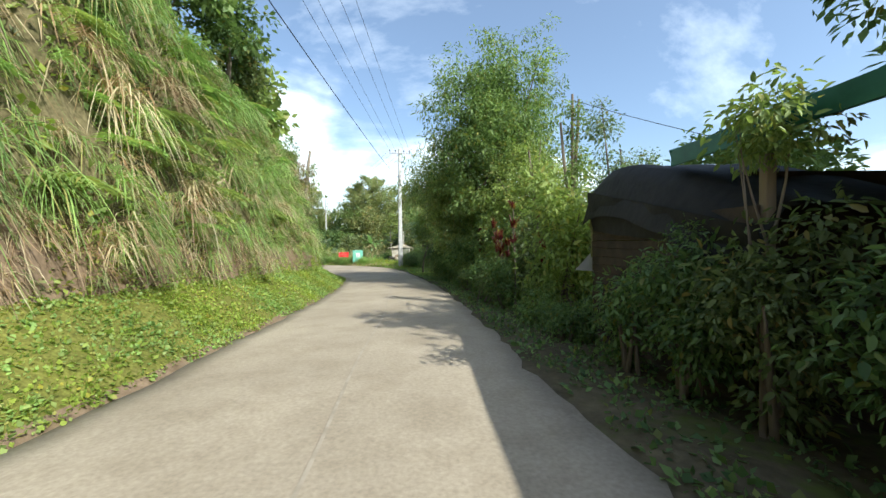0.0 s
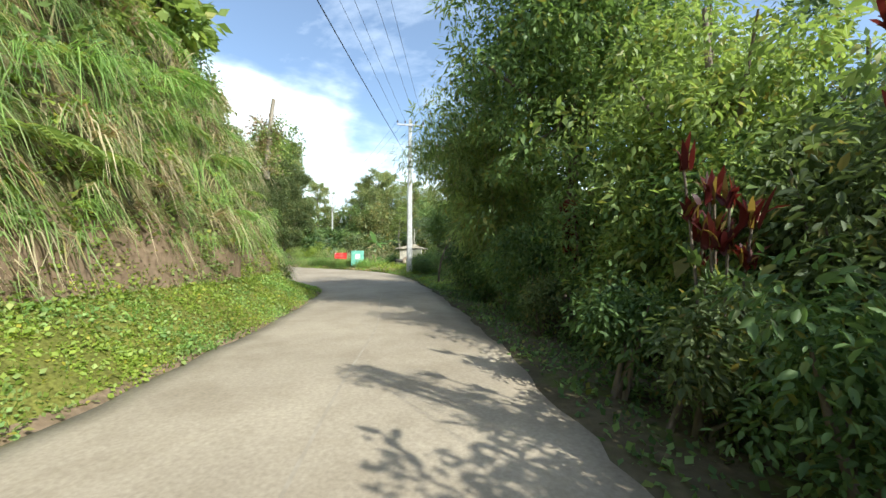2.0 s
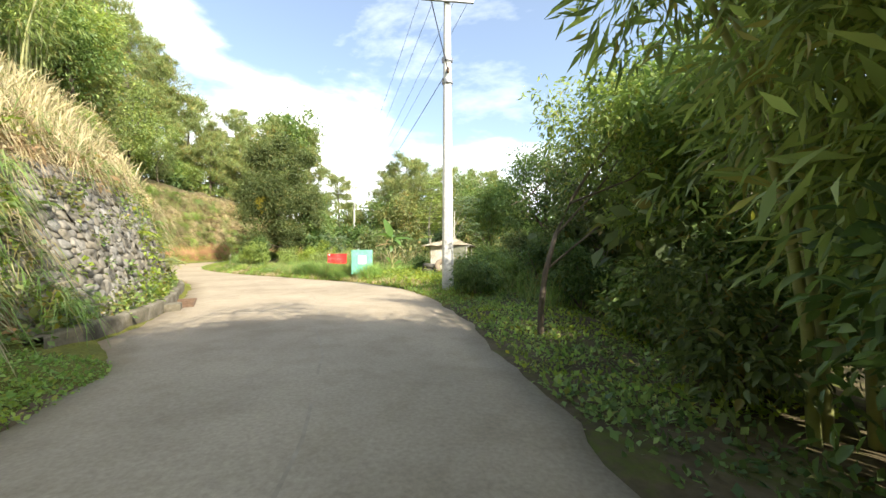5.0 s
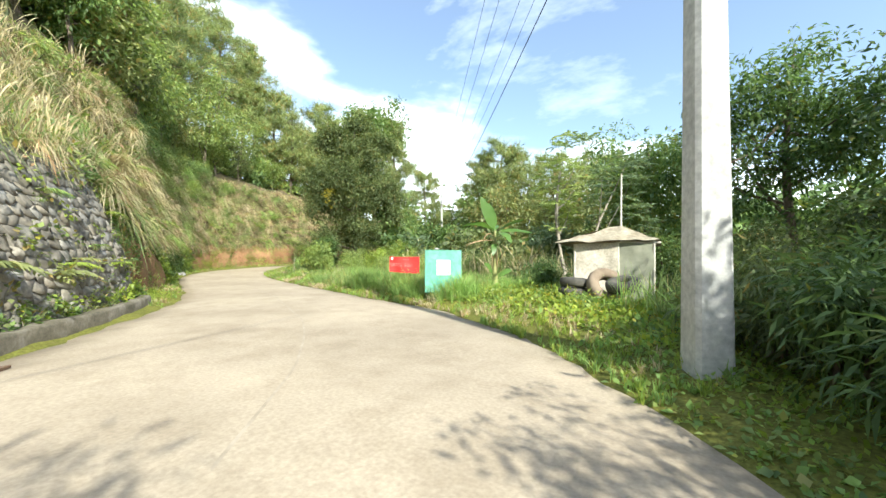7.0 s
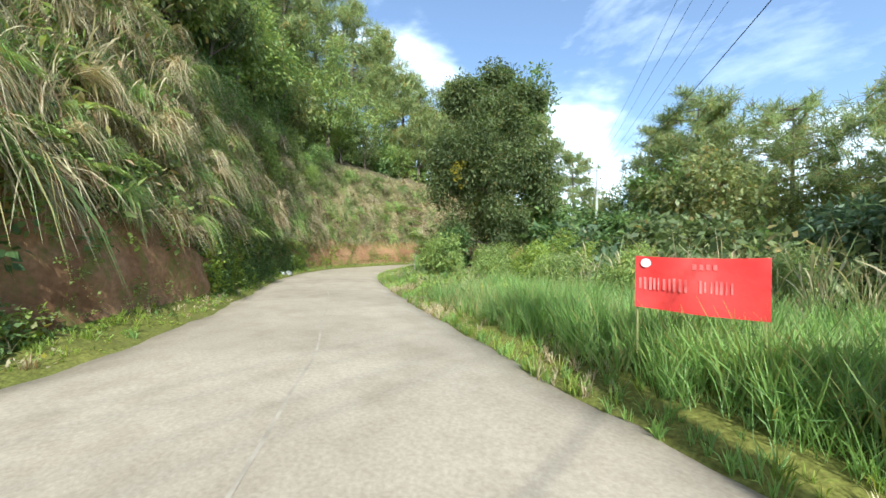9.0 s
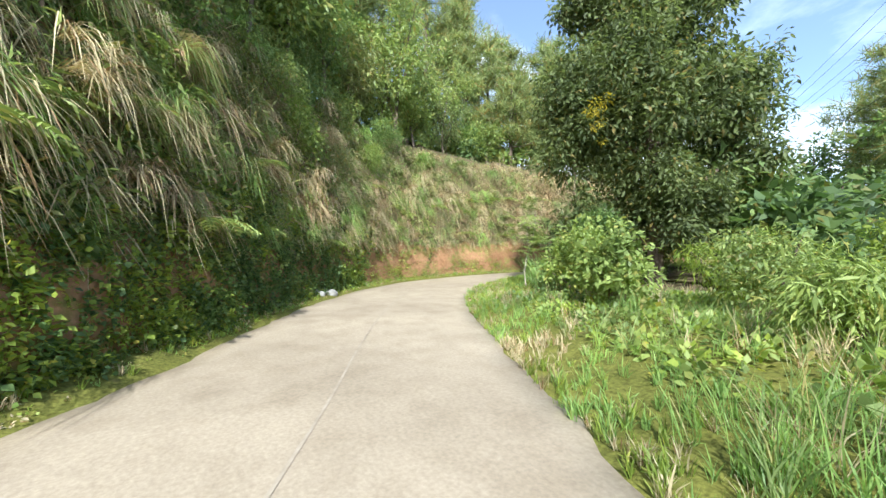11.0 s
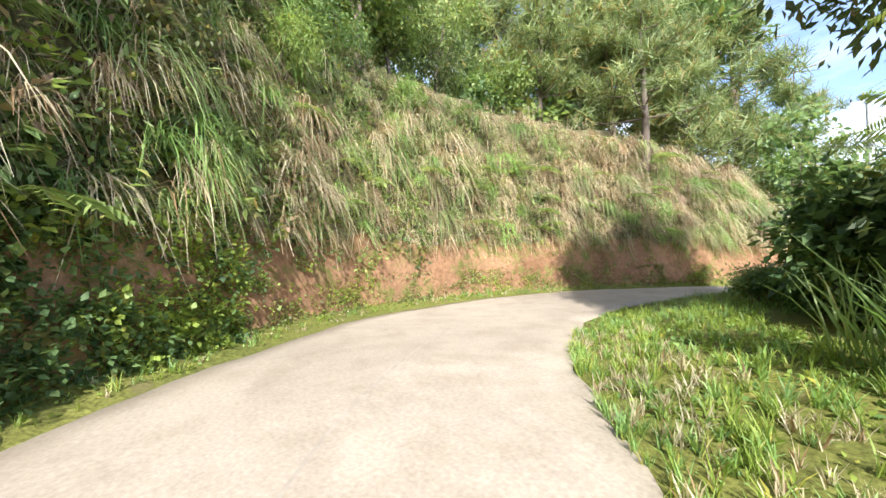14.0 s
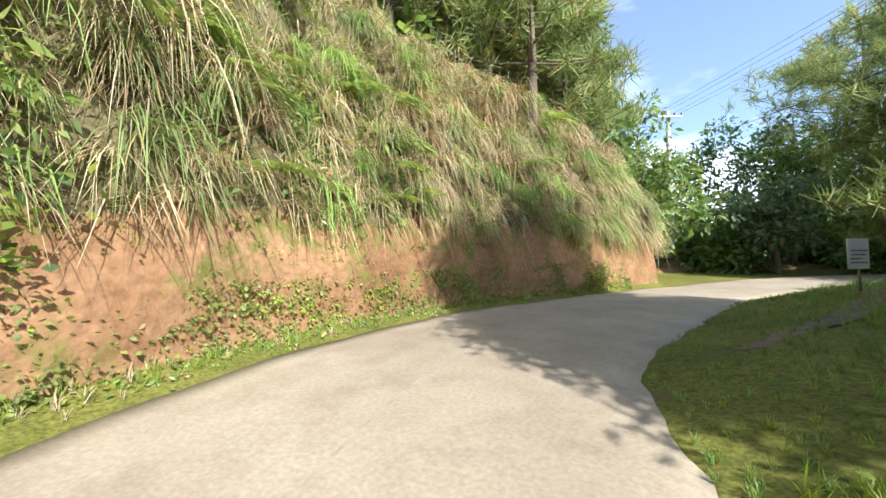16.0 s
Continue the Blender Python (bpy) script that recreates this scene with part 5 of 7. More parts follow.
bank_patch("bank_bushes", "small leafy bushes hanging over the bank", 44, 72, 1.9, None, 700, SPRIG, [M_LEAF, M_LEAF_OLIVE, M_LEAF_LIGHT, M_GRASS_BROWN, M_LEAF_BAMBOO], 46, size=(0.6, 1.6), out=0.3, hang=False, gaps=0.4)
bank_patch("bank_bushes", "small twiggy bushes on the far bank", 70, 83, 2.3, None, 130, SPRIG, [M_LEAF_OLIVE, M_GRASS_DRY, M_GRASS_BROWN, M_LEAF_LIGHT], 47, size=(0.4, 1.0), out=0.15, hang=False, gaps=0.5)

bank_patch("bank_bushes", "rounded brushwood clumps on the bank at the bend", 56, 77, 2.4, None, 230, SPRIG, [M_LEAF_OLIVE, M_LEAF, M_GRASS_BROWN, M_LEAF_LIGHT], 48, size=(0.7, 1.5), out=0.2, hang=False, gaps=0.45)

bank_patch("bamboo_sprays", "light green bamboo-like leaf sprays hanging from the bank", 50, 72, 3.0, None, 380, CLUMP_SLIM, [M_LEAF_BAMBOO, M_LEAF_LIGHT, M_LEAF_BAMBOO], 49, size=(0.3, 0.6), out=0.3, hang=False, gaps=0.45)
bank_patch("bank_tussocks", "pale overhanging tussocks high on the bank at the bend", 54, 68, 3.4, None, 75, HANG_BIG, [M_GRASS_DRY, M_GRASS_FRESH, M_GRASS_DRY], 55, size=(0.7, 1.15), out=0.3)
bank_patch("bank_bushes", "leafy bushes rooted in the grass of the bank", 46, 68, 2.2, None, 260, CLUMP_BROAD, [M_LEAF, M_LEAF_OLIVE, M_LEAF_LIGHT, M_LEAF_DEEP], 50, size=(0.22, 0.5), out=0.2, hang=False, gaps=0.5)
bank_patch("bank_bushes", "leafy bushes on the slope above the wall", 29, 47, 3.8, None, 130, CLUMP_BROAD, [M_LEAF, M_LEAF_OLIVE, M_LEAF_LIGHT, M_WEED], 51, size=(0.22, 0.45), out=0.2, hang=False, gaps=0.5)
bank_patch("bank_bushes", "leafy bushes high on the first bank", -4, 25, 4.0, None, 110, CLUMP_BROAD, [M_LEAF, M_LEAF_OLIVE, M_LEAF_DARK], 52, size=(0.22, 0.45), out=0.2, hang=False, gaps=0.5)


HANG_HUGE = [tuft(66, 1.75, 0.021, True, 600 + i, rows=5) for i in range(4)]
bank_patch("bank_tussocks", "huge fountain-like tussocks overhanging the bank", 44, 83, 2.4, None, 120, HANG_HUGE, [M_GRASS_DRY, M_GRASS, M_GRASS_DRY, M_GRASS_FRESH, M_GRASS_BROWN], 64, size=(0.6, 1.05), out=0.2, gaps=0.2)
bank_patch("bank_tussocks", "huge fountain-like tussocks of fresh grass on the first bank", -3, 25, 1.8, None, 60, HANG_HUGE, [M_GRASS_FRESH, M_GRASS, M_GRASS_DRY, M_GRASS_FRESH], 65, size=(0.6, 1.0), out=0.15, gaps=0.2)


def plume_tuft(n, length, seed):
    """Thin stalks ending in a soft pale plume that nods to one side."""
    r = np.random.default_rng(seed)
    out = []
    for _ in range(n):
        a, q = r.uniform(0, 6.283), r.uniform(0.05, 0.4)
        d = np.array([math.cos(a) * q, math.sin(a) * q, 1.0])
        L = length * r.uniform(0.7, 1.15)
        t = np.array([0, 0.45, 0.72, 0.86, 1.0])
        p = d * (L * t)[:, None] + r.normal(0, 0.08, 3)
        p[:, :2] += d[:2] * (0.5 * L * t ** 3)[:, None]
        p[:, 2] -= 0.16 * L * t ** 4
        s = np.cross(d, r.normal(0, 1, 3))
        out.append(ribbon(p, np.array([0.006, 0.006, 0.022, 0.034, 0.006]), s / np.linalg.norm(s)))
    return join(out)


PLUME = [plume_tuft(7, 1.25, 470 + i) for i in range(4)]
bank_patch("grass_plumes", "pale feathery grass plumes on the slope", 26, 52, 3.3, None, 300, PLUME, [M_PLUME], 13, size=(0.7, 1.2), hang=False)
bank_patch("grass_plumes", "pale feathery grass plumes on the bank", -4, 25, 1.8, None, 110, PLUME, [M_PLUME], 14, size=(0.6, 1.1), hang=False)
bank_patch("grass_plumes", "pale feathery grass plumes on the upper bank", 60, 82, 3.0, None, 130, PLUME, [M_PLUME], 15, size=(0.5, 0.9), hang=False)
bank_patch("standing_grass", "upright dry grass on the slope above the wall", 26, 48, 3.4, None, 420, STAND, [M_GRASS_DRY, M_GRASS, M_GRASS_DRY], 16, size=(0.9, 1.7), hang=False)
bank_patch("standing_grass", "upright grass on the brow of the bank", 60, 82, 4.5, None, 260, STAND, [M_GRASS_DRY, M_GRASS, M_GRASS_DRY], 17, size=(0.6, 1.2), hang=False)

bank_patch("standing_grass", "pale dry grass standing out of the upper slope", 42, 57, 3.4, None, 330, STAND, [M_GRASS_DRY, M_GRASS_DRY, M_GRASS, M_GRASS_DRY], 53, size=(0.8, 1.6), hang=False, gaps=0.3)
bank_patch("bank_grass", "rough grass tumbling over the near end of the stone wall", 24.5, 29.2, 0.5, 3.2, 190, HANG, [M_GRASS, M_GRASS_DRY, M_GRASS_FRESH], 58, size=(0.6, 1.2), out=0.2)
bank_patch("bank_plants", "creepers over the near end of the stone wall", 24.8, 28.8, 0.0, 2.6, 120, CREEPER, [M_LEAF, M_WEED, M_LEAF_OLIVE], 59, size=(0.5, 1.1), out=0.25, hang=False)
bank_patch("standing_grass", "reddish-brown dead grass standing on the slope", 45, 51, 5.0, None, 45, STAND, [M_GRASS_BROWN], 56, size=(1.3, 2.0), hang=False, gaps=0.4)
bank_patch("bank_tussocks", "straw-coloured tussocks arching out of the slope", 43, 55, 2.6, None, 90, HANG_BIG, [M_GRASS_DRY, M_GRASS_DRY, M_GRASS], 57, size=(0.6, 1.1), out=0.35)
bank_patch("grass_plumes", "pale feathery plumes on the upper slope", 44, 60, 3.6, None, 120, PLUME, [M_PLUME], 54, size=(0.6, 1.1), hang=False)


for i, (s, h, rad, tall) in enumerate([(53.2, 6.0, 1.1, 2.6), (55.0, 4.6, 1.0, 2.2), (56.4, 6.4, 1.2, 2.8), (58.0, 4.2, 1.0, 2.2), (59.0, 6.2, 1.2, 2.8), (60.4, 4.6, 1.1, 2.4), (61.4, 6.6, 1.3, 3.0), (62.6, 4.4, 1.0, 2.2), (63.6, 6.4, 1.2, 2.8), (65.0, 5.2, 1.0, 2.2), (66.2, 6.8, 1.1, 2.4), (50.8, 7.2, 1.0, 2.2), (47.6, 7.4, 0.9, 1.8), (68.4, 7.0, 0.9, 1.8), (70.6, 7.2, 0.8, 1.5), (12.0, 6.8, 0.9, 1.6), (6.5, 6.0, 0.9, 1.6), (16.5, 6.4, 0.9, 1.6)]):
    if 55 < s < 67:                              # where the bank is overgrown the bushes stand taller
        rad, tall = rad * 1.4, tall * 1.75
    p = on(s, left_l(s, h) - 0.2, h - 0.5)
    shrub(float(p[0]), float(p[1]), float(p[2]), rad, tall, 64 if tall < 3.5 else 120, (CLUMP_SLIM, CLUMP_FINE, CLUMP_BROAD)[i % 3], (M_LEAF_BAMBOO, M_LEAF_LIGHT, M_LEAF, M_LEAF_OLIVE)[i % 4], 800 + i, 0.40, label="light green bush rooted high on the bank")


def dead_trunk():
    """A broken, vine-hung stump standing on the end of the first bank."""
    x, y, z = -8.6, 23.3, 4.4
    t = thing("dead_trunk", (x, y, z), "broken grey dead trunk draped with vines on the bank", "dead tree")
    u = np.linspace(0, 1, 8)
    tube("trunk", np.stack([x + 0.35 * u ** 2, y + 0.1 * np.sin(u * 4), z - 0.5 + 3.3 * u], 1), 0.15 - 0.07 * u, M_BARK_PALE, t, sides=8)
    tube("snapped_limb", [(x + 0.1, y, z + 1.3), (x - 0.4, y - 0.1, z + 2.0), (x - 0.75, y - 0.1, z + 2.15)], [0.06, 0.045, 0.02], M_BARK_PALE, t)
    r = np.random.default_rng(95)
    p = np.stack([x + r.normal(0, 0.35, 40), y + r.normal(0, 0.3, 40), z + r.uniform(-0.3, 2.2, 40)], 1)
    mesh_part("vine", crown(p, r.uniform(0.18, 0.4, 40), CLUMP_BROAD, M_GRASS_BROWN, 96, "vine"), t, "withered brown vine")
    p = np.stack([x + r.normal(0.1, 0.4, 40), y + r.normal(0, 0.3, 40), z + r.uniform(-0.4, 1.9, 40)], 1)
    mesh_part("vine", crown(p, r.uniform(0.18, 0.36, 40), CLUMP_BROAD, M_LEAF_LIGHT, 97, "vine"), t, "green climbing vine")


dead_trunk()
for i, (s, d, h, rad) in enumerate([(21.0, 0.2, 2.2, 0.9), (22.8, -0.4, 2.0, 0.8), (24.6, -0.6, 1.9, 0.8), (26.0, -1.0, 1.8, 0.8)]):
    p = on(s, FOOT(s) - TOP_D(s) - d, TOP_H(s) + min(0.0, d) * 1.0)
    shrub(float(p[0]), float(p[1]), float(p[2]) - 0.2, rad, h, 70, CLUMP_BROAD, M_LEAF_LIGHT if i % 2 else M_LEAF, 240 + i, 0.36, label="leafy bush on the brow of the bank")


def hanging_bamboo():
    """A culm that arches far over the road, with its leafy tip."""
    t = thing("arching_bamboo", (0.6, 22.6, -0.6), "single bamboo stem arching over the road", "bamboo")
    line = np.array([(0.6, 22.6, -0.7), (0.45, 22.6, 2.5), (0.0, 22.7, 4.6), (-0.9, 22.8, 5.4), (-1.7, 22.9, 5.0), (-2.1, 22.95, 4.2)])
    tube("culm", line, [0.035, 0.032, 0.026, 0.018, 0.012, 0.006], M_BAMBOO, t)
    r = np.random.default_rng(98)
    k = r.uniform(0.62, 1.0, 46)
    u = np.linspace(0, 1, 6)
    p = np.stack([np.interp(k, u, line[:, c]) for c in range(3)], 1) + r.normal(0, 0.3, (46, 3)) - np.array([0, 0, 0.3])
    mesh_part("foliage", crown(p, r.uniform(0.25, 0.5, 46), CLUMP_SLIM, M_LEAF_BAMBOO, 99, "foliage"), t)


hanging_bamboo()


# ---- low plants on the verges ----
def verge_patch(name, label, s0, s1, lf, n, tmpls, mats, seed, size=(0.7, 1.2), flat=None):
    """Scatter on the ground beside the road; lf(s, k) gives l for k in 0..1; flat(s, l) gives the height."""
    r = np.random.default_rng(seed)
    s, k = r.uniform(s0, s1, n), r.uniform(0, 1, n)
    l = lf(s, k)
    h = flat(s, l) if flat else np.array([base_z(a, b) for a, b in zip(s, l)])
    loc = on(s, l, h)
    rot = spin(r.uniform(0, 6.283, n), r.uniform(*size, n))
    so = Soup()
    tint = np.array([noise.noise(Vector((a * 0.6, b * 0.6, 4.0))) for a, b in zip(s, l)]) + r.normal(0, 0.2, n)
    cut = np.quantile(tint, np.linspace(0, 1, len(mats) + 1))
    pick = r.integers(0, len(tmpls), n)
    for mi in range(len(mats)):
        for q, tm in enumerate(tmpls):
            w = (tint >= cut[mi]) & (tint <= cut[mi + 1]) & (pick == q)
            so.add(tm, rot[w], loc[w], mi)
    return tagged(new(name, so.mesh(name, mats)), label, "grass", kind="stuff")


def left_flat(s, l):
    """Height of the verge between the road's left edge and the bank's foot."""
    f, fh, rl = FOOT(s), FOOT_H(s), ROAD_L(s)
    mid, edge = 0.5 * (f + rl) - 0.1, rl - 0.08
    k = np.where(l < mid, 0.55 + 0.45 * np.clip((mid - l) / (mid - f), 0, 1), 0.08 + 0.47 * np.clip((edge - l) / (edge - mid), 0, 1))
    return fh * k - np.where(l > edge, (l - edge) * 0.25, 0.0)


verge_patch("verge_weeds", "bright green low weeds carpeting the verge below the bank", -1, 27, lambda s, k: ROAD_L(s) + 0.02 + (FOOT(s) - 0.17 - ROAD_L(s)) * k, 7000, WEED, [M_WEED, M_WEED, M_LEAF_LIGHT, M_GRASS_FRESH], 21, (0.5, 1.0), left_flat)
WEED_BIG = [leaf_clump(12, 0.11, 434 + i, radius=0.17, flat=0.45, slim=0.8, droop=0.0) for i in range(3)]
verge_patch("verge_weeds", "broader-leaved weeds standing out of the verge carpet", -4, 26, lambda s, k: ROAD_L(s) - 0.15 + (FOOT(s) - ROAD_L(s)) * k, 1300, WEED_BIG, [M_WEED, M_LEAF_LIGHT, M_GRASS_FRESH, M_WEED], 39, (0.3, 0.7), left_flat)
verge_patch("verge_weeds", "short grass and weeds at the foot of the bank", 43, 80, lambda s, k: ROAD_L(s) - 0.12 + (FOOT(s) - ROAD_L(s) + 0.1) * k, 1100, WEED + FRINGE, [M_WEED, M_GRASS_DRY, M_GRASS_FRESH, M_WEED], 22, (0.5, 1.1), left_flat)
verge_patch("tall_grass", "tall fresh green grass on the open verge", 39.2, 50, lambda s, k: ROAD_R(s) + 0.5 + 7.0 * k ** 1.25, 1350, STAND, [M_GRASS_FRESH, M_GRASS_FRESH, M_GRASS], 23, (0.5, 1.05))
verge_patch("leafy_weeds", "knee-high light green leafy weeds on the verge before the bend", 47.5, 58, lambda s, k: ROAD_R(s) + 1.2 + 5.8 * k, 900, CREEPER, [M_LEAF_LIGHT, M_WEED, M_LEAF_BAMBOO, M_LEAF], 62, (0.5, 1.0))
verge_patch("tall_grass", "thin grass among the leafy weeds", 49, 58, lambda s, k: ROAD_R(s) + 0.8 + 5.0 * k, 330, STAND, [M_GRASS_FRESH, M_GRASS, M_GRASS_DRY], 63, (0.4, 0.9))
verge_patch("tall_grass", "tall green grass growing up in front of the banner and board", 39.6, 46.0, lambda s, k: ROAD_R(s) + 0.7 + 0.8 * k, 430, STAND, [M_GRASS_FRESH, M_GRASS, M_GRASS_FRESH], 36, (0.9, 1.3))
verge_patch("short_grass", "short grass edging the road", 33, 66, lambda s, k: ROAD_R(s) - 0.02 + 1.3 * k ** 1.5, 1600, FRINGE, [M_GRASS_FRESH, M_WEED, M_GRASS_DRY], 24, (0.6, 1.3))
verge_patch("verge_weeds", "low bright weeds on the inner verge", 56, 68, lambda s, k: ROAD_R(s) + 0.3 + 2.4 * k, 1100, WEED + FRINGE, [M_WEED, M_GRASS_FRESH, M_WEED], 25, (0.7, 1.4))
verge_patch("verge_weeds", "low yellow-flowered creepers in front of the shed", 34, 41, lambda s, k: ROAD_R(s) + 0.9 + 4.2 * k, 2000, WEED, [M_WEED, M_LEAF_LIGHT, M_WEED, M_GRASS_FRESH, M_WEED, M_LEAF_LIGHT, M_WEED, M_WEED], 26, (0.9, 2.0))
verge_patch("yellow_flowers", "small yellow flowers dotting the creepers", 34, 41, lambda s, k: ROAD_R(s) + 1.0 + 4.0 * k, 260, [leaf_clump(4, 0.035, 436 + i, radius=0.16, flat=0.3, slim=0.9) for i in range(2)], [M_YELLOW_LEAF], 37, (0.8, 1.2), lambda s, l: np.array([base_z(a, b) + 0.17 for a, b in zip(s, l)]))
verge_patch("shade_weeds", "green weeds in the shade beside the pole", 24, 35, lambda s, k: ROAD_R(s) + 0.15 + 3.0 * k, 2300, WEED, [M_WEED, M_LEAF_LIGHT, M_GRASS_FRESH, M_LEAF], 27, (0.7, 1.4))
verge_patch("shade_weeds", "dark weeds and fallen leaves under the roadside bushes", -4, 25, lambda s, k: ROAD_R(s) + 0.15 + 1.4 * k, 1500, WEED, [M_LEAF_DARK, M_LEAF, M_LEAF_DARK], 28, (0.7, 1.5))
verge_patch("reeds", "tall reed grass with pale flower plumes", 40, 52, lambda s, k: ROAD_R(s) + 5.5 + 4.5 * k, 130, [tuft(12, 1.9, 0.02, False, 460 + i) for i in range(3)], [M_GRASS, M_GRASS_DRY, M_GRASS], 29, (0.7, 1.15))
verge_patch("reeds", "tall arching grass under the bushes at the bend", 57, 62, lambda s, k: ROAD_R(s) + 2.2 + 2.2 * k, 130, [tuft(16, 1.3, 0.022, False, 464 + i) for i in range(3)], [M_GRASS_FRESH, M_GRASS], 30, (0.7, 1.2))
verge_patch("grass_plumes", "pale plumes nodding over the reed grass", 40, 52, lambda s, k: ROAD_R(s) + 5.0 + 4.5 * k, 70, PLUME, [M_PLUME], 35, (0.8, 1.4))
verge_patch("tall_grass", "dark grass on the mound inside the far bend", 67, 80, lambda s, k: ROAD_R(s) + 1.2 + 3.8 * k, 800, STAND, [M_GRASS_FRESH, M_GRASS], 31, (0.15, 0.45))
verge_patch("short_grass", "low cropped grass on the inner corner", 64, 80, lambda s, k: ROAD_R(s) + 0.05 + 2.4 * k, 1100, FRINGE, [M_GRASS_FRESH, M_WEED, M_GRASS], 38, (0.3, 0.6))
verge_patch("tall_grass", "long grass at the foot of the pole", 29, 36, lambda s, k: ROAD_R(s) + 2.0 + 2.5 * k, 130, [tuft(20, 1.2, 0.022, False, 467 + i) for i in range(3)], [M_GRASS_FRESH, M_GRASS], 32, (0.5, 1.1))


# ---- stone retaining wall with its concrete kerb ----
def stone_wall():
    def face(sv, k, out=0.0):
        """Place on the wall's face at k of its height, out metres proud of the joints."""
        return on(sv, FOOT(sv) - CUT_D(sv) * k + 0.10 + 0.16 * np.sin(np.clip(k, 0, 1) * math.pi) + out, FOOT_H(sv) + CUT_H(sv) * k)
    s = np.arange(28.0, 45.0, 0.3)
    V = np.stack([face(s, k) for k in np.linspace(-0.1, 1.0, 10)] + [on(s, FOOT(s) - CUT_D(s) - 0.35, FOOT_H(s) + CUT_H(s) + 0.02)], 1)
    n, m = V.shape[:2]
    i, j = np.meshgrid(np.arange(n - 1), np.arange(m - 1), indexing="ij")
    a = (i * m + j).ravel()
    wall = tagged(new("stone_wall", raw_mesh("stone_wall", V.reshape(-1, 3), np.stack([a, a + m, a + m + 1, a + 1], 1), [M_MORTAR])), "rough grey rubble stone retaining wall with dark joints", "wall", kind="structure")
    rows, w = 18, 0.31
    r = np.random.default_rng(61)
    cols = int(17.0 / w * 2) + 4
    jx, jk = r.uniform(-0.105, 0.105, (rows + 1, cols)), r.uniform(-0.025, 0.025, (rows + 1, cols))
    jk[0], jk[-1] = 0.0, jk[-1] * 0.7
    rest_v, rest_f, rest_n, placed = [], [], 0, 0
    for row in range(rows):
        for c in range(row % 2, cols - 2, 2):
            corner = [(row, c), (row, c + 1), (row, c + 2), (row + 1, c + 2), (row + 1, c + 1), (row + 1, c)]
            q = np.array([(28.05 + b2 * w / 2 + jx[a2, b2], min(1.0, a2 / rows + jk[a2, b2])) for a2, b2 in corner])
            if q[:, 0].max() > 44.8:
                continue
            mid = q.mean(0)
            proud = r.uniform(0.02, 0.06)
            tilt = r.normal(0, 0.014, 2)
            ring = mid + (q - mid) * 0.965
            top = mid + (q - mid) * r.uniform(0.78, 0.9)
            lift = proud + tilt[0] * np.sign(top[:, 0] - mid[0]) + tilt[1] * np.sign(top[:, 1] - mid[1]) + r.normal(0, 0.007, 6)
            P = np.concatenate([face(ring[:, 0], ring[:, 1], -0.03), face(ring[:, 0], ring[:, 1], proud * 0.55), face(top[:, 0], top[:, 1], lift), face(mid[:1], mid[1:], proud + 0.012)])
            F = [(6 * g + e, 6 * g + (e + 1) % 6, 6 * g + 6 + (e + 1) % 6, 6 * g + 6 + e) for g in (0, 1) for e in range(6)] + [(12 + e, 12 + (e + 1) % 6, 18, 18) for e in range(6)]
            tri = np.array([t for f in F for t in ([f[:3]] if f[2] == f[3] else [f[:3], (f[0], f[2], f[3])])])
            if placed < 300 and 33.0 < mid[0] < 42.0 and mid[1] < 0.62:
                ob = new("stone", raw_mesh("stone", P, tri, [M_STONE]))
                ob.parent = wall
                placed += 1
            else:
                rest_v.append(P)
                rest_f.append(tri + rest_n)
                rest_n += len(P)
    ob = new("stones", raw_mesh("stones", np.concatenate(rest_v), np.concatenate(rest_f), [M_STONE]))
    ob.parent = wall
    tagged(ob, kind="stuff")
    return wall


stone_wall()
bank_patch("wall_plants", "tufts and creepers growing out of the stone wall", 28.5, 45, 0.1, 3.2, 110, CREEPER + FERN[:1], [M_WEED, M_LEAF, M_LEAF_OLIVE], 33, size=(0.4, 1.0), out=0.3, hang=False)
bank_patch("wall_plants", "grass and creepers at the wall's foot and brow", 28.5, 45.5, 0.0, 0.5, 330, CREEPER + WEED, [M_WEED, M_LEAF, M_LEAF_OLIVE], 34, size=(0.4, 0.8), out=0.22, hang=False)


def kerb():
    s = np.arange(27.6, 44.4, 0.4)
    r = np.random.default_rng(62)
    lo = FOOT(s) + 0.52
    prof = [(0.0, -0.1), (0.0, 0.26), (-0.03, 0.30), (-0.22, 0.31), (-0.25, 0.27), (-0.25, -0.1)]
    V = np.stack([on(s, lo + a + r.normal(0, 0.012, len(s)), h + r.normal(0, 0.012, len(s)) * (h > 0)) for a, h in prof], 1)
    n, m = V.shape[:2]
    i, j = np.meshgrid(np.arange(n - 1), np.arange(m - 1), indexing="ij")
    a = (i * m + j).ravel()
    tagged(new("kerb", raw_mesh("kerb", V.reshape(-1, 3), np.stack([a, a + m, a + m + 1, a + 1], 1), [M_KERB])), "weathered concrete drain kerb below the stone wall", "kerb", kind="structure")


kerb()


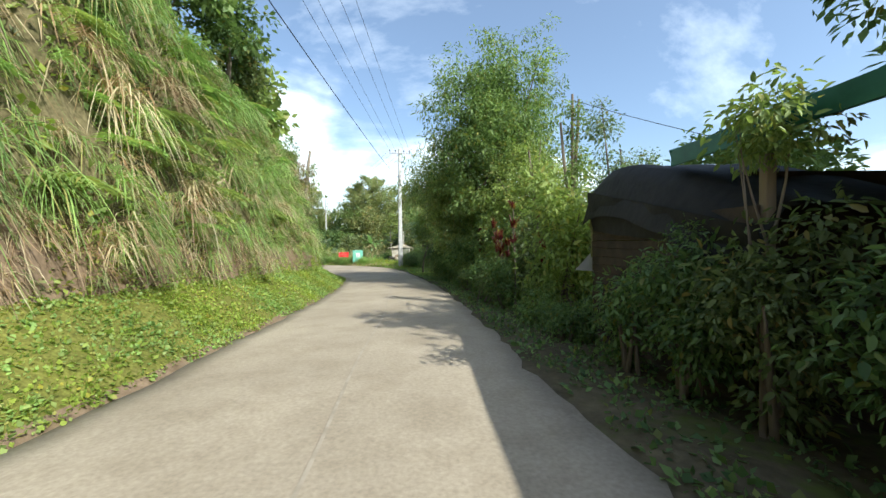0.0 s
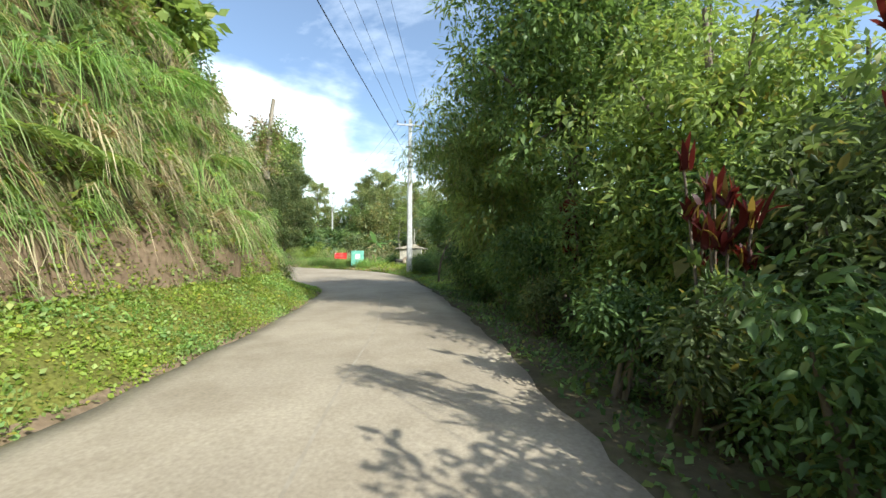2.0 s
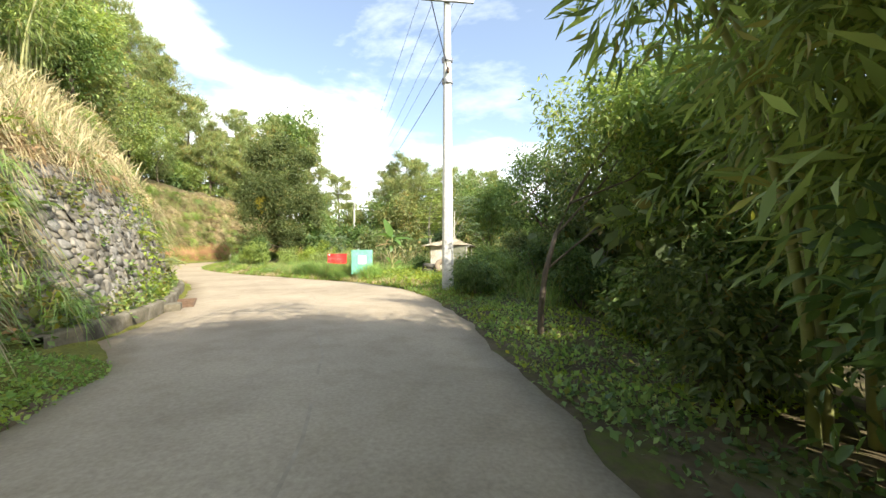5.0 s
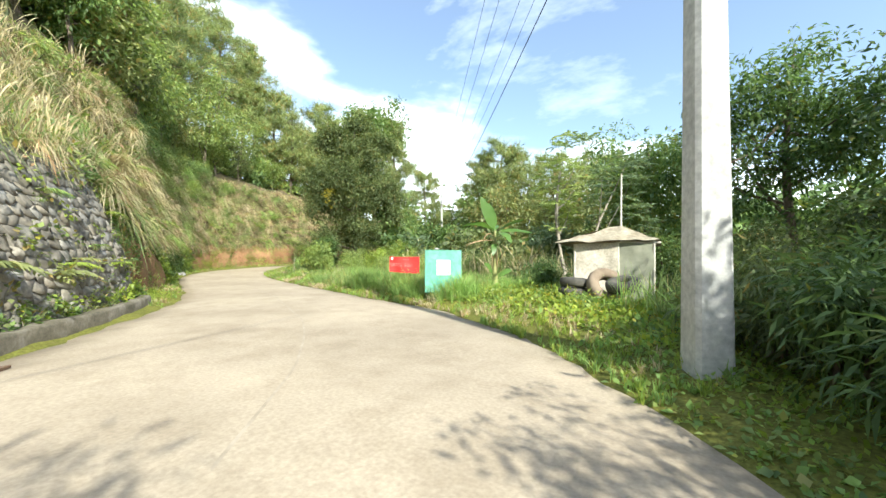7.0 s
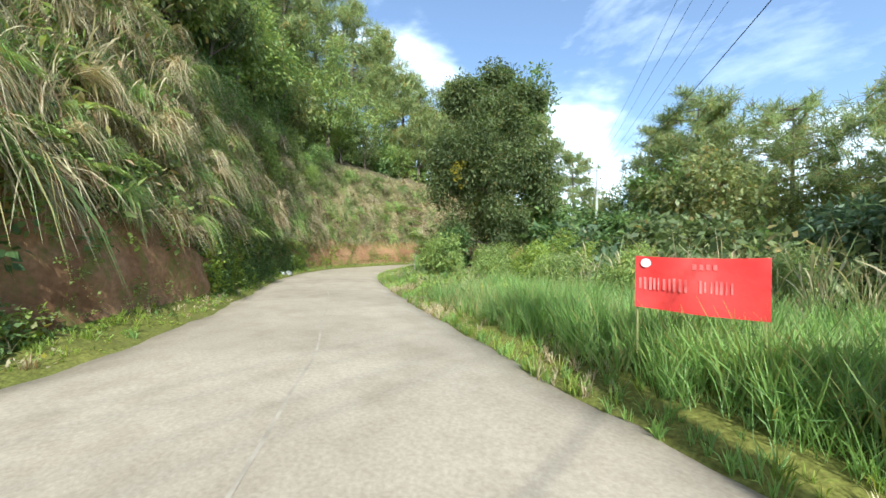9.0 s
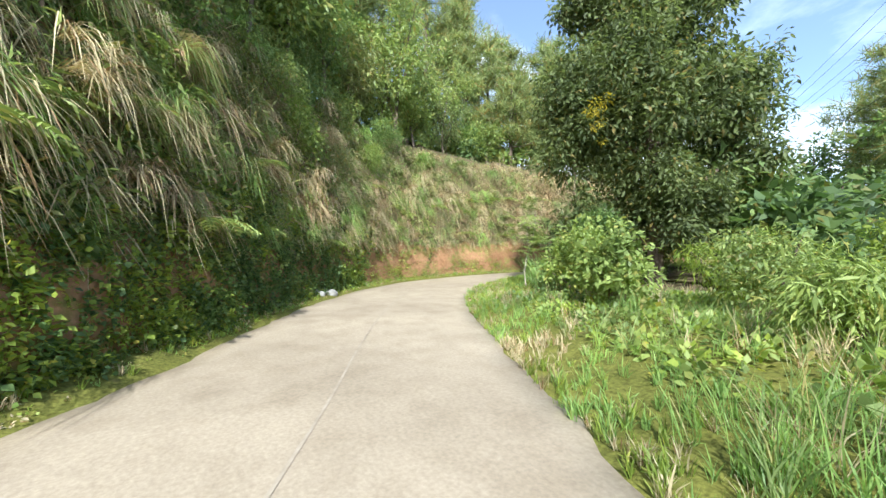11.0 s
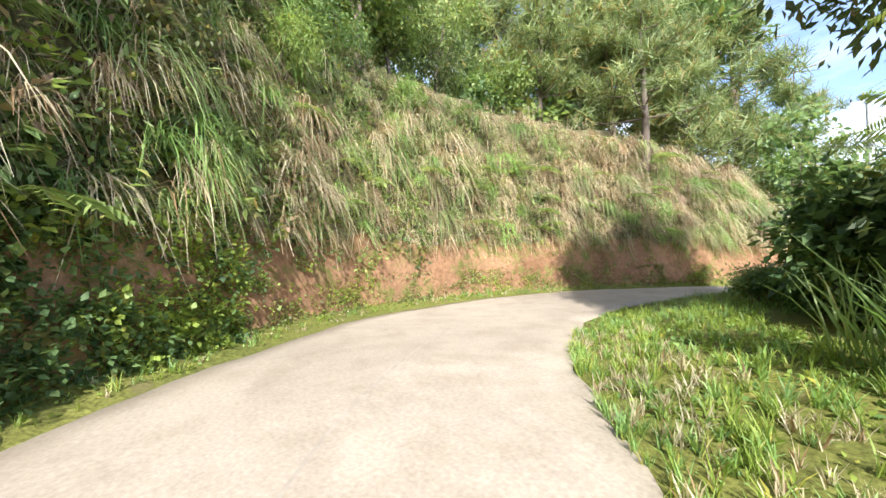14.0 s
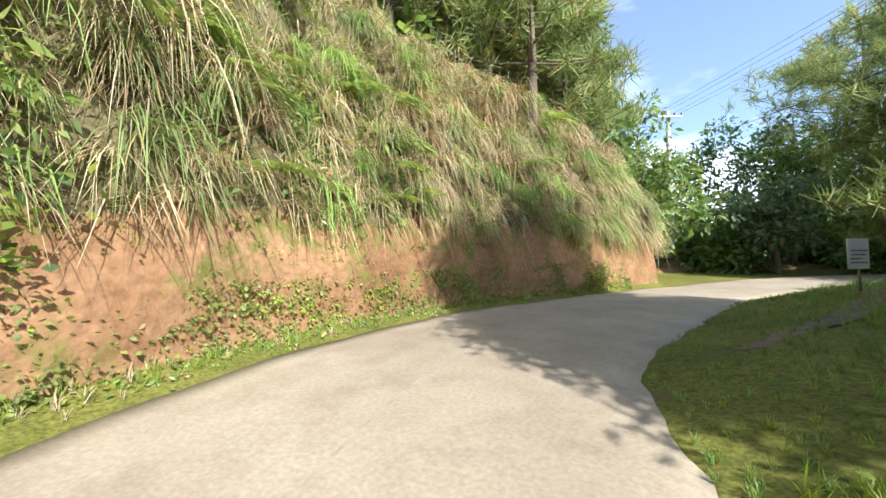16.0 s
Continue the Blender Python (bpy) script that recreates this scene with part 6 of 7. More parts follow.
def drain_grate():
    c = on(35.2, -4.55, 0.03)
    turn = math.degrees(float(rightward(35.2)))
    t = thing("drain_grate", tuple(c), "rusty steel drain grate with parallel bars set in the road edge", "grate")
    base = Matrix.Translation(c) @ pose(0, 0, 0, 0, 0, turn)

    def bar(name, x, y, sx, sy):
        bm = bmesh.new()
        bmesh.ops.create_cube(bm, size=1, matrix=base @ pose(x, y, 0.0) @ Matrix.Diagonal((sx, sy, 0.035, 1)))
        part(name, bm, M_RUST, t)
    for k in range(14):
        bar("bar", -0.95 + k * 0.146, 0, 0.03, 0.56)
    bar("frame_side", 0, 0.30, 2.0, 0.05)
    bar("frame_side", 0, -0.30, 2.0, 0.05)
    bm = box_bm((0.55, 0.42, 0.2), base @ Vector((1.3, -0.15, 0.06)), turn, 0.02)
    part("cover_block", bm, M_KERB, t, "broken concrete cover block")


drain_grate()


# ---- utility poles and wires ----
def utility_pole(x, y, z, h, turn, width=(0.40, 0.22), arm=1.9, label="", light=False):
    t = thing("utility_pole", (x, y, z), label, "utility pole")
    bm = bmesh.new()
    bmesh.ops.create_cube(bm, size=1, matrix=pose(x, y, z + h / 2 - 0.2, 0, 0, turn) @ Matrix.Diagonal((1, 1, h + 0.4, 1)))
    for v in bm.verts:
        k = width[0] if v.co.z < z + 1 else width[1]
        v.co.x, v.co.y = x + (v.co.x - x) * k, y + (v.co.y - y) * k
    long_edges = [e for e in bm.edges if abs(e.verts[0].co.z - e.verts[1].co.z) > 1]
    bmesh.ops.bevel(bm, geom=long_edges, offset=0.045, segments=1, affect="EDGES")
    part("shaft", bm, M_CONCRETE, t)
    tops = []
    for k, (dz, half) in enumerate([(-0.45, arm / 2)]):
        m = pose(x, y, z + h + dz, 0, 0, turn)
        bm = bmesh.new()
        bmesh.ops.create_cube(bm, size=1, matrix=m @ pose(0, -0.16, 0) @ Matrix.Diagonal((half * 2, 0.09, 0.11, 1)))
        arm_ob = part("crossarm", bm, M_STEEL, t, "galvanised steel crossarm")
        for u in (-0.95, -0.4, 0.4, 0.95):
            p = m @ Vector((u * half, -0.16, 0.06))
            v, f = tube_data([p, p + Vector((0, 0, 0.08)), p + Vector((0, 0, 0.09)), p + Vector((0, 0, 0.15)), p + Vector((0, 0, 0.16)), p + Vector((0, 0, 0.24))], [0.02, 0.02, 0.055, 0.05, 0.06, 0.03], 8)
            mesh_part("insulator", raw_mesh("insulator", v, f, [M_CERAMIC], smooth=True), t)
            tops.append(p + Vector((0, 0, 0.22)))
    for dz in (-2.6, -3.4):
        v, f = tube_data([(x, y, z + h + dz), (x, y, z + h + dz + 0.12)], [width[1] * 0.95, width[1] * 0.95], 10)
        mesh_part("band", raw_mesh("band", v, f, [M_STEEL], smooth=True), t)
    p = pose(x, y, z + h - 3.0, 0, 0, turn) @ Vector((0, -0.22, 0))
    v, f = tube_data([p + Vector((0, 0, -0.09)), p, p + Vector((0, 0, 0.09))], [0.045, 0.06, 0.045], 8)
    mesh_part("spool_insulator", raw_mesh("spool_insulator", v, f, [M_CERAMIC], smooth=True), t)
    return tops, p


def wire(a, b, sag, r, label):
    u = np.linspace(0, 1, 25)
    a, b = np.array(a), np.array(b)
    P = a + (b - a) * u[:, None]
    P[:, 2] -= sag * 4 * u * (1 - u)
    v, f = tube_data(P, np.full(len(u), r), 5)
    tagged(new("power_line", raw_mesh("power_line", v, f, [M_CABLE])), label, "cable", group="overhead power lines")


NEAR_TOPS, NEAR_LOW = utility_pole(-3.95, 34.3, -0.62, 10.7, 14, label="tall square concrete utility pole with a steel crossarm")
FAR_TOPS, FAR_LOW = utility_pole(-26.8, 85.0, -0.8, 12.3, 24, label="distant concrete utility pole rising out of the trees")
BACK_TOPS, BACK_LOW = utility_pole(-3.4, -22.0, 0.4, 10.4, 0, label="concrete utility pole beside the road")
for p, q, w in zip(BACK_TOPS, NEAR_TOPS, FAR_TOPS):
    wire(p, q, 0.7, 0.008, "thin black overhead power line")
    wire(q, w, 0.8, 0.008, "thin black overhead power line")
wire(BACK_LOW, NEAR_LOW, 0.8, 0.014, "thick black overhead service cable")
wire(NEAR_LOW, FAR_LOW, 0.9, 0.014, "thick black overhead service cable")


# ---- teal notice board ----
def text_bars(parent, m, w, h, rows, seed, material, gap=0.5):
    """Unreadable print: rows of plain bars on the local x-z plane, proud towards -y."""
    r = np.random.default_rng(seed)
    for k in range(rows):
        z = h / 2 - (k + 0.7) * h / (rows + 0.4)
        x = -w / 2 + (r.uniform(0.0, 0.12) * w)
        end = w / 2 - r.uniform(0, 0.3) * w * (k % 3 != 0)
        while x < end - 0.03 * w:
            L = min(r.uniform(0.10, 0.28) * w, end - x)
            bm = bmesh.new()
            bmesh.ops.create_cube(bm, size=1, matrix=m @ pose(x + L / 2, -0.004, z) @ Matrix.Diagonal((L, 0.003, h / (rows + 0.4) * gap, 1)))
            part("print_line", bm, material, parent)
            x += L + 0.035 * w


def notice_board():
    a, b = Vector((-9.67, 39.62, 0)), Vector((-8.74, 40.28, 0))
    c, turn = (a + b) / 2, math.degrees(math.atan2(b.y - a.y, b.x - a.x))
    t = thing("notice_board", (c.x, c.y, -0.6), "flat teal-painted board with a white notice sheet, standing in grass", "notice board")
    M = Matrix.Translation((c.x, c.y, 0)) @ pose(0, 0, 0, 0, 0, turn)
    w = (b - a).length

    def block(name, x, y, z, sx, sy, sz, material, bev=0.008, label=""):
        bm = bmesh.new()
        bmesh.ops.create_cube(bm, size=1, matrix=M @ pose(x, y, z) @ Matrix.Diagonal((sx, sy, sz, 1)))
        bmesh.ops.bevel(bm, geom=bm.edges[:], offset=bev, segments=2, affect="EDGES")
        return part(name, bm, material, t, label)
    block("front_panel", 0, 0.02, 0.0, w, 0.04, 1.26, M_TEAL)
    block("edge_strip", w / 2 - 0.015, 0.055, 0.0, 0.03, 0.03, 1.26, M_TEAL, 0.004)
    block("edge_strip", -w / 2 + 0.015, 0.055, 0.0, 0.03, 0.03, 1.26, M_TEAL, 0.004)
    block("lid", 0, 0.045, 0.64, w + 0.01, 0.1, 0.02, M_TEAL, 0.004)
    block("brace", 0.35, 0.1, -0.05, 0.06, 0.06, 1.2, M_WOOD_GREY)
    block("brace", -0.35, 0.1, -0.05, 0.06, 0.06, 1.2, M_WOOD_GREY)
    sheet = block("notice_sheet", 0.0, -0.006, 0.12, 0.43, 0.008, 0.46, M_WHITE, 0.002, "white printed notice sheet")
    text_bars(sheet, M @ pose(0, -0.010, 0.12), 0.39, 0.42, 11, 5, M_INK, 0.42)
    return M


NB = notice_board()
bm = bmesh.new()
bmesh.ops.create_icosphere(bm, subdivisions=2, radius=1, matrix=NB @ pose(-0.2, 0.05, 0.68) @ Matrix.Diagonal((0.075, 0.055, 0.034, 1)))
me = bpy.data.meshes.new("stone")
bm.to_mesh(me)
bm.free()
me.materials.append(M_BOULDER)
tagged(new("loose_stone", me), "small pale stone lying on the teal board", "stone")


# ---- red tarpaulin banner ----
def banner():
    a, b = Vector((-11.50, 40.72, 0)), Vector((-10.45, 40.92, 0))
    c, turn = (a + b) / 2, math.degrees(math.atan2(b.y - a.y, b.x - a.x))
    t = thing("banner", (c.x, c.y, -0.55), "faded red tarpaulin banner sagging between bamboo stakes in tall grass", "banner")
    M = Matrix.Translation((c.x, c.y, 0.18)) @ pose(0, 0, 0, 0, 0, turn)
    w, h = (b - a).length, 0.52
    nx, nz = 22, 10
    P = []
    for k in (0, 1):
        for i in range(nx + 1):
            for j in range(nz + 1):
                u, v = i / nx, j / nz
                q = Vector(((u - 0.5) * w, 0.02 * math.sin(u * 9 + v * 2) + 0.03 * math.sin(u * 4) * (1 - v) + 0.006 * k, (v - 0.5) * h - 0.05 * u * (1 - v) - 0.015 * math.sin(u * math.pi)))
                P.append(M @ q)
    n = (nx + 1) * (nz + 1)
    F = []
    for k in (0, 1):
        for i in range(nx):
            for j in range(nz):
                q = [k * n + i * (nz + 1) + j, k * n + (i + 1) * (nz + 1) + j, k * n + (i + 1) * (nz + 1) + j + 1, k * n + i * (nz + 1) + j + 1]
                F.append(q if k == 0 else q[::-1])
    V, F = np.array([tuple(p) for p in P]), np.array(F)
    sheet = mesh_part("sheet", raw_mesh("sheet", V, F, [M_RED_TARP], smooth=True), t)
    r = np.random.default_rng(9)
    def cloth_y(x, z):
        u = x / w + 0.5
        return 0.02 * math.sin(u * 9 + 2 * (z / h + 0.5)) + 0.03 * math.sin(u * 4) * (0.5 - z / h)
    for k in range(4):                       # faded top line
        x = -0.03 + 0.055 * k
        bm = bmesh.new()
        bmesh.ops.create_cube(bm, size=1, matrix=M @ pose(x, cloth_y(x, 0.16) - 0.006, 0.16, 0, 0, 8 * math.cos((x / w + 0.5) * 9)) @ Matrix.Diagonal((0.032, 0.004, 0.055, 1)))
        part("print_line", bm, M_FADED, sheet)
    x = -0.49
    while x < 0.30:                          # a row of worn capitals, past reading
        if not -0.09 < x < -0.02:
            lean = cloth_y(x, 0.0)
            bm = bmesh.new()
            bmesh.ops.create_cube(bm, size=1, matrix=M @ pose(x, lean - 0.006, -0.015 - 0.03 * (x / w + 0.5), 0, 0, 8 * math.cos((x / w + 0.5) * 9)) @ Matrix.Diagonal((r.uniform(0.012, 0.026), 0.004, r.uniform(0.10, 0.13), 1)))
            part("print_line", bm, M_FADED, sheet)
        x += r.uniform(0.034, 0.05)
    bm = bmesh.new()
    bmesh.ops.create_cone(bm, cap_ends=True, segments=24, radius1=0.045, radius2=0.045, depth=0.006, matrix=M @ pose(-0.44, cloth_y(-0.44, 0.19) - 0.008, 0.19, 90))
    part("emblem", bm, M_WHITE, sheet, "round pale emblem")
    for x in (-w / 2 + 0.02, w / 2 - 0.02):
        p = M @ Vector((x, 0.05, -0.75))
        tube("stake", [p, M @ Vector((x, 0.05, 0.0)), M @ Vector((x + 0.01, 0.05, 0.27))], [0.014, 0.013, 0.012], M_BAMBOO, t)


banner()


# ---- cloth-walled shed with tyres ----
def cloth(name, corners, nx, nz, sag, material, parent, label="", seed=0, thick=0.012):
    """A thick, rumpled cloth between four corners (lower left, lower right, upper right, upper left)."""
    c = [Vector(p) for p in corners]
    nrm = (c[1] - c[0]).cross(c[3] - c[0]).normalized()
    P, F = [], []
    for k in (0, 1):
        for i in range(nx + 1):
            for j in range(nz + 1):
                u, v = i / nx, j / nz
                p = (c[0] * (1 - u) + c[1] * u) * (1 - v) + (c[3] * (1 - u) + c[2] * u) * v
                q = noise.fractal(p * 2.3 + Vector((seed, 0, 0)), 1.0, 2.0, 3) * 0.05
                P.append(tuple(p + nrm * (q + thick * k) + Vector((0, 0, -sag * 4 * u * (1 - u) * (4 * v * (1 - v))))))
    n = (nx + 1) * (nz + 1)
    for k in (0, 1):
        for i in range(nx):
            for j in range(nz):
                q = [k * n + i * (nz + 1) + j, k * n + (i + 1) * (nz + 1) + j, k * n + (i + 1) * (nz + 1) + j + 1, k * n + i * (nz + 1) + j + 1]
                F.append(q if k else q[::-1])
    return mesh_part(name, raw_mesh(name, np.array(P), np.array(F), [material], smooth=True), parent, label)


def shed():
    t = thing("shed", (-4.6, 40.3, -0.55), "small makeshift shed of sack cloth and poles with a sagging roof", "shed")
    A, B, C, D2 = Vector((-5.45, 39.75, 0)), Vector((-4.42, 39.75, 0)), Vector((-3.62, 39.75, 0)), Vector((-5.35, 41.3, 0))
    E2 = Vector((-3.45, 41.2, 0))
    zb, zt = -0.6, 0.83
    up = Vector((0, 0, 1))
    for p, h in ((A, zt + 0.05), (B, zt + 0.15), (C, zt + 0.1), (D2, zt), (E2, zt)):
        tube("post", [p + up * zb, p + up * (zb + h) * 0.5, p + up * h], [0.035, 0.033, 0.03], M_POST_WHITE, t)
    tube("beam", [C + up * zt + Vector((0.15, 0, 0)), (B + C) / 2 + up * (zt + 0.01), B + up * (zt + 0.02) + Vector((-0.05, 0, 0))], [0.03, 0.03, 0.03], M_POST_WHITE, t)
    tube("beam", [A + up * zt + Vector((-0.1, -0.04, 0.0)), B + up * (zt + 0.05) + Vector((0.05, -0.04, 0))], [0.03, 0.028], M_WOOD_GREY, t)
    cloth("wall_cloth", (A + up * zb, B + up * zb, B + up * zt, A + up * zt), 12, 10, 0, M_TARP, t, "pale sack cloth wall", 1)
    cloth("wall_cloth", (D2 + up * zb, A + up * zb, A + up * zt, D2 + up * zt), 12, 10, 0, M_TARP, t, "pale sack cloth wall", 2)
    cloth("net_wall", (B + up * zb, C + up * zb, C + up * zt, B + up * zt), 10, 10, 0, M_NET, t, "grey-green netting wall", 3)
    peak = Vector((-4.42, 40.3, 1.28))
    ov = 0.28
    al, cr = A + up * (zt + 0.06) + Vector((-ov - 0.22, -ov, -0.05)), C + up * (zt + 0.1) + Vector((ov * 0.4, -ov * 0.3, -0.03))
    dl, er = D2 + up * (zt - 0.05) + Vector((-ov, ov, 0)), E2 + up * (zt - 0.05) + Vector((ov, ov, 0))
    cloth("roof_cloth", (al, cr, peak + Vector((0.05, 0, 0)), peak), 14, 8, 0.03, M_ROOF_CLOTH, t, "weathered stained cloth roof", 4)
    cloth("roof_cloth", (cr, er, peak, peak + Vector((0.02, 0.02, 0))), 10, 8, 0.03, M_ROOF_CLOTH, t, "weathered stained cloth roof", 5)
    cloth("roof_cloth", (er, dl, peak, peak + Vector((0.02, 0, 0))), 10, 8, 0.03, M_ROOF_CLOTH, t, "weathered stained cloth roof", 6)
    cloth("roof_cloth", (dl, al, peak, peak + Vector((0, -0.02, 0))), 10, 8, 0.03, M_ROOF_CLOTH, t, "weathered stained cloth roof", 7)
    tube("mast", [(-4.32, 40.28, -0.6), (-4.31, 40.3, 1.0), (-4.29, 40.33, 2.66)], [0.032, 0.03, 0.024], M_POST_WHITE, t, "thin pale upright pole")


shed()


def tyre(x, y, z, tilt, turn, R=0.34, r=0.105, label="", m=None):
    t = thing("tyre", (x, y, z), label or "worn black car tyre", "tyre", "old tyres by the shed")
    M = pose(x, y, z, *tilt, turn)
    n, k = 28, 12
    V, F = [], []
    for i in range(n):
        a = 2 * math.pi * i / n
        for j in range(k):
            b = 2 * math.pi * j / k
            c, s = math.cos(b), math.sin(b)
            rr = R - r + r * (abs(c) ** 0.7) * (1 if c > 0 else -0.75) + (0.008 if (i % 2 and c > 0.5) else 0)
            V.append(tuple(M @ Vector((rr * math.cos(a), rr * math.sin(a), r * (abs(s) ** 0.75) * (1 if s > 0 else -1)))))
            F.append([i * k + j, ((i + 1) % n) * k + j, ((i + 1) % n) * k + (j + 1) % k, i * k + (j + 1) % k])
    mesh_part("carcass", raw_mesh("carcass", np.array(V), np.array(F), [m or M_TYRE], smooth=True), t)
    return t


tyre(-5.47, 39.25, -0.40, (2, 3), 0, 0.36, 0.12, "worn black tyre lying in the weeds")
tyre(-5.45, 39.27, -0.16, (-3, 5), 30, 0.35, 0.115, "worn tyre stacked on another")
tyre(-4.72, 39.1, -0.22, (58, 8), 20, 0.46, 0.15, "large dusty brown tyre leaning on the shed", M_WOOD_GREY)
tyre(-4.38, 38.9, -0.16, (14, -10), 0, 0.38, 0.13, "black tyre tipped over among weeds")


verge_patch("rank_weeds", "rank green weeds growing over the tyres and round the shed", 36.3, 39.8, lambda s, k: 4.9 + 1.5 * k + (s - 38) * 0.2, 150, SPRIG, [M_WEED, M_LEAF, M_LEAF_LIGHT, M_WEED], 39, (0.45, 0.9))


# ---- banana plant ----
def banana_leaf(start, bend, end, width, side, seed, torn=0.25, fold=0.22):
    """A long blade on a bent midrib: petiole, rounded outline, edges torn into strips."""
    r = np.random.default_rng(seed)
    n = 19
    t = np.linspace(0, 1, n)[:, None]
    a, b, c = (np.asarray(p, float) for p in (start, bend, end))
    mid = a * (1 - t) ** 2 + 2 * b * t * (1 - t) + c * t ** 2
    T = np.gradient(mid, axis=0)
    T /= np.linalg.norm(T, axis=1)[:, None]
    S = np.asarray(side, float) - (T @ np.asarray(side, float))[:, None] * T
    S /= np.linalg.norm(S, axis=1)[:, None]
    N = np.cross(S, T)
    u = np.clip((t[:, 0] - 0.16) / 0.84, 0, 1)
    w = width / 2 * np.where(t[:, 0] < 0.16, 0.07, np.maximum(0.07, np.sin(np.pi * u ** 0.8) ** 0.55))
    rows = []
    for sgn in (-1, -0.5, 0, 0.5, 1):
        cut = np.where((r.random(n) < torn) & (abs(sgn) == 1), r.uniform(0.55, 0.85, n), 1.0)
        rows.append(mid + S * (sgn * w * cut)[:, None] + N * (abs(sgn) * fold * w + (0.018 if sgn == 0 else 0.0))[:, None] + N * (abs(sgn) * r.normal(0, 0.05, n) * w)[:, None])
    V = np.stack(rows, 1).reshape(-1, 3)
    F = np.array([[i * 5 + j, i * 5 + j + 1, (i + 1) * 5 + j + 1, (i + 1) * 5 + j] for i in range(n - 1) for j in range(4)])
    return V, F


def banana_plant():
    x, y, z = -7.95, 41.35, -0.45
    t = thing("banana_plant", (x, y, z), "young banana plant with broad torn leaves and withered skirts", "banana plant")
    tube("stem", [(x, y, z - 0.1), (x + 0.02, y, z + 0.8), (x, y + 0.02, z + 1.75)], [0.10, 0.075, 0.035], M_BAMBOO, t, "sheathed yellow-green stem", 10)
    across, away = np.array([0.80, 0.60, 0.0]), np.array([-0.60, 0.80, 0.0])
    up = np.array([0, 0, 1.0])
    o = np.array([x, y + 0.02, z + 1.68])

    def at(p):
        return o + across * p[0] + away * p[1] + up * p[2]

    def leaf(name, a, b, c, width, side, seed, material, label="", torn=0.2, fold=0.2):
        v, f = banana_leaf(at(a), at(b), at(c), width, across * side[0] + away * side[1] + up * side[2], seed, torn, fold)
        mesh_part(name, raw_mesh(name, v, f, [material], smooth=True), t, label)
    leaf("leaf", (0, 0, 0), (-0.12, 0.0, 0.55), (-0.46, 0.1, 1.16), 0.40, (1, -0.2, 0.4), 701, M_BANANA, "broad upright bright green leaf", 0.05, 0.1)
    leaf("leaf", (0, 0, 0), (-0.45, 0.0, 0.42), (-1.12, 0.05, 0.18), 0.32, (0.1, 1, -0.35), 702, M_BANANA)
    leaf("leaf", (0, 0, 0), (0.45, 0.1, 0.42), (1.18, 0.2, 0.48), 0.34, (-0.2, 1, -0.5), 703, M_BANANA)
    leaf("leaf", (0, 0, 0), (0.5, -0.1, 0.25), (1.25, -0.2, 0.02), 0.34, (0, 1, 0.5), 704, M_BANANA)
    leaf("leaf", (0, 0, 0), (0.2, 0.5, 0.45), (0.4, 1.15, 0.15), 0.34, (1, 0, 0), 705, M_BANANA)
    leaf("leaf", (0, 0, -0.1), (0.1, -0.45, 0.2), (0.2, -0.8, -0.35), 0.26, (1, 0, 0.1), 706, M_BANANA)
    leaf("leaf", (0, 0, -0.35), (-0.08, -0.18, -0.3), (-0.2, -0.3, -0.75), 0.2, (1, -0.2, 0), 707, M_BANANA, "small drooping green leaf")
    for i, (a, b, c, w) in enumerate([((-0.02, 0, -0.12), (-0.3, 0, 0.1), (-0.42, 0, -0.42), 0.16), ((-0.02, 0, -0.25), (-0.45, 0.05, -0.25), (-0.95, 0.1, -0.42), 0.15), ((0.02, 0, -0.3), (0.2, -0.1, -0.3), (0.24, -0.12, -0.95), 0.13),
                                      ((0, 0, -0.45), (-0.12, -0.15, -0.5), (-0.16, -0.18, -1.15), 0.12), ((0, 0, -0.5), (0.1, 0.16, -0.5), (0.15, 0.2, -1.2), 0.12), ((0, 0, -0.6), (0.05, -0.14, -0.7), (0.06, -0.16, -1.3), 0.11)]):
        leaf("withered_leaf", a, b, c, w, (0.4, 1, 0.3), 720 + i, M_GRASS_BROWN, "dry brown hanging leaf", 0.45, 0.5)
    for i, (a, c) in enumerate([((-0.05, 0, -1.5), (-0.5, -0.3, -1.05)), ((0.05, 0, -1.55), (0.5, -0.25, -1.25)), ((0, -0.05, -1.5), (-0.1, -0.55, -1.2))]):
        leaf("leaf", a, ((a[0] + c[0]) / 2, (a[1] + c[1]) / 2, c[2] + 0.1), c, 0.2, (0.3, 0.3, 1), 730 + i, M_BANANA, "small fresh sucker leaf")


banana_plant()


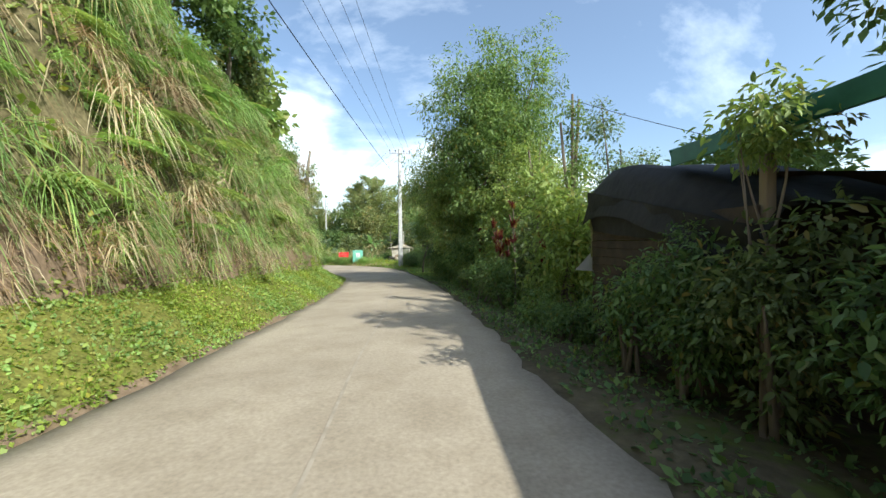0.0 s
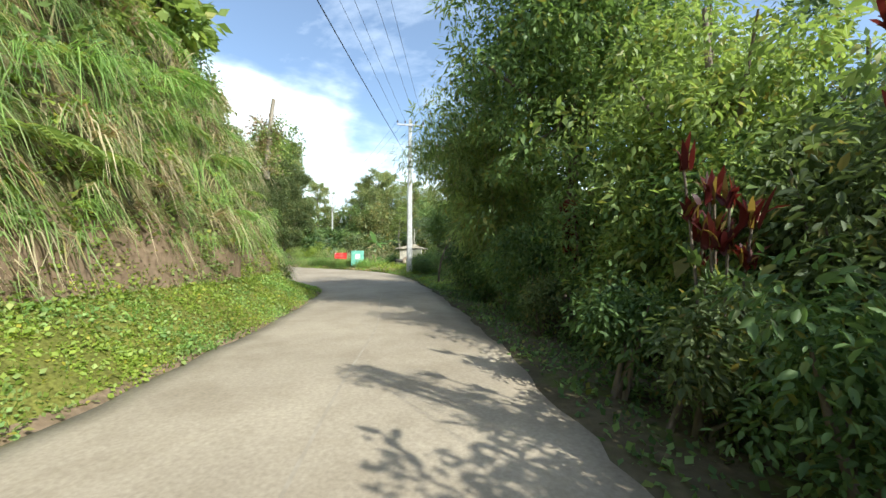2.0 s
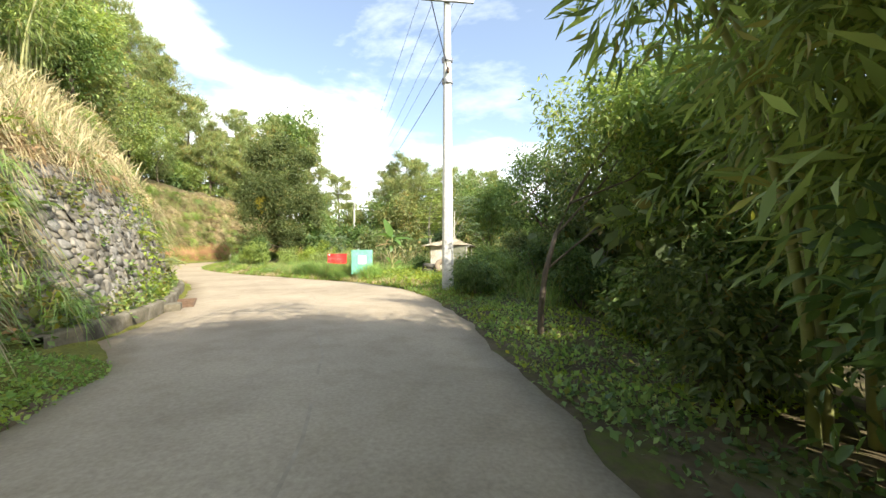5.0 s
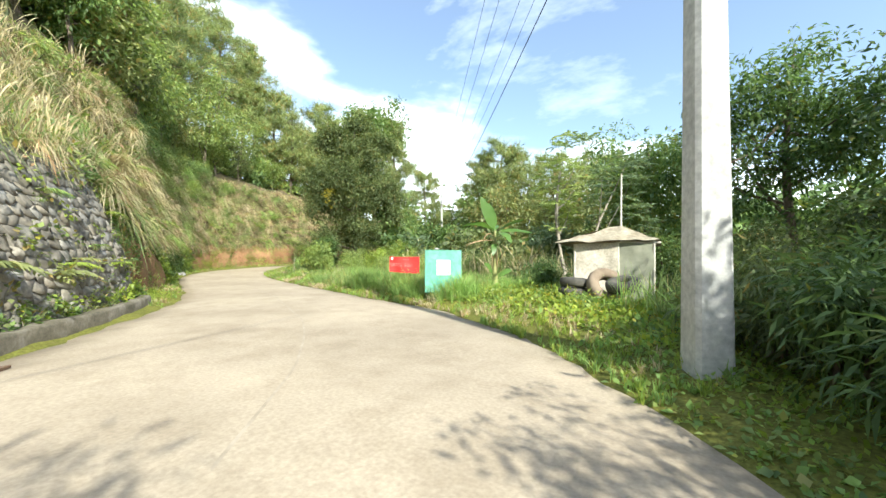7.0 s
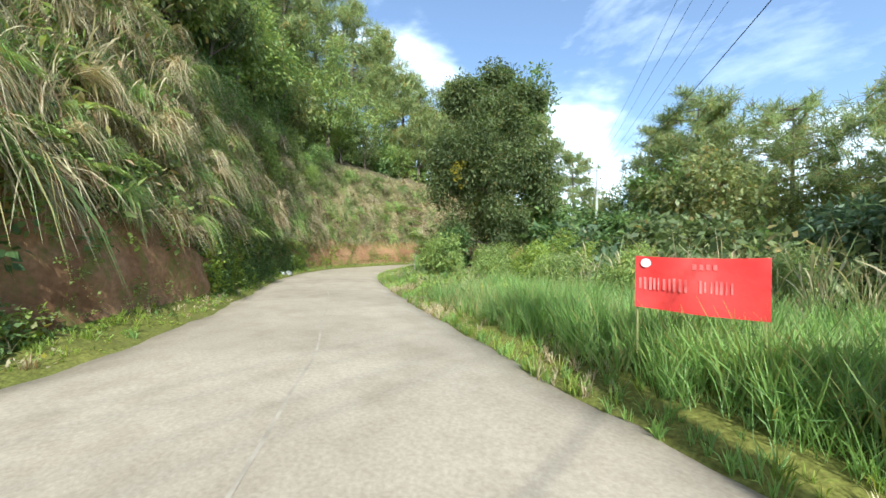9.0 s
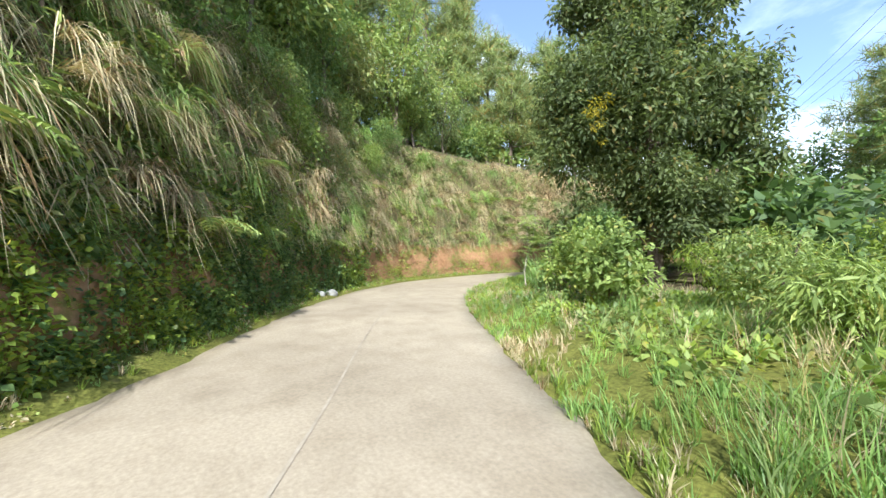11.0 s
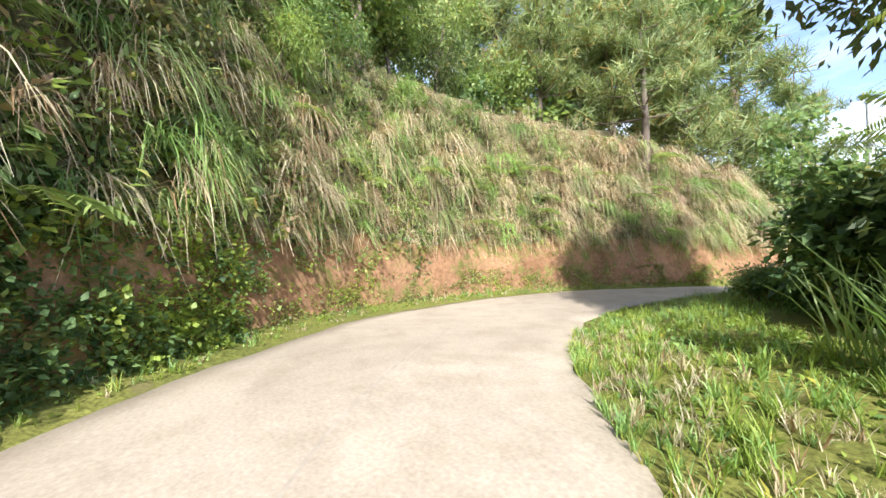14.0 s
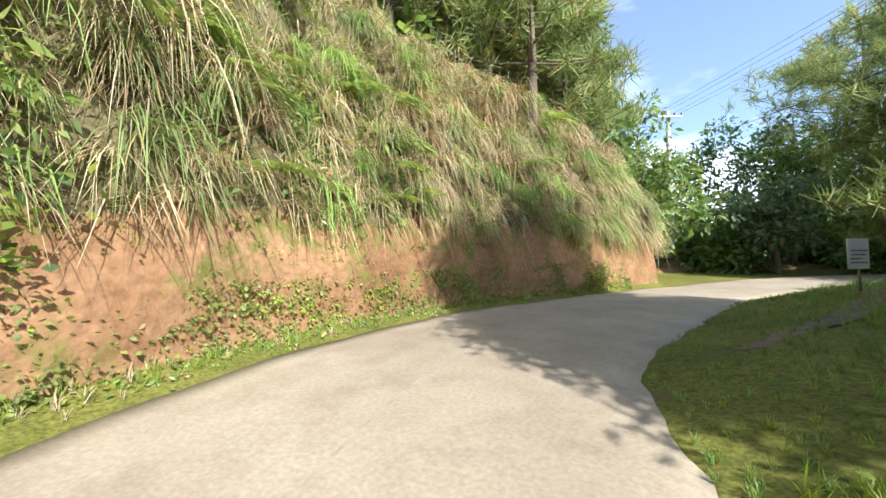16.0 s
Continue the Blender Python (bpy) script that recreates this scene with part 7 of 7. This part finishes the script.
# ---- sheds and post at the start of the drive ----
def plank_shed():
    t = thing("plank_shed", (3.6, 5.4, -0.4), "dark roadside lumber shed of horizontal planks under black tarpaulin", "shed")
    x0, x1, y0, y1 = 2.9, 4.5, 3.4, 7.15
    r = np.random.default_rng(77)
    z = -0.35
    while z < 1.72:
        h = r.uniform(0.13, 0.19)
        for (cx, cy, sx, sy) in ((x0, (y0 + y1) / 2, 0.03, y1 - y0), ((x0 + x1) / 2, y1, x1 - x0, 0.03)):
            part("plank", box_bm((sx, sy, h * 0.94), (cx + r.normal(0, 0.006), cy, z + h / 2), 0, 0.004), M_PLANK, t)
        z += h
    for x in (x0 + 0.08, x1):
        for y in (y0, (y0 + y1) / 2, y1 - 0.08):
            part("post", box_bm((0.09, 0.09, 2.7), (x, y, 0.85), 0, 0.006), M_WOOD_GREY, t)
    n = 13
    def roof(name, y_a, y_b, x_a, x_b, lift, material, label):
        P, F = [], []
        for k in (0, 1):
            for i in range(n):
                for j in range(n):
                    u, v = i / (n - 1), j / (n - 1)
                    x, y = x_a + (x_b - x_a) * u, y_a + (y_b - y_a) * v
                    zz = 1.72 + lift + 0.95 * math.sin(0.5 * math.pi * min(1, v * 1.15)) - 0.14 * max(0, v - 0.85) / 0.15 - 0.8 * (max(0, 0.25 - u) / 0.25) ** 3 + 0.05 * noise.noise(Vector((x * 2, y * 2, lift * 9)))
                    P.append((x, y, zz + 0.02 * k))
        for k in (0, 1):
            for i in range(n - 1):
                for j in range(n - 1):
                    q = [k * n * n + i * n + j, k * n * n + (i + 1) * n + j, k * n * n + (i + 1) * n + j + 1, k * n * n + i * n + j + 1]
                    F.append(q if k else q[::-1])
        mesh_part(name, raw_mesh(name, np.array(P), np.array(F), [material], smooth=True), t, label)
    roof("tarpaulin", 3.3, 7.3, 2.75, 4.6, 0.0, M_BLACK_TARP, "sagging black tarpaulin roof")
    cloth("front_tarpaulin", ((x0 - 0.05, 3.3, 1.3), (x0 - 0.06, 7.0, 1.6), (x0 - 0.12, 7.15, 2.35), (x0 - 0.1, 3.3, 1.55)), 14, 8, 0, M_BLACK_TARP, t, "black tarpaulin hanging over the front", 8)
    roof("sheet", 5.0, 6.9, 3.1, 4.6, 0.05, M_WHITE, "white plastic sheet over the roof")
    cloth("loose_sheet", ((2.65, 7.45, 0.85), (3.2, 7.6, 0.8), (3.25, 7.55, 1.3), (2.95, 7.4, 1.2)), 8, 6, 0.03, M_WHITE, t, "crumpled white sheet hung on the shed corner", 10)
    part("rail", box_bm((0.06, 0.75, 0.06), (3.1, 7.45, 1.28), 0, 0.006), M_WOOD_GREY, t)
    cloth("side_cloth", ((x0 - 0.02, 7.2, 1.1), (x1, 7.25, 1.1), (x1, 7.25, 2.4), (x0 - 0.03, 7.25, 2.3)), 8, 8, 0, M_BAMBOO, t, "mustard yellow side tarpaulin", 9)


plank_shed()


def green_roof_house():
    t = thing("house", (5.6, 0.5, -0.3), "low roadside house with dark green metal roof and shaded front", "house")
    y0, y1, xe, xr, ze, zr = -7.5, 4.75, 2.95, 7.6, 2.56, 4.0
    P = []
    m = 48
    for i in range(m + 1):
        y = y0 + (y1 - y0) * i / m
        dz = 0.022 * (1 if i % 2 else -1)
        P += [(xe, y, ze + dz), (xr, y, zr + dz), (xe, y, ze + dz - 0.03), (xr, y, zr + dz - 0.03)]
    F = []
    for i in range(m):
        a, b = i * 4, (i + 1) * 4
        F += [[a, b, b + 1, a + 1], [a + 2, a + 3, b + 3, b + 2], [a, a + 2, b + 2, b]]
    mesh_part("roof_sheet", raw_mesh("roof_sheet", np.array(P), np.array(F), [M_ROOF_GREEN]), t, "corrugated dark green roof sheet")
    part("fascia", box_bm((0.04, y1 - y0, 0.2), (xe - 0.01, (y0 + y1) / 2, ze - 0.1), 0, 0.005), M_ROOF_GREEN, t, "green fascia board")
    part("gable_board", box_bm((4.9, 0.04, 0.2), ((xe + xr) / 2, y1, (ze + zr) / 2 - 0.08), 0, 0.005, (0, -math.degrees(math.atan2(zr - ze, xr - xe)))), M_ROOF_GREEN, t, "green gable board")
    for y in (-7.2, -4.0, -0.8, 2.4):
        part("post", box_bm((0.12, 0.12, 2.8), (3.5, y, 1.05), 0, 0.008), M_WOOD_GREY, t)
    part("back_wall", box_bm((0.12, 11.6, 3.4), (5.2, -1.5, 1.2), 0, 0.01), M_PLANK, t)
    # widened to close the bright gap beside the lumber shed
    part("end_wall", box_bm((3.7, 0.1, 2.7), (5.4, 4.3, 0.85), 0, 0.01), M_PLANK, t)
    # dark boards added so that the open front reads as shade
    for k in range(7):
        part("shade_front_plank", box_bm((0.03, 11.4, 0.17), (3.56, -1.5, -0.22 + 0.18 * k), 0, 0.004), M_PLANK, t)


green_roof_house()


def vine_post():
    x, y = 3.05, 8.7
    z = spot(8.8, 4.2)[2]
    t = thing("vine_post", (x, y, z), "crooked grey wooden post bound together and wrapped in vines", "post")
    for i, (dx, dy, h) in enumerate([(0, 0, 5.35), (0.10, 0.05, 5.25), (-0.16, 0.02, 4.7)]):
        tube("pole", [(x + dx * 0.4, y + dy * 0.4, z - 0.1), (x + dx * 0.2, y + dy, z + h * 0.55), (x + dx * 1.2, y + dy, z + h * 0.8), (x + dx * 1.7, y + dy, z + h)], [0.05, 0.042, 0.036, 0.028], M_WOOD_GREY, t, sides=7)
    r = np.random.default_rng(78)
    p = np.stack([x + r.normal(0, 0.14, 60), y + r.normal(0, 0.14, 60), z + r.uniform(1.5, 5.0, 60)], 1)
    mesh_part("vine", crown(p, r.uniform(0.12, 0.26, 60), CLUMP_BROAD, M_LEAF, 79, "vine"), t)
    wire((x + 0.02, y - 0.03, z + 5.2), (4.75, 5.25, 2.66), 0.04, 0.006, "thin service wire to the house roof")


vine_post()


# ---- plants with a look of their own on the right of the first straight ----
def red_plant(x, y, z, n, h, seed):
    t = thing("red_leaf_plant", (x, y, z), "dark red-leaved ornamental plant with upright rosettes", "plant", "red-leaved plants")
    r = np.random.default_rng(seed)
    for i in range(n):
        a = r.uniform(0, 6.283)
        q = r.uniform(0.05, 0.45)
        H = h * r.uniform(0.6, 1.05)
        b = (x + math.cos(a) * q, y + math.sin(a) * q, z + H)
        tube("cane", [(x + math.cos(a) * 0.1, y + math.sin(a) * 0.1, z - 0.1), (x + math.cos(a) * q * 0.6, y + math.sin(a) * q * 0.6, z + H * 0.5), b], [0.016, 0.014, 0.012], M_BARK, t, sides=5)
        for k, hk in enumerate((1.0, 0.8, 0.62)):
            v, f = tuft(15, 0.36 - 0.04 * k, 0.06, False, seed * 10 + i + k * 100)
            c = np.array([x + math.cos(a) * (0.1 + (q - 0.1) * hk), y + math.sin(a) * (0.1 + (q - 0.1) * hk), z + H * hk])
            mesh_part("rosette", raw_mesh("rosette", v @ np.array(Matrix.Rotation(a + k, 3, "Z")).T + c, f, [M_RED_LEAF if k < 2 else M_LEAF]), t, "dark red leaf rosette" if k < 2 else "green lower leaf rosette")


red_plant(2.06, 10.15, spot(10.1, 2.5)[2], 2, 2.75, 81)
red_plant(2.2, 9.4, spot(9.4, 2.6)[2], 2, 2.3, 82)
red_plant(1.85, 11.5, spot(11.5, 2.7)[2], 6, 2.35, 83)
for i, (s, l, h) in enumerate([(9.9, 2.3, 1.5), (10.9, 2.25, 1.5), (11.9, 2.2, 1.4), (15.0, 2.35, 1.4)]):
    shrub(*spot(s, l), 0.5, h, 55, CLUMP_NEAR, (M_LEAF_DARK, M_LEAF_DEEP)[i % 2], 310 + i, 0.27, label="dark leafy shrub at the foot of the red-leaved plants")
red_plant(1.75, 15.3, spot(15.3, 3.0)[2], 9, 2.5, 92)
shrub(*spot(8.2, 3.3), 0.95, 3.8, 115, CLUMP_NEAR, M_LEAF_LIGHT, 84, 0.5, label="large-leaved light green shrub beside the lumber shed")
tree(*spot(2.9, 3.0), 2.95, 0.5, 0.8, 22, CLUMP_NEAR, M_LEAF_LIGHT, 85, 0.28, trunk_r=0.03, label="light green climber reaching over the house eaves", limbs=3, name="climber", category="climber")
# a sunlit patch, put into the lighter leaf tone of these shrubs
for i, (s, l, h) in enumerate([(11.2, 3.0, 1.5), (13.6, 3.1, 2.3), (12.6, 3.6, 2.9)]):
    shrub(*spot(s, l), 0.5, h, 60, CLUMP_NEAR, M_LEAF_LIGHT, 270 + i, 0.36, label="sunlit broad-leaved shrub among the red-leaved plants")
shrub(-22.4, 50.0, -0.75, 1.0, 2.4, 90, CLUMP_BIG, M_LEAF_LIGHT, 86, 0.3, label="pale green broad-leaved bush on the inner verge")
shrub(-21.0, 48.8, -0.75, 0.9, 2.1, 80, CLUMP_BIG, M_LEAF_LIGHT, 87, 0.3, label="pale green broad-leaved bush on the inner verge")
shrub(-23.6, 52.4, -0.75, 1.2, 2.6, 110, CLUMP_BROAD, M_LEAF_DARK, 88, 0.45, label="dark bush under the large tree")
shrub(-26.4, 55.4, -0.75, 1.1, 2.8, 110, CLUMP_BROAD, M_LEAF_DARK, 89, 0.45, label="dark bush under the large tree")
tree(-25.49, 51.54, -0.6, 3.0, 0.8, 2.3, 24, CLUMP_FEATHER, M_LEAF_LIGHT, 91, 0.36, bark=M_BARK_PALE, trunk_r=0.022, label="thin sapling with a pale trunk and palmate leaves", limbs=2)


# ---- white sheet sign, stones ----
def sheet_sign():
    x, y, z = -27.1, 61.8, -0.3
    t = thing("sheet_sign", (x, y, z), "small tattered white sign on a thin post", "sign")
    turn = 205
    tube("post", [(x, y, z - 0.1), (x, y, z + 0.5), (x, y, z + 1.05)], [0.02, 0.02, 0.018], M_WOOD_GREY, t)
    board = part("board", box_bm((0.38, 0.02, 0.52), (x - 0.02, y - 0.03, z + 0.79), turn, 0.006), M_WHITE, t)
    M = pose(x - 0.02, y - 0.03, z + 0.79, 0, 0, 25)
    text_bars(board, M @ pose(0, -0.012, -0.05), 0.3, 0.3, 4, 6, M_INK, 0.4)


sheet_sign()


def boulder(x, y, z, sx, sy, sz, seed):
    bm = bmesh.new()
    bmesh.ops.create_icosphere(bm, subdivisions=3, radius=1)
    for v in bm.verts:
        v.co *= 1 + 0.18 * noise.noise(v.co * 1.4 + Vector((seed, 0, 0)))
        v.co = Vector((v.co.x * sx, v.co.y * sy, v.co.z * sz))
    bm.transform(pose(x, y, z + sz * 0.6, 0, 0, seed * 40))
    me = bpy.data.meshes.new("boulder")
    bm.to_mesh(me)
    bm.free()
    for p in me.polygons:
        p.use_smooth = True
    me.materials.append(M_BOULDER)
    tagged(new("boulder", me), "rounded pale grey stone at the road edge", "stone", "stones at the road edge")


boulder(-30.15, 45.75, -1.0, 0.29, 0.23, 0.18, 1)
boulder(-30.75, 46.1, -1.0, 0.27, 0.23, 0.22, 2)
boulder(-30.35, 46.35, -1.0, 0.24, 0.19, 0.16, 3)


# ---- trodden path over the inner mound, low dark bushes beside it ----
def footpath():
    s = np.arange(71.0, 79.0, 0.25)
    l = ROAD_R(s) + 1.0 + 0.34 * (s - 71.0) * np.clip((79.5 - s) / 6, 0, 1) + 0.08 * np.sin(s * 2.1)
    w = 0.22 + 0.04 * np.sin(s * 3.3)
    V = np.stack([on(s, l + k * w, np.array([base_z(a, b) for a, b in zip(s, l + k * w)]) + 0.03 - 0.02 * abs(k)) for k in (-1, -0.4, 0.4, 1)], 1)
    n, m = V.shape[:2]
    i, j = np.meshgrid(np.arange(n - 1), np.arange(m - 1), indexing="ij")
    a = (i * m + j).ravel()
    tagged(new("footpath", raw_mesh("footpath", V.reshape(-1, 3), np.stack([a, a + 1, a + m + 1, a + m], 1), [M_DIRT], smooth=True)), "narrow trodden dirt path through the grass", "path", kind="structure")


footpath()
for i, (s, d, rad, h) in enumerate([(69.6, 3.0, 0.7, 0.8), (71.0, 3.3, 0.8, 1.0), (72.6, 3.8, 0.9, 1.0), (74.4, 4.4, 0.9, 1.1)]):
    shrub(*spot(s, ROAD_R(s) + d), rad, h, 80, CLUMP_FINE, M_LEAF_DARK if i % 2 else M_LEAF, 260 + i, 0.26, label="low dark bush beside the trodden path")

# light green bushes standing in the tall grass before the bend
for i, (s, d, rad, h) in enumerate([(46.5, 4.6, 0.9, 1.3), (48.6, 3.9, 1.0, 1.5), (50.4, 4.8, 1.1, 1.9), (50.8, 3.0, 0.8, 1.2), (52.6, 4.0, 1.0, 1.7), (54.2, 5.2, 1.2, 2.2), (48.0, 6.4, 1.2, 1.9), (45.0, 6.8, 1.2, 1.8), (52.0, 6.6, 1.3, 2.4)]):
    shrub(*spot(s, ROAD_R(s) + d), rad, h, 85, (CLUMP_FINE, CLUMP_SLIM)[i % 2], (M_LEAF_LIGHT, M_LEAF_BAMBOO, M_WEED)[i % 3], 280 + i, 0.3, label="light green bush in the tall roadside grass")

# dark bushes closing in on the shed
for i, (x, y, rad, h) in enumerate([(-2.4, 40.6, 0.8, 1.7), (-1.6, 39.2, 0.9, 1.8), (-2.9, 42.6, 0.9, 2.0), (-6.6, 42.2, 0.7, 1.2), (-0.9, 41.4, 1.0, 2.2)]):
    shrub(x, y, -0.75, rad, h, 70, CLUMP_FINE, (M_LEAF_DARK, M_LEAF_DEEP, M_LEAF)[i % 3], 320 + i, 0.36, label="dark bush beside the cloth-walled shed")

# rank grass and bushes crowding the foot of the near pole; shade put into leaf tones
for i, (x, y, rad, h) in enumerate([(-3.2, 34.7, 0.6, 1.5), (-3.0, 33.7, 0.6, 1.3), (-2.5, 34.4, 0.8, 1.9), (-3.5, 35.4, 0.6, 1.2), (-2.9, 32.6, 0.6, 1.1), (-1.9, 33.2, 0.8, 1.8)]):
    shrub(x, y, -0.66, rad, h, 60, CLUMP_SLIM, (M_LEAF_DEEP, M_LEAF_DARK, M_LEAF)[i % 3], 290 + i, 0.36, label="rank green growth at the foot of the pole, leaves toned for shade")
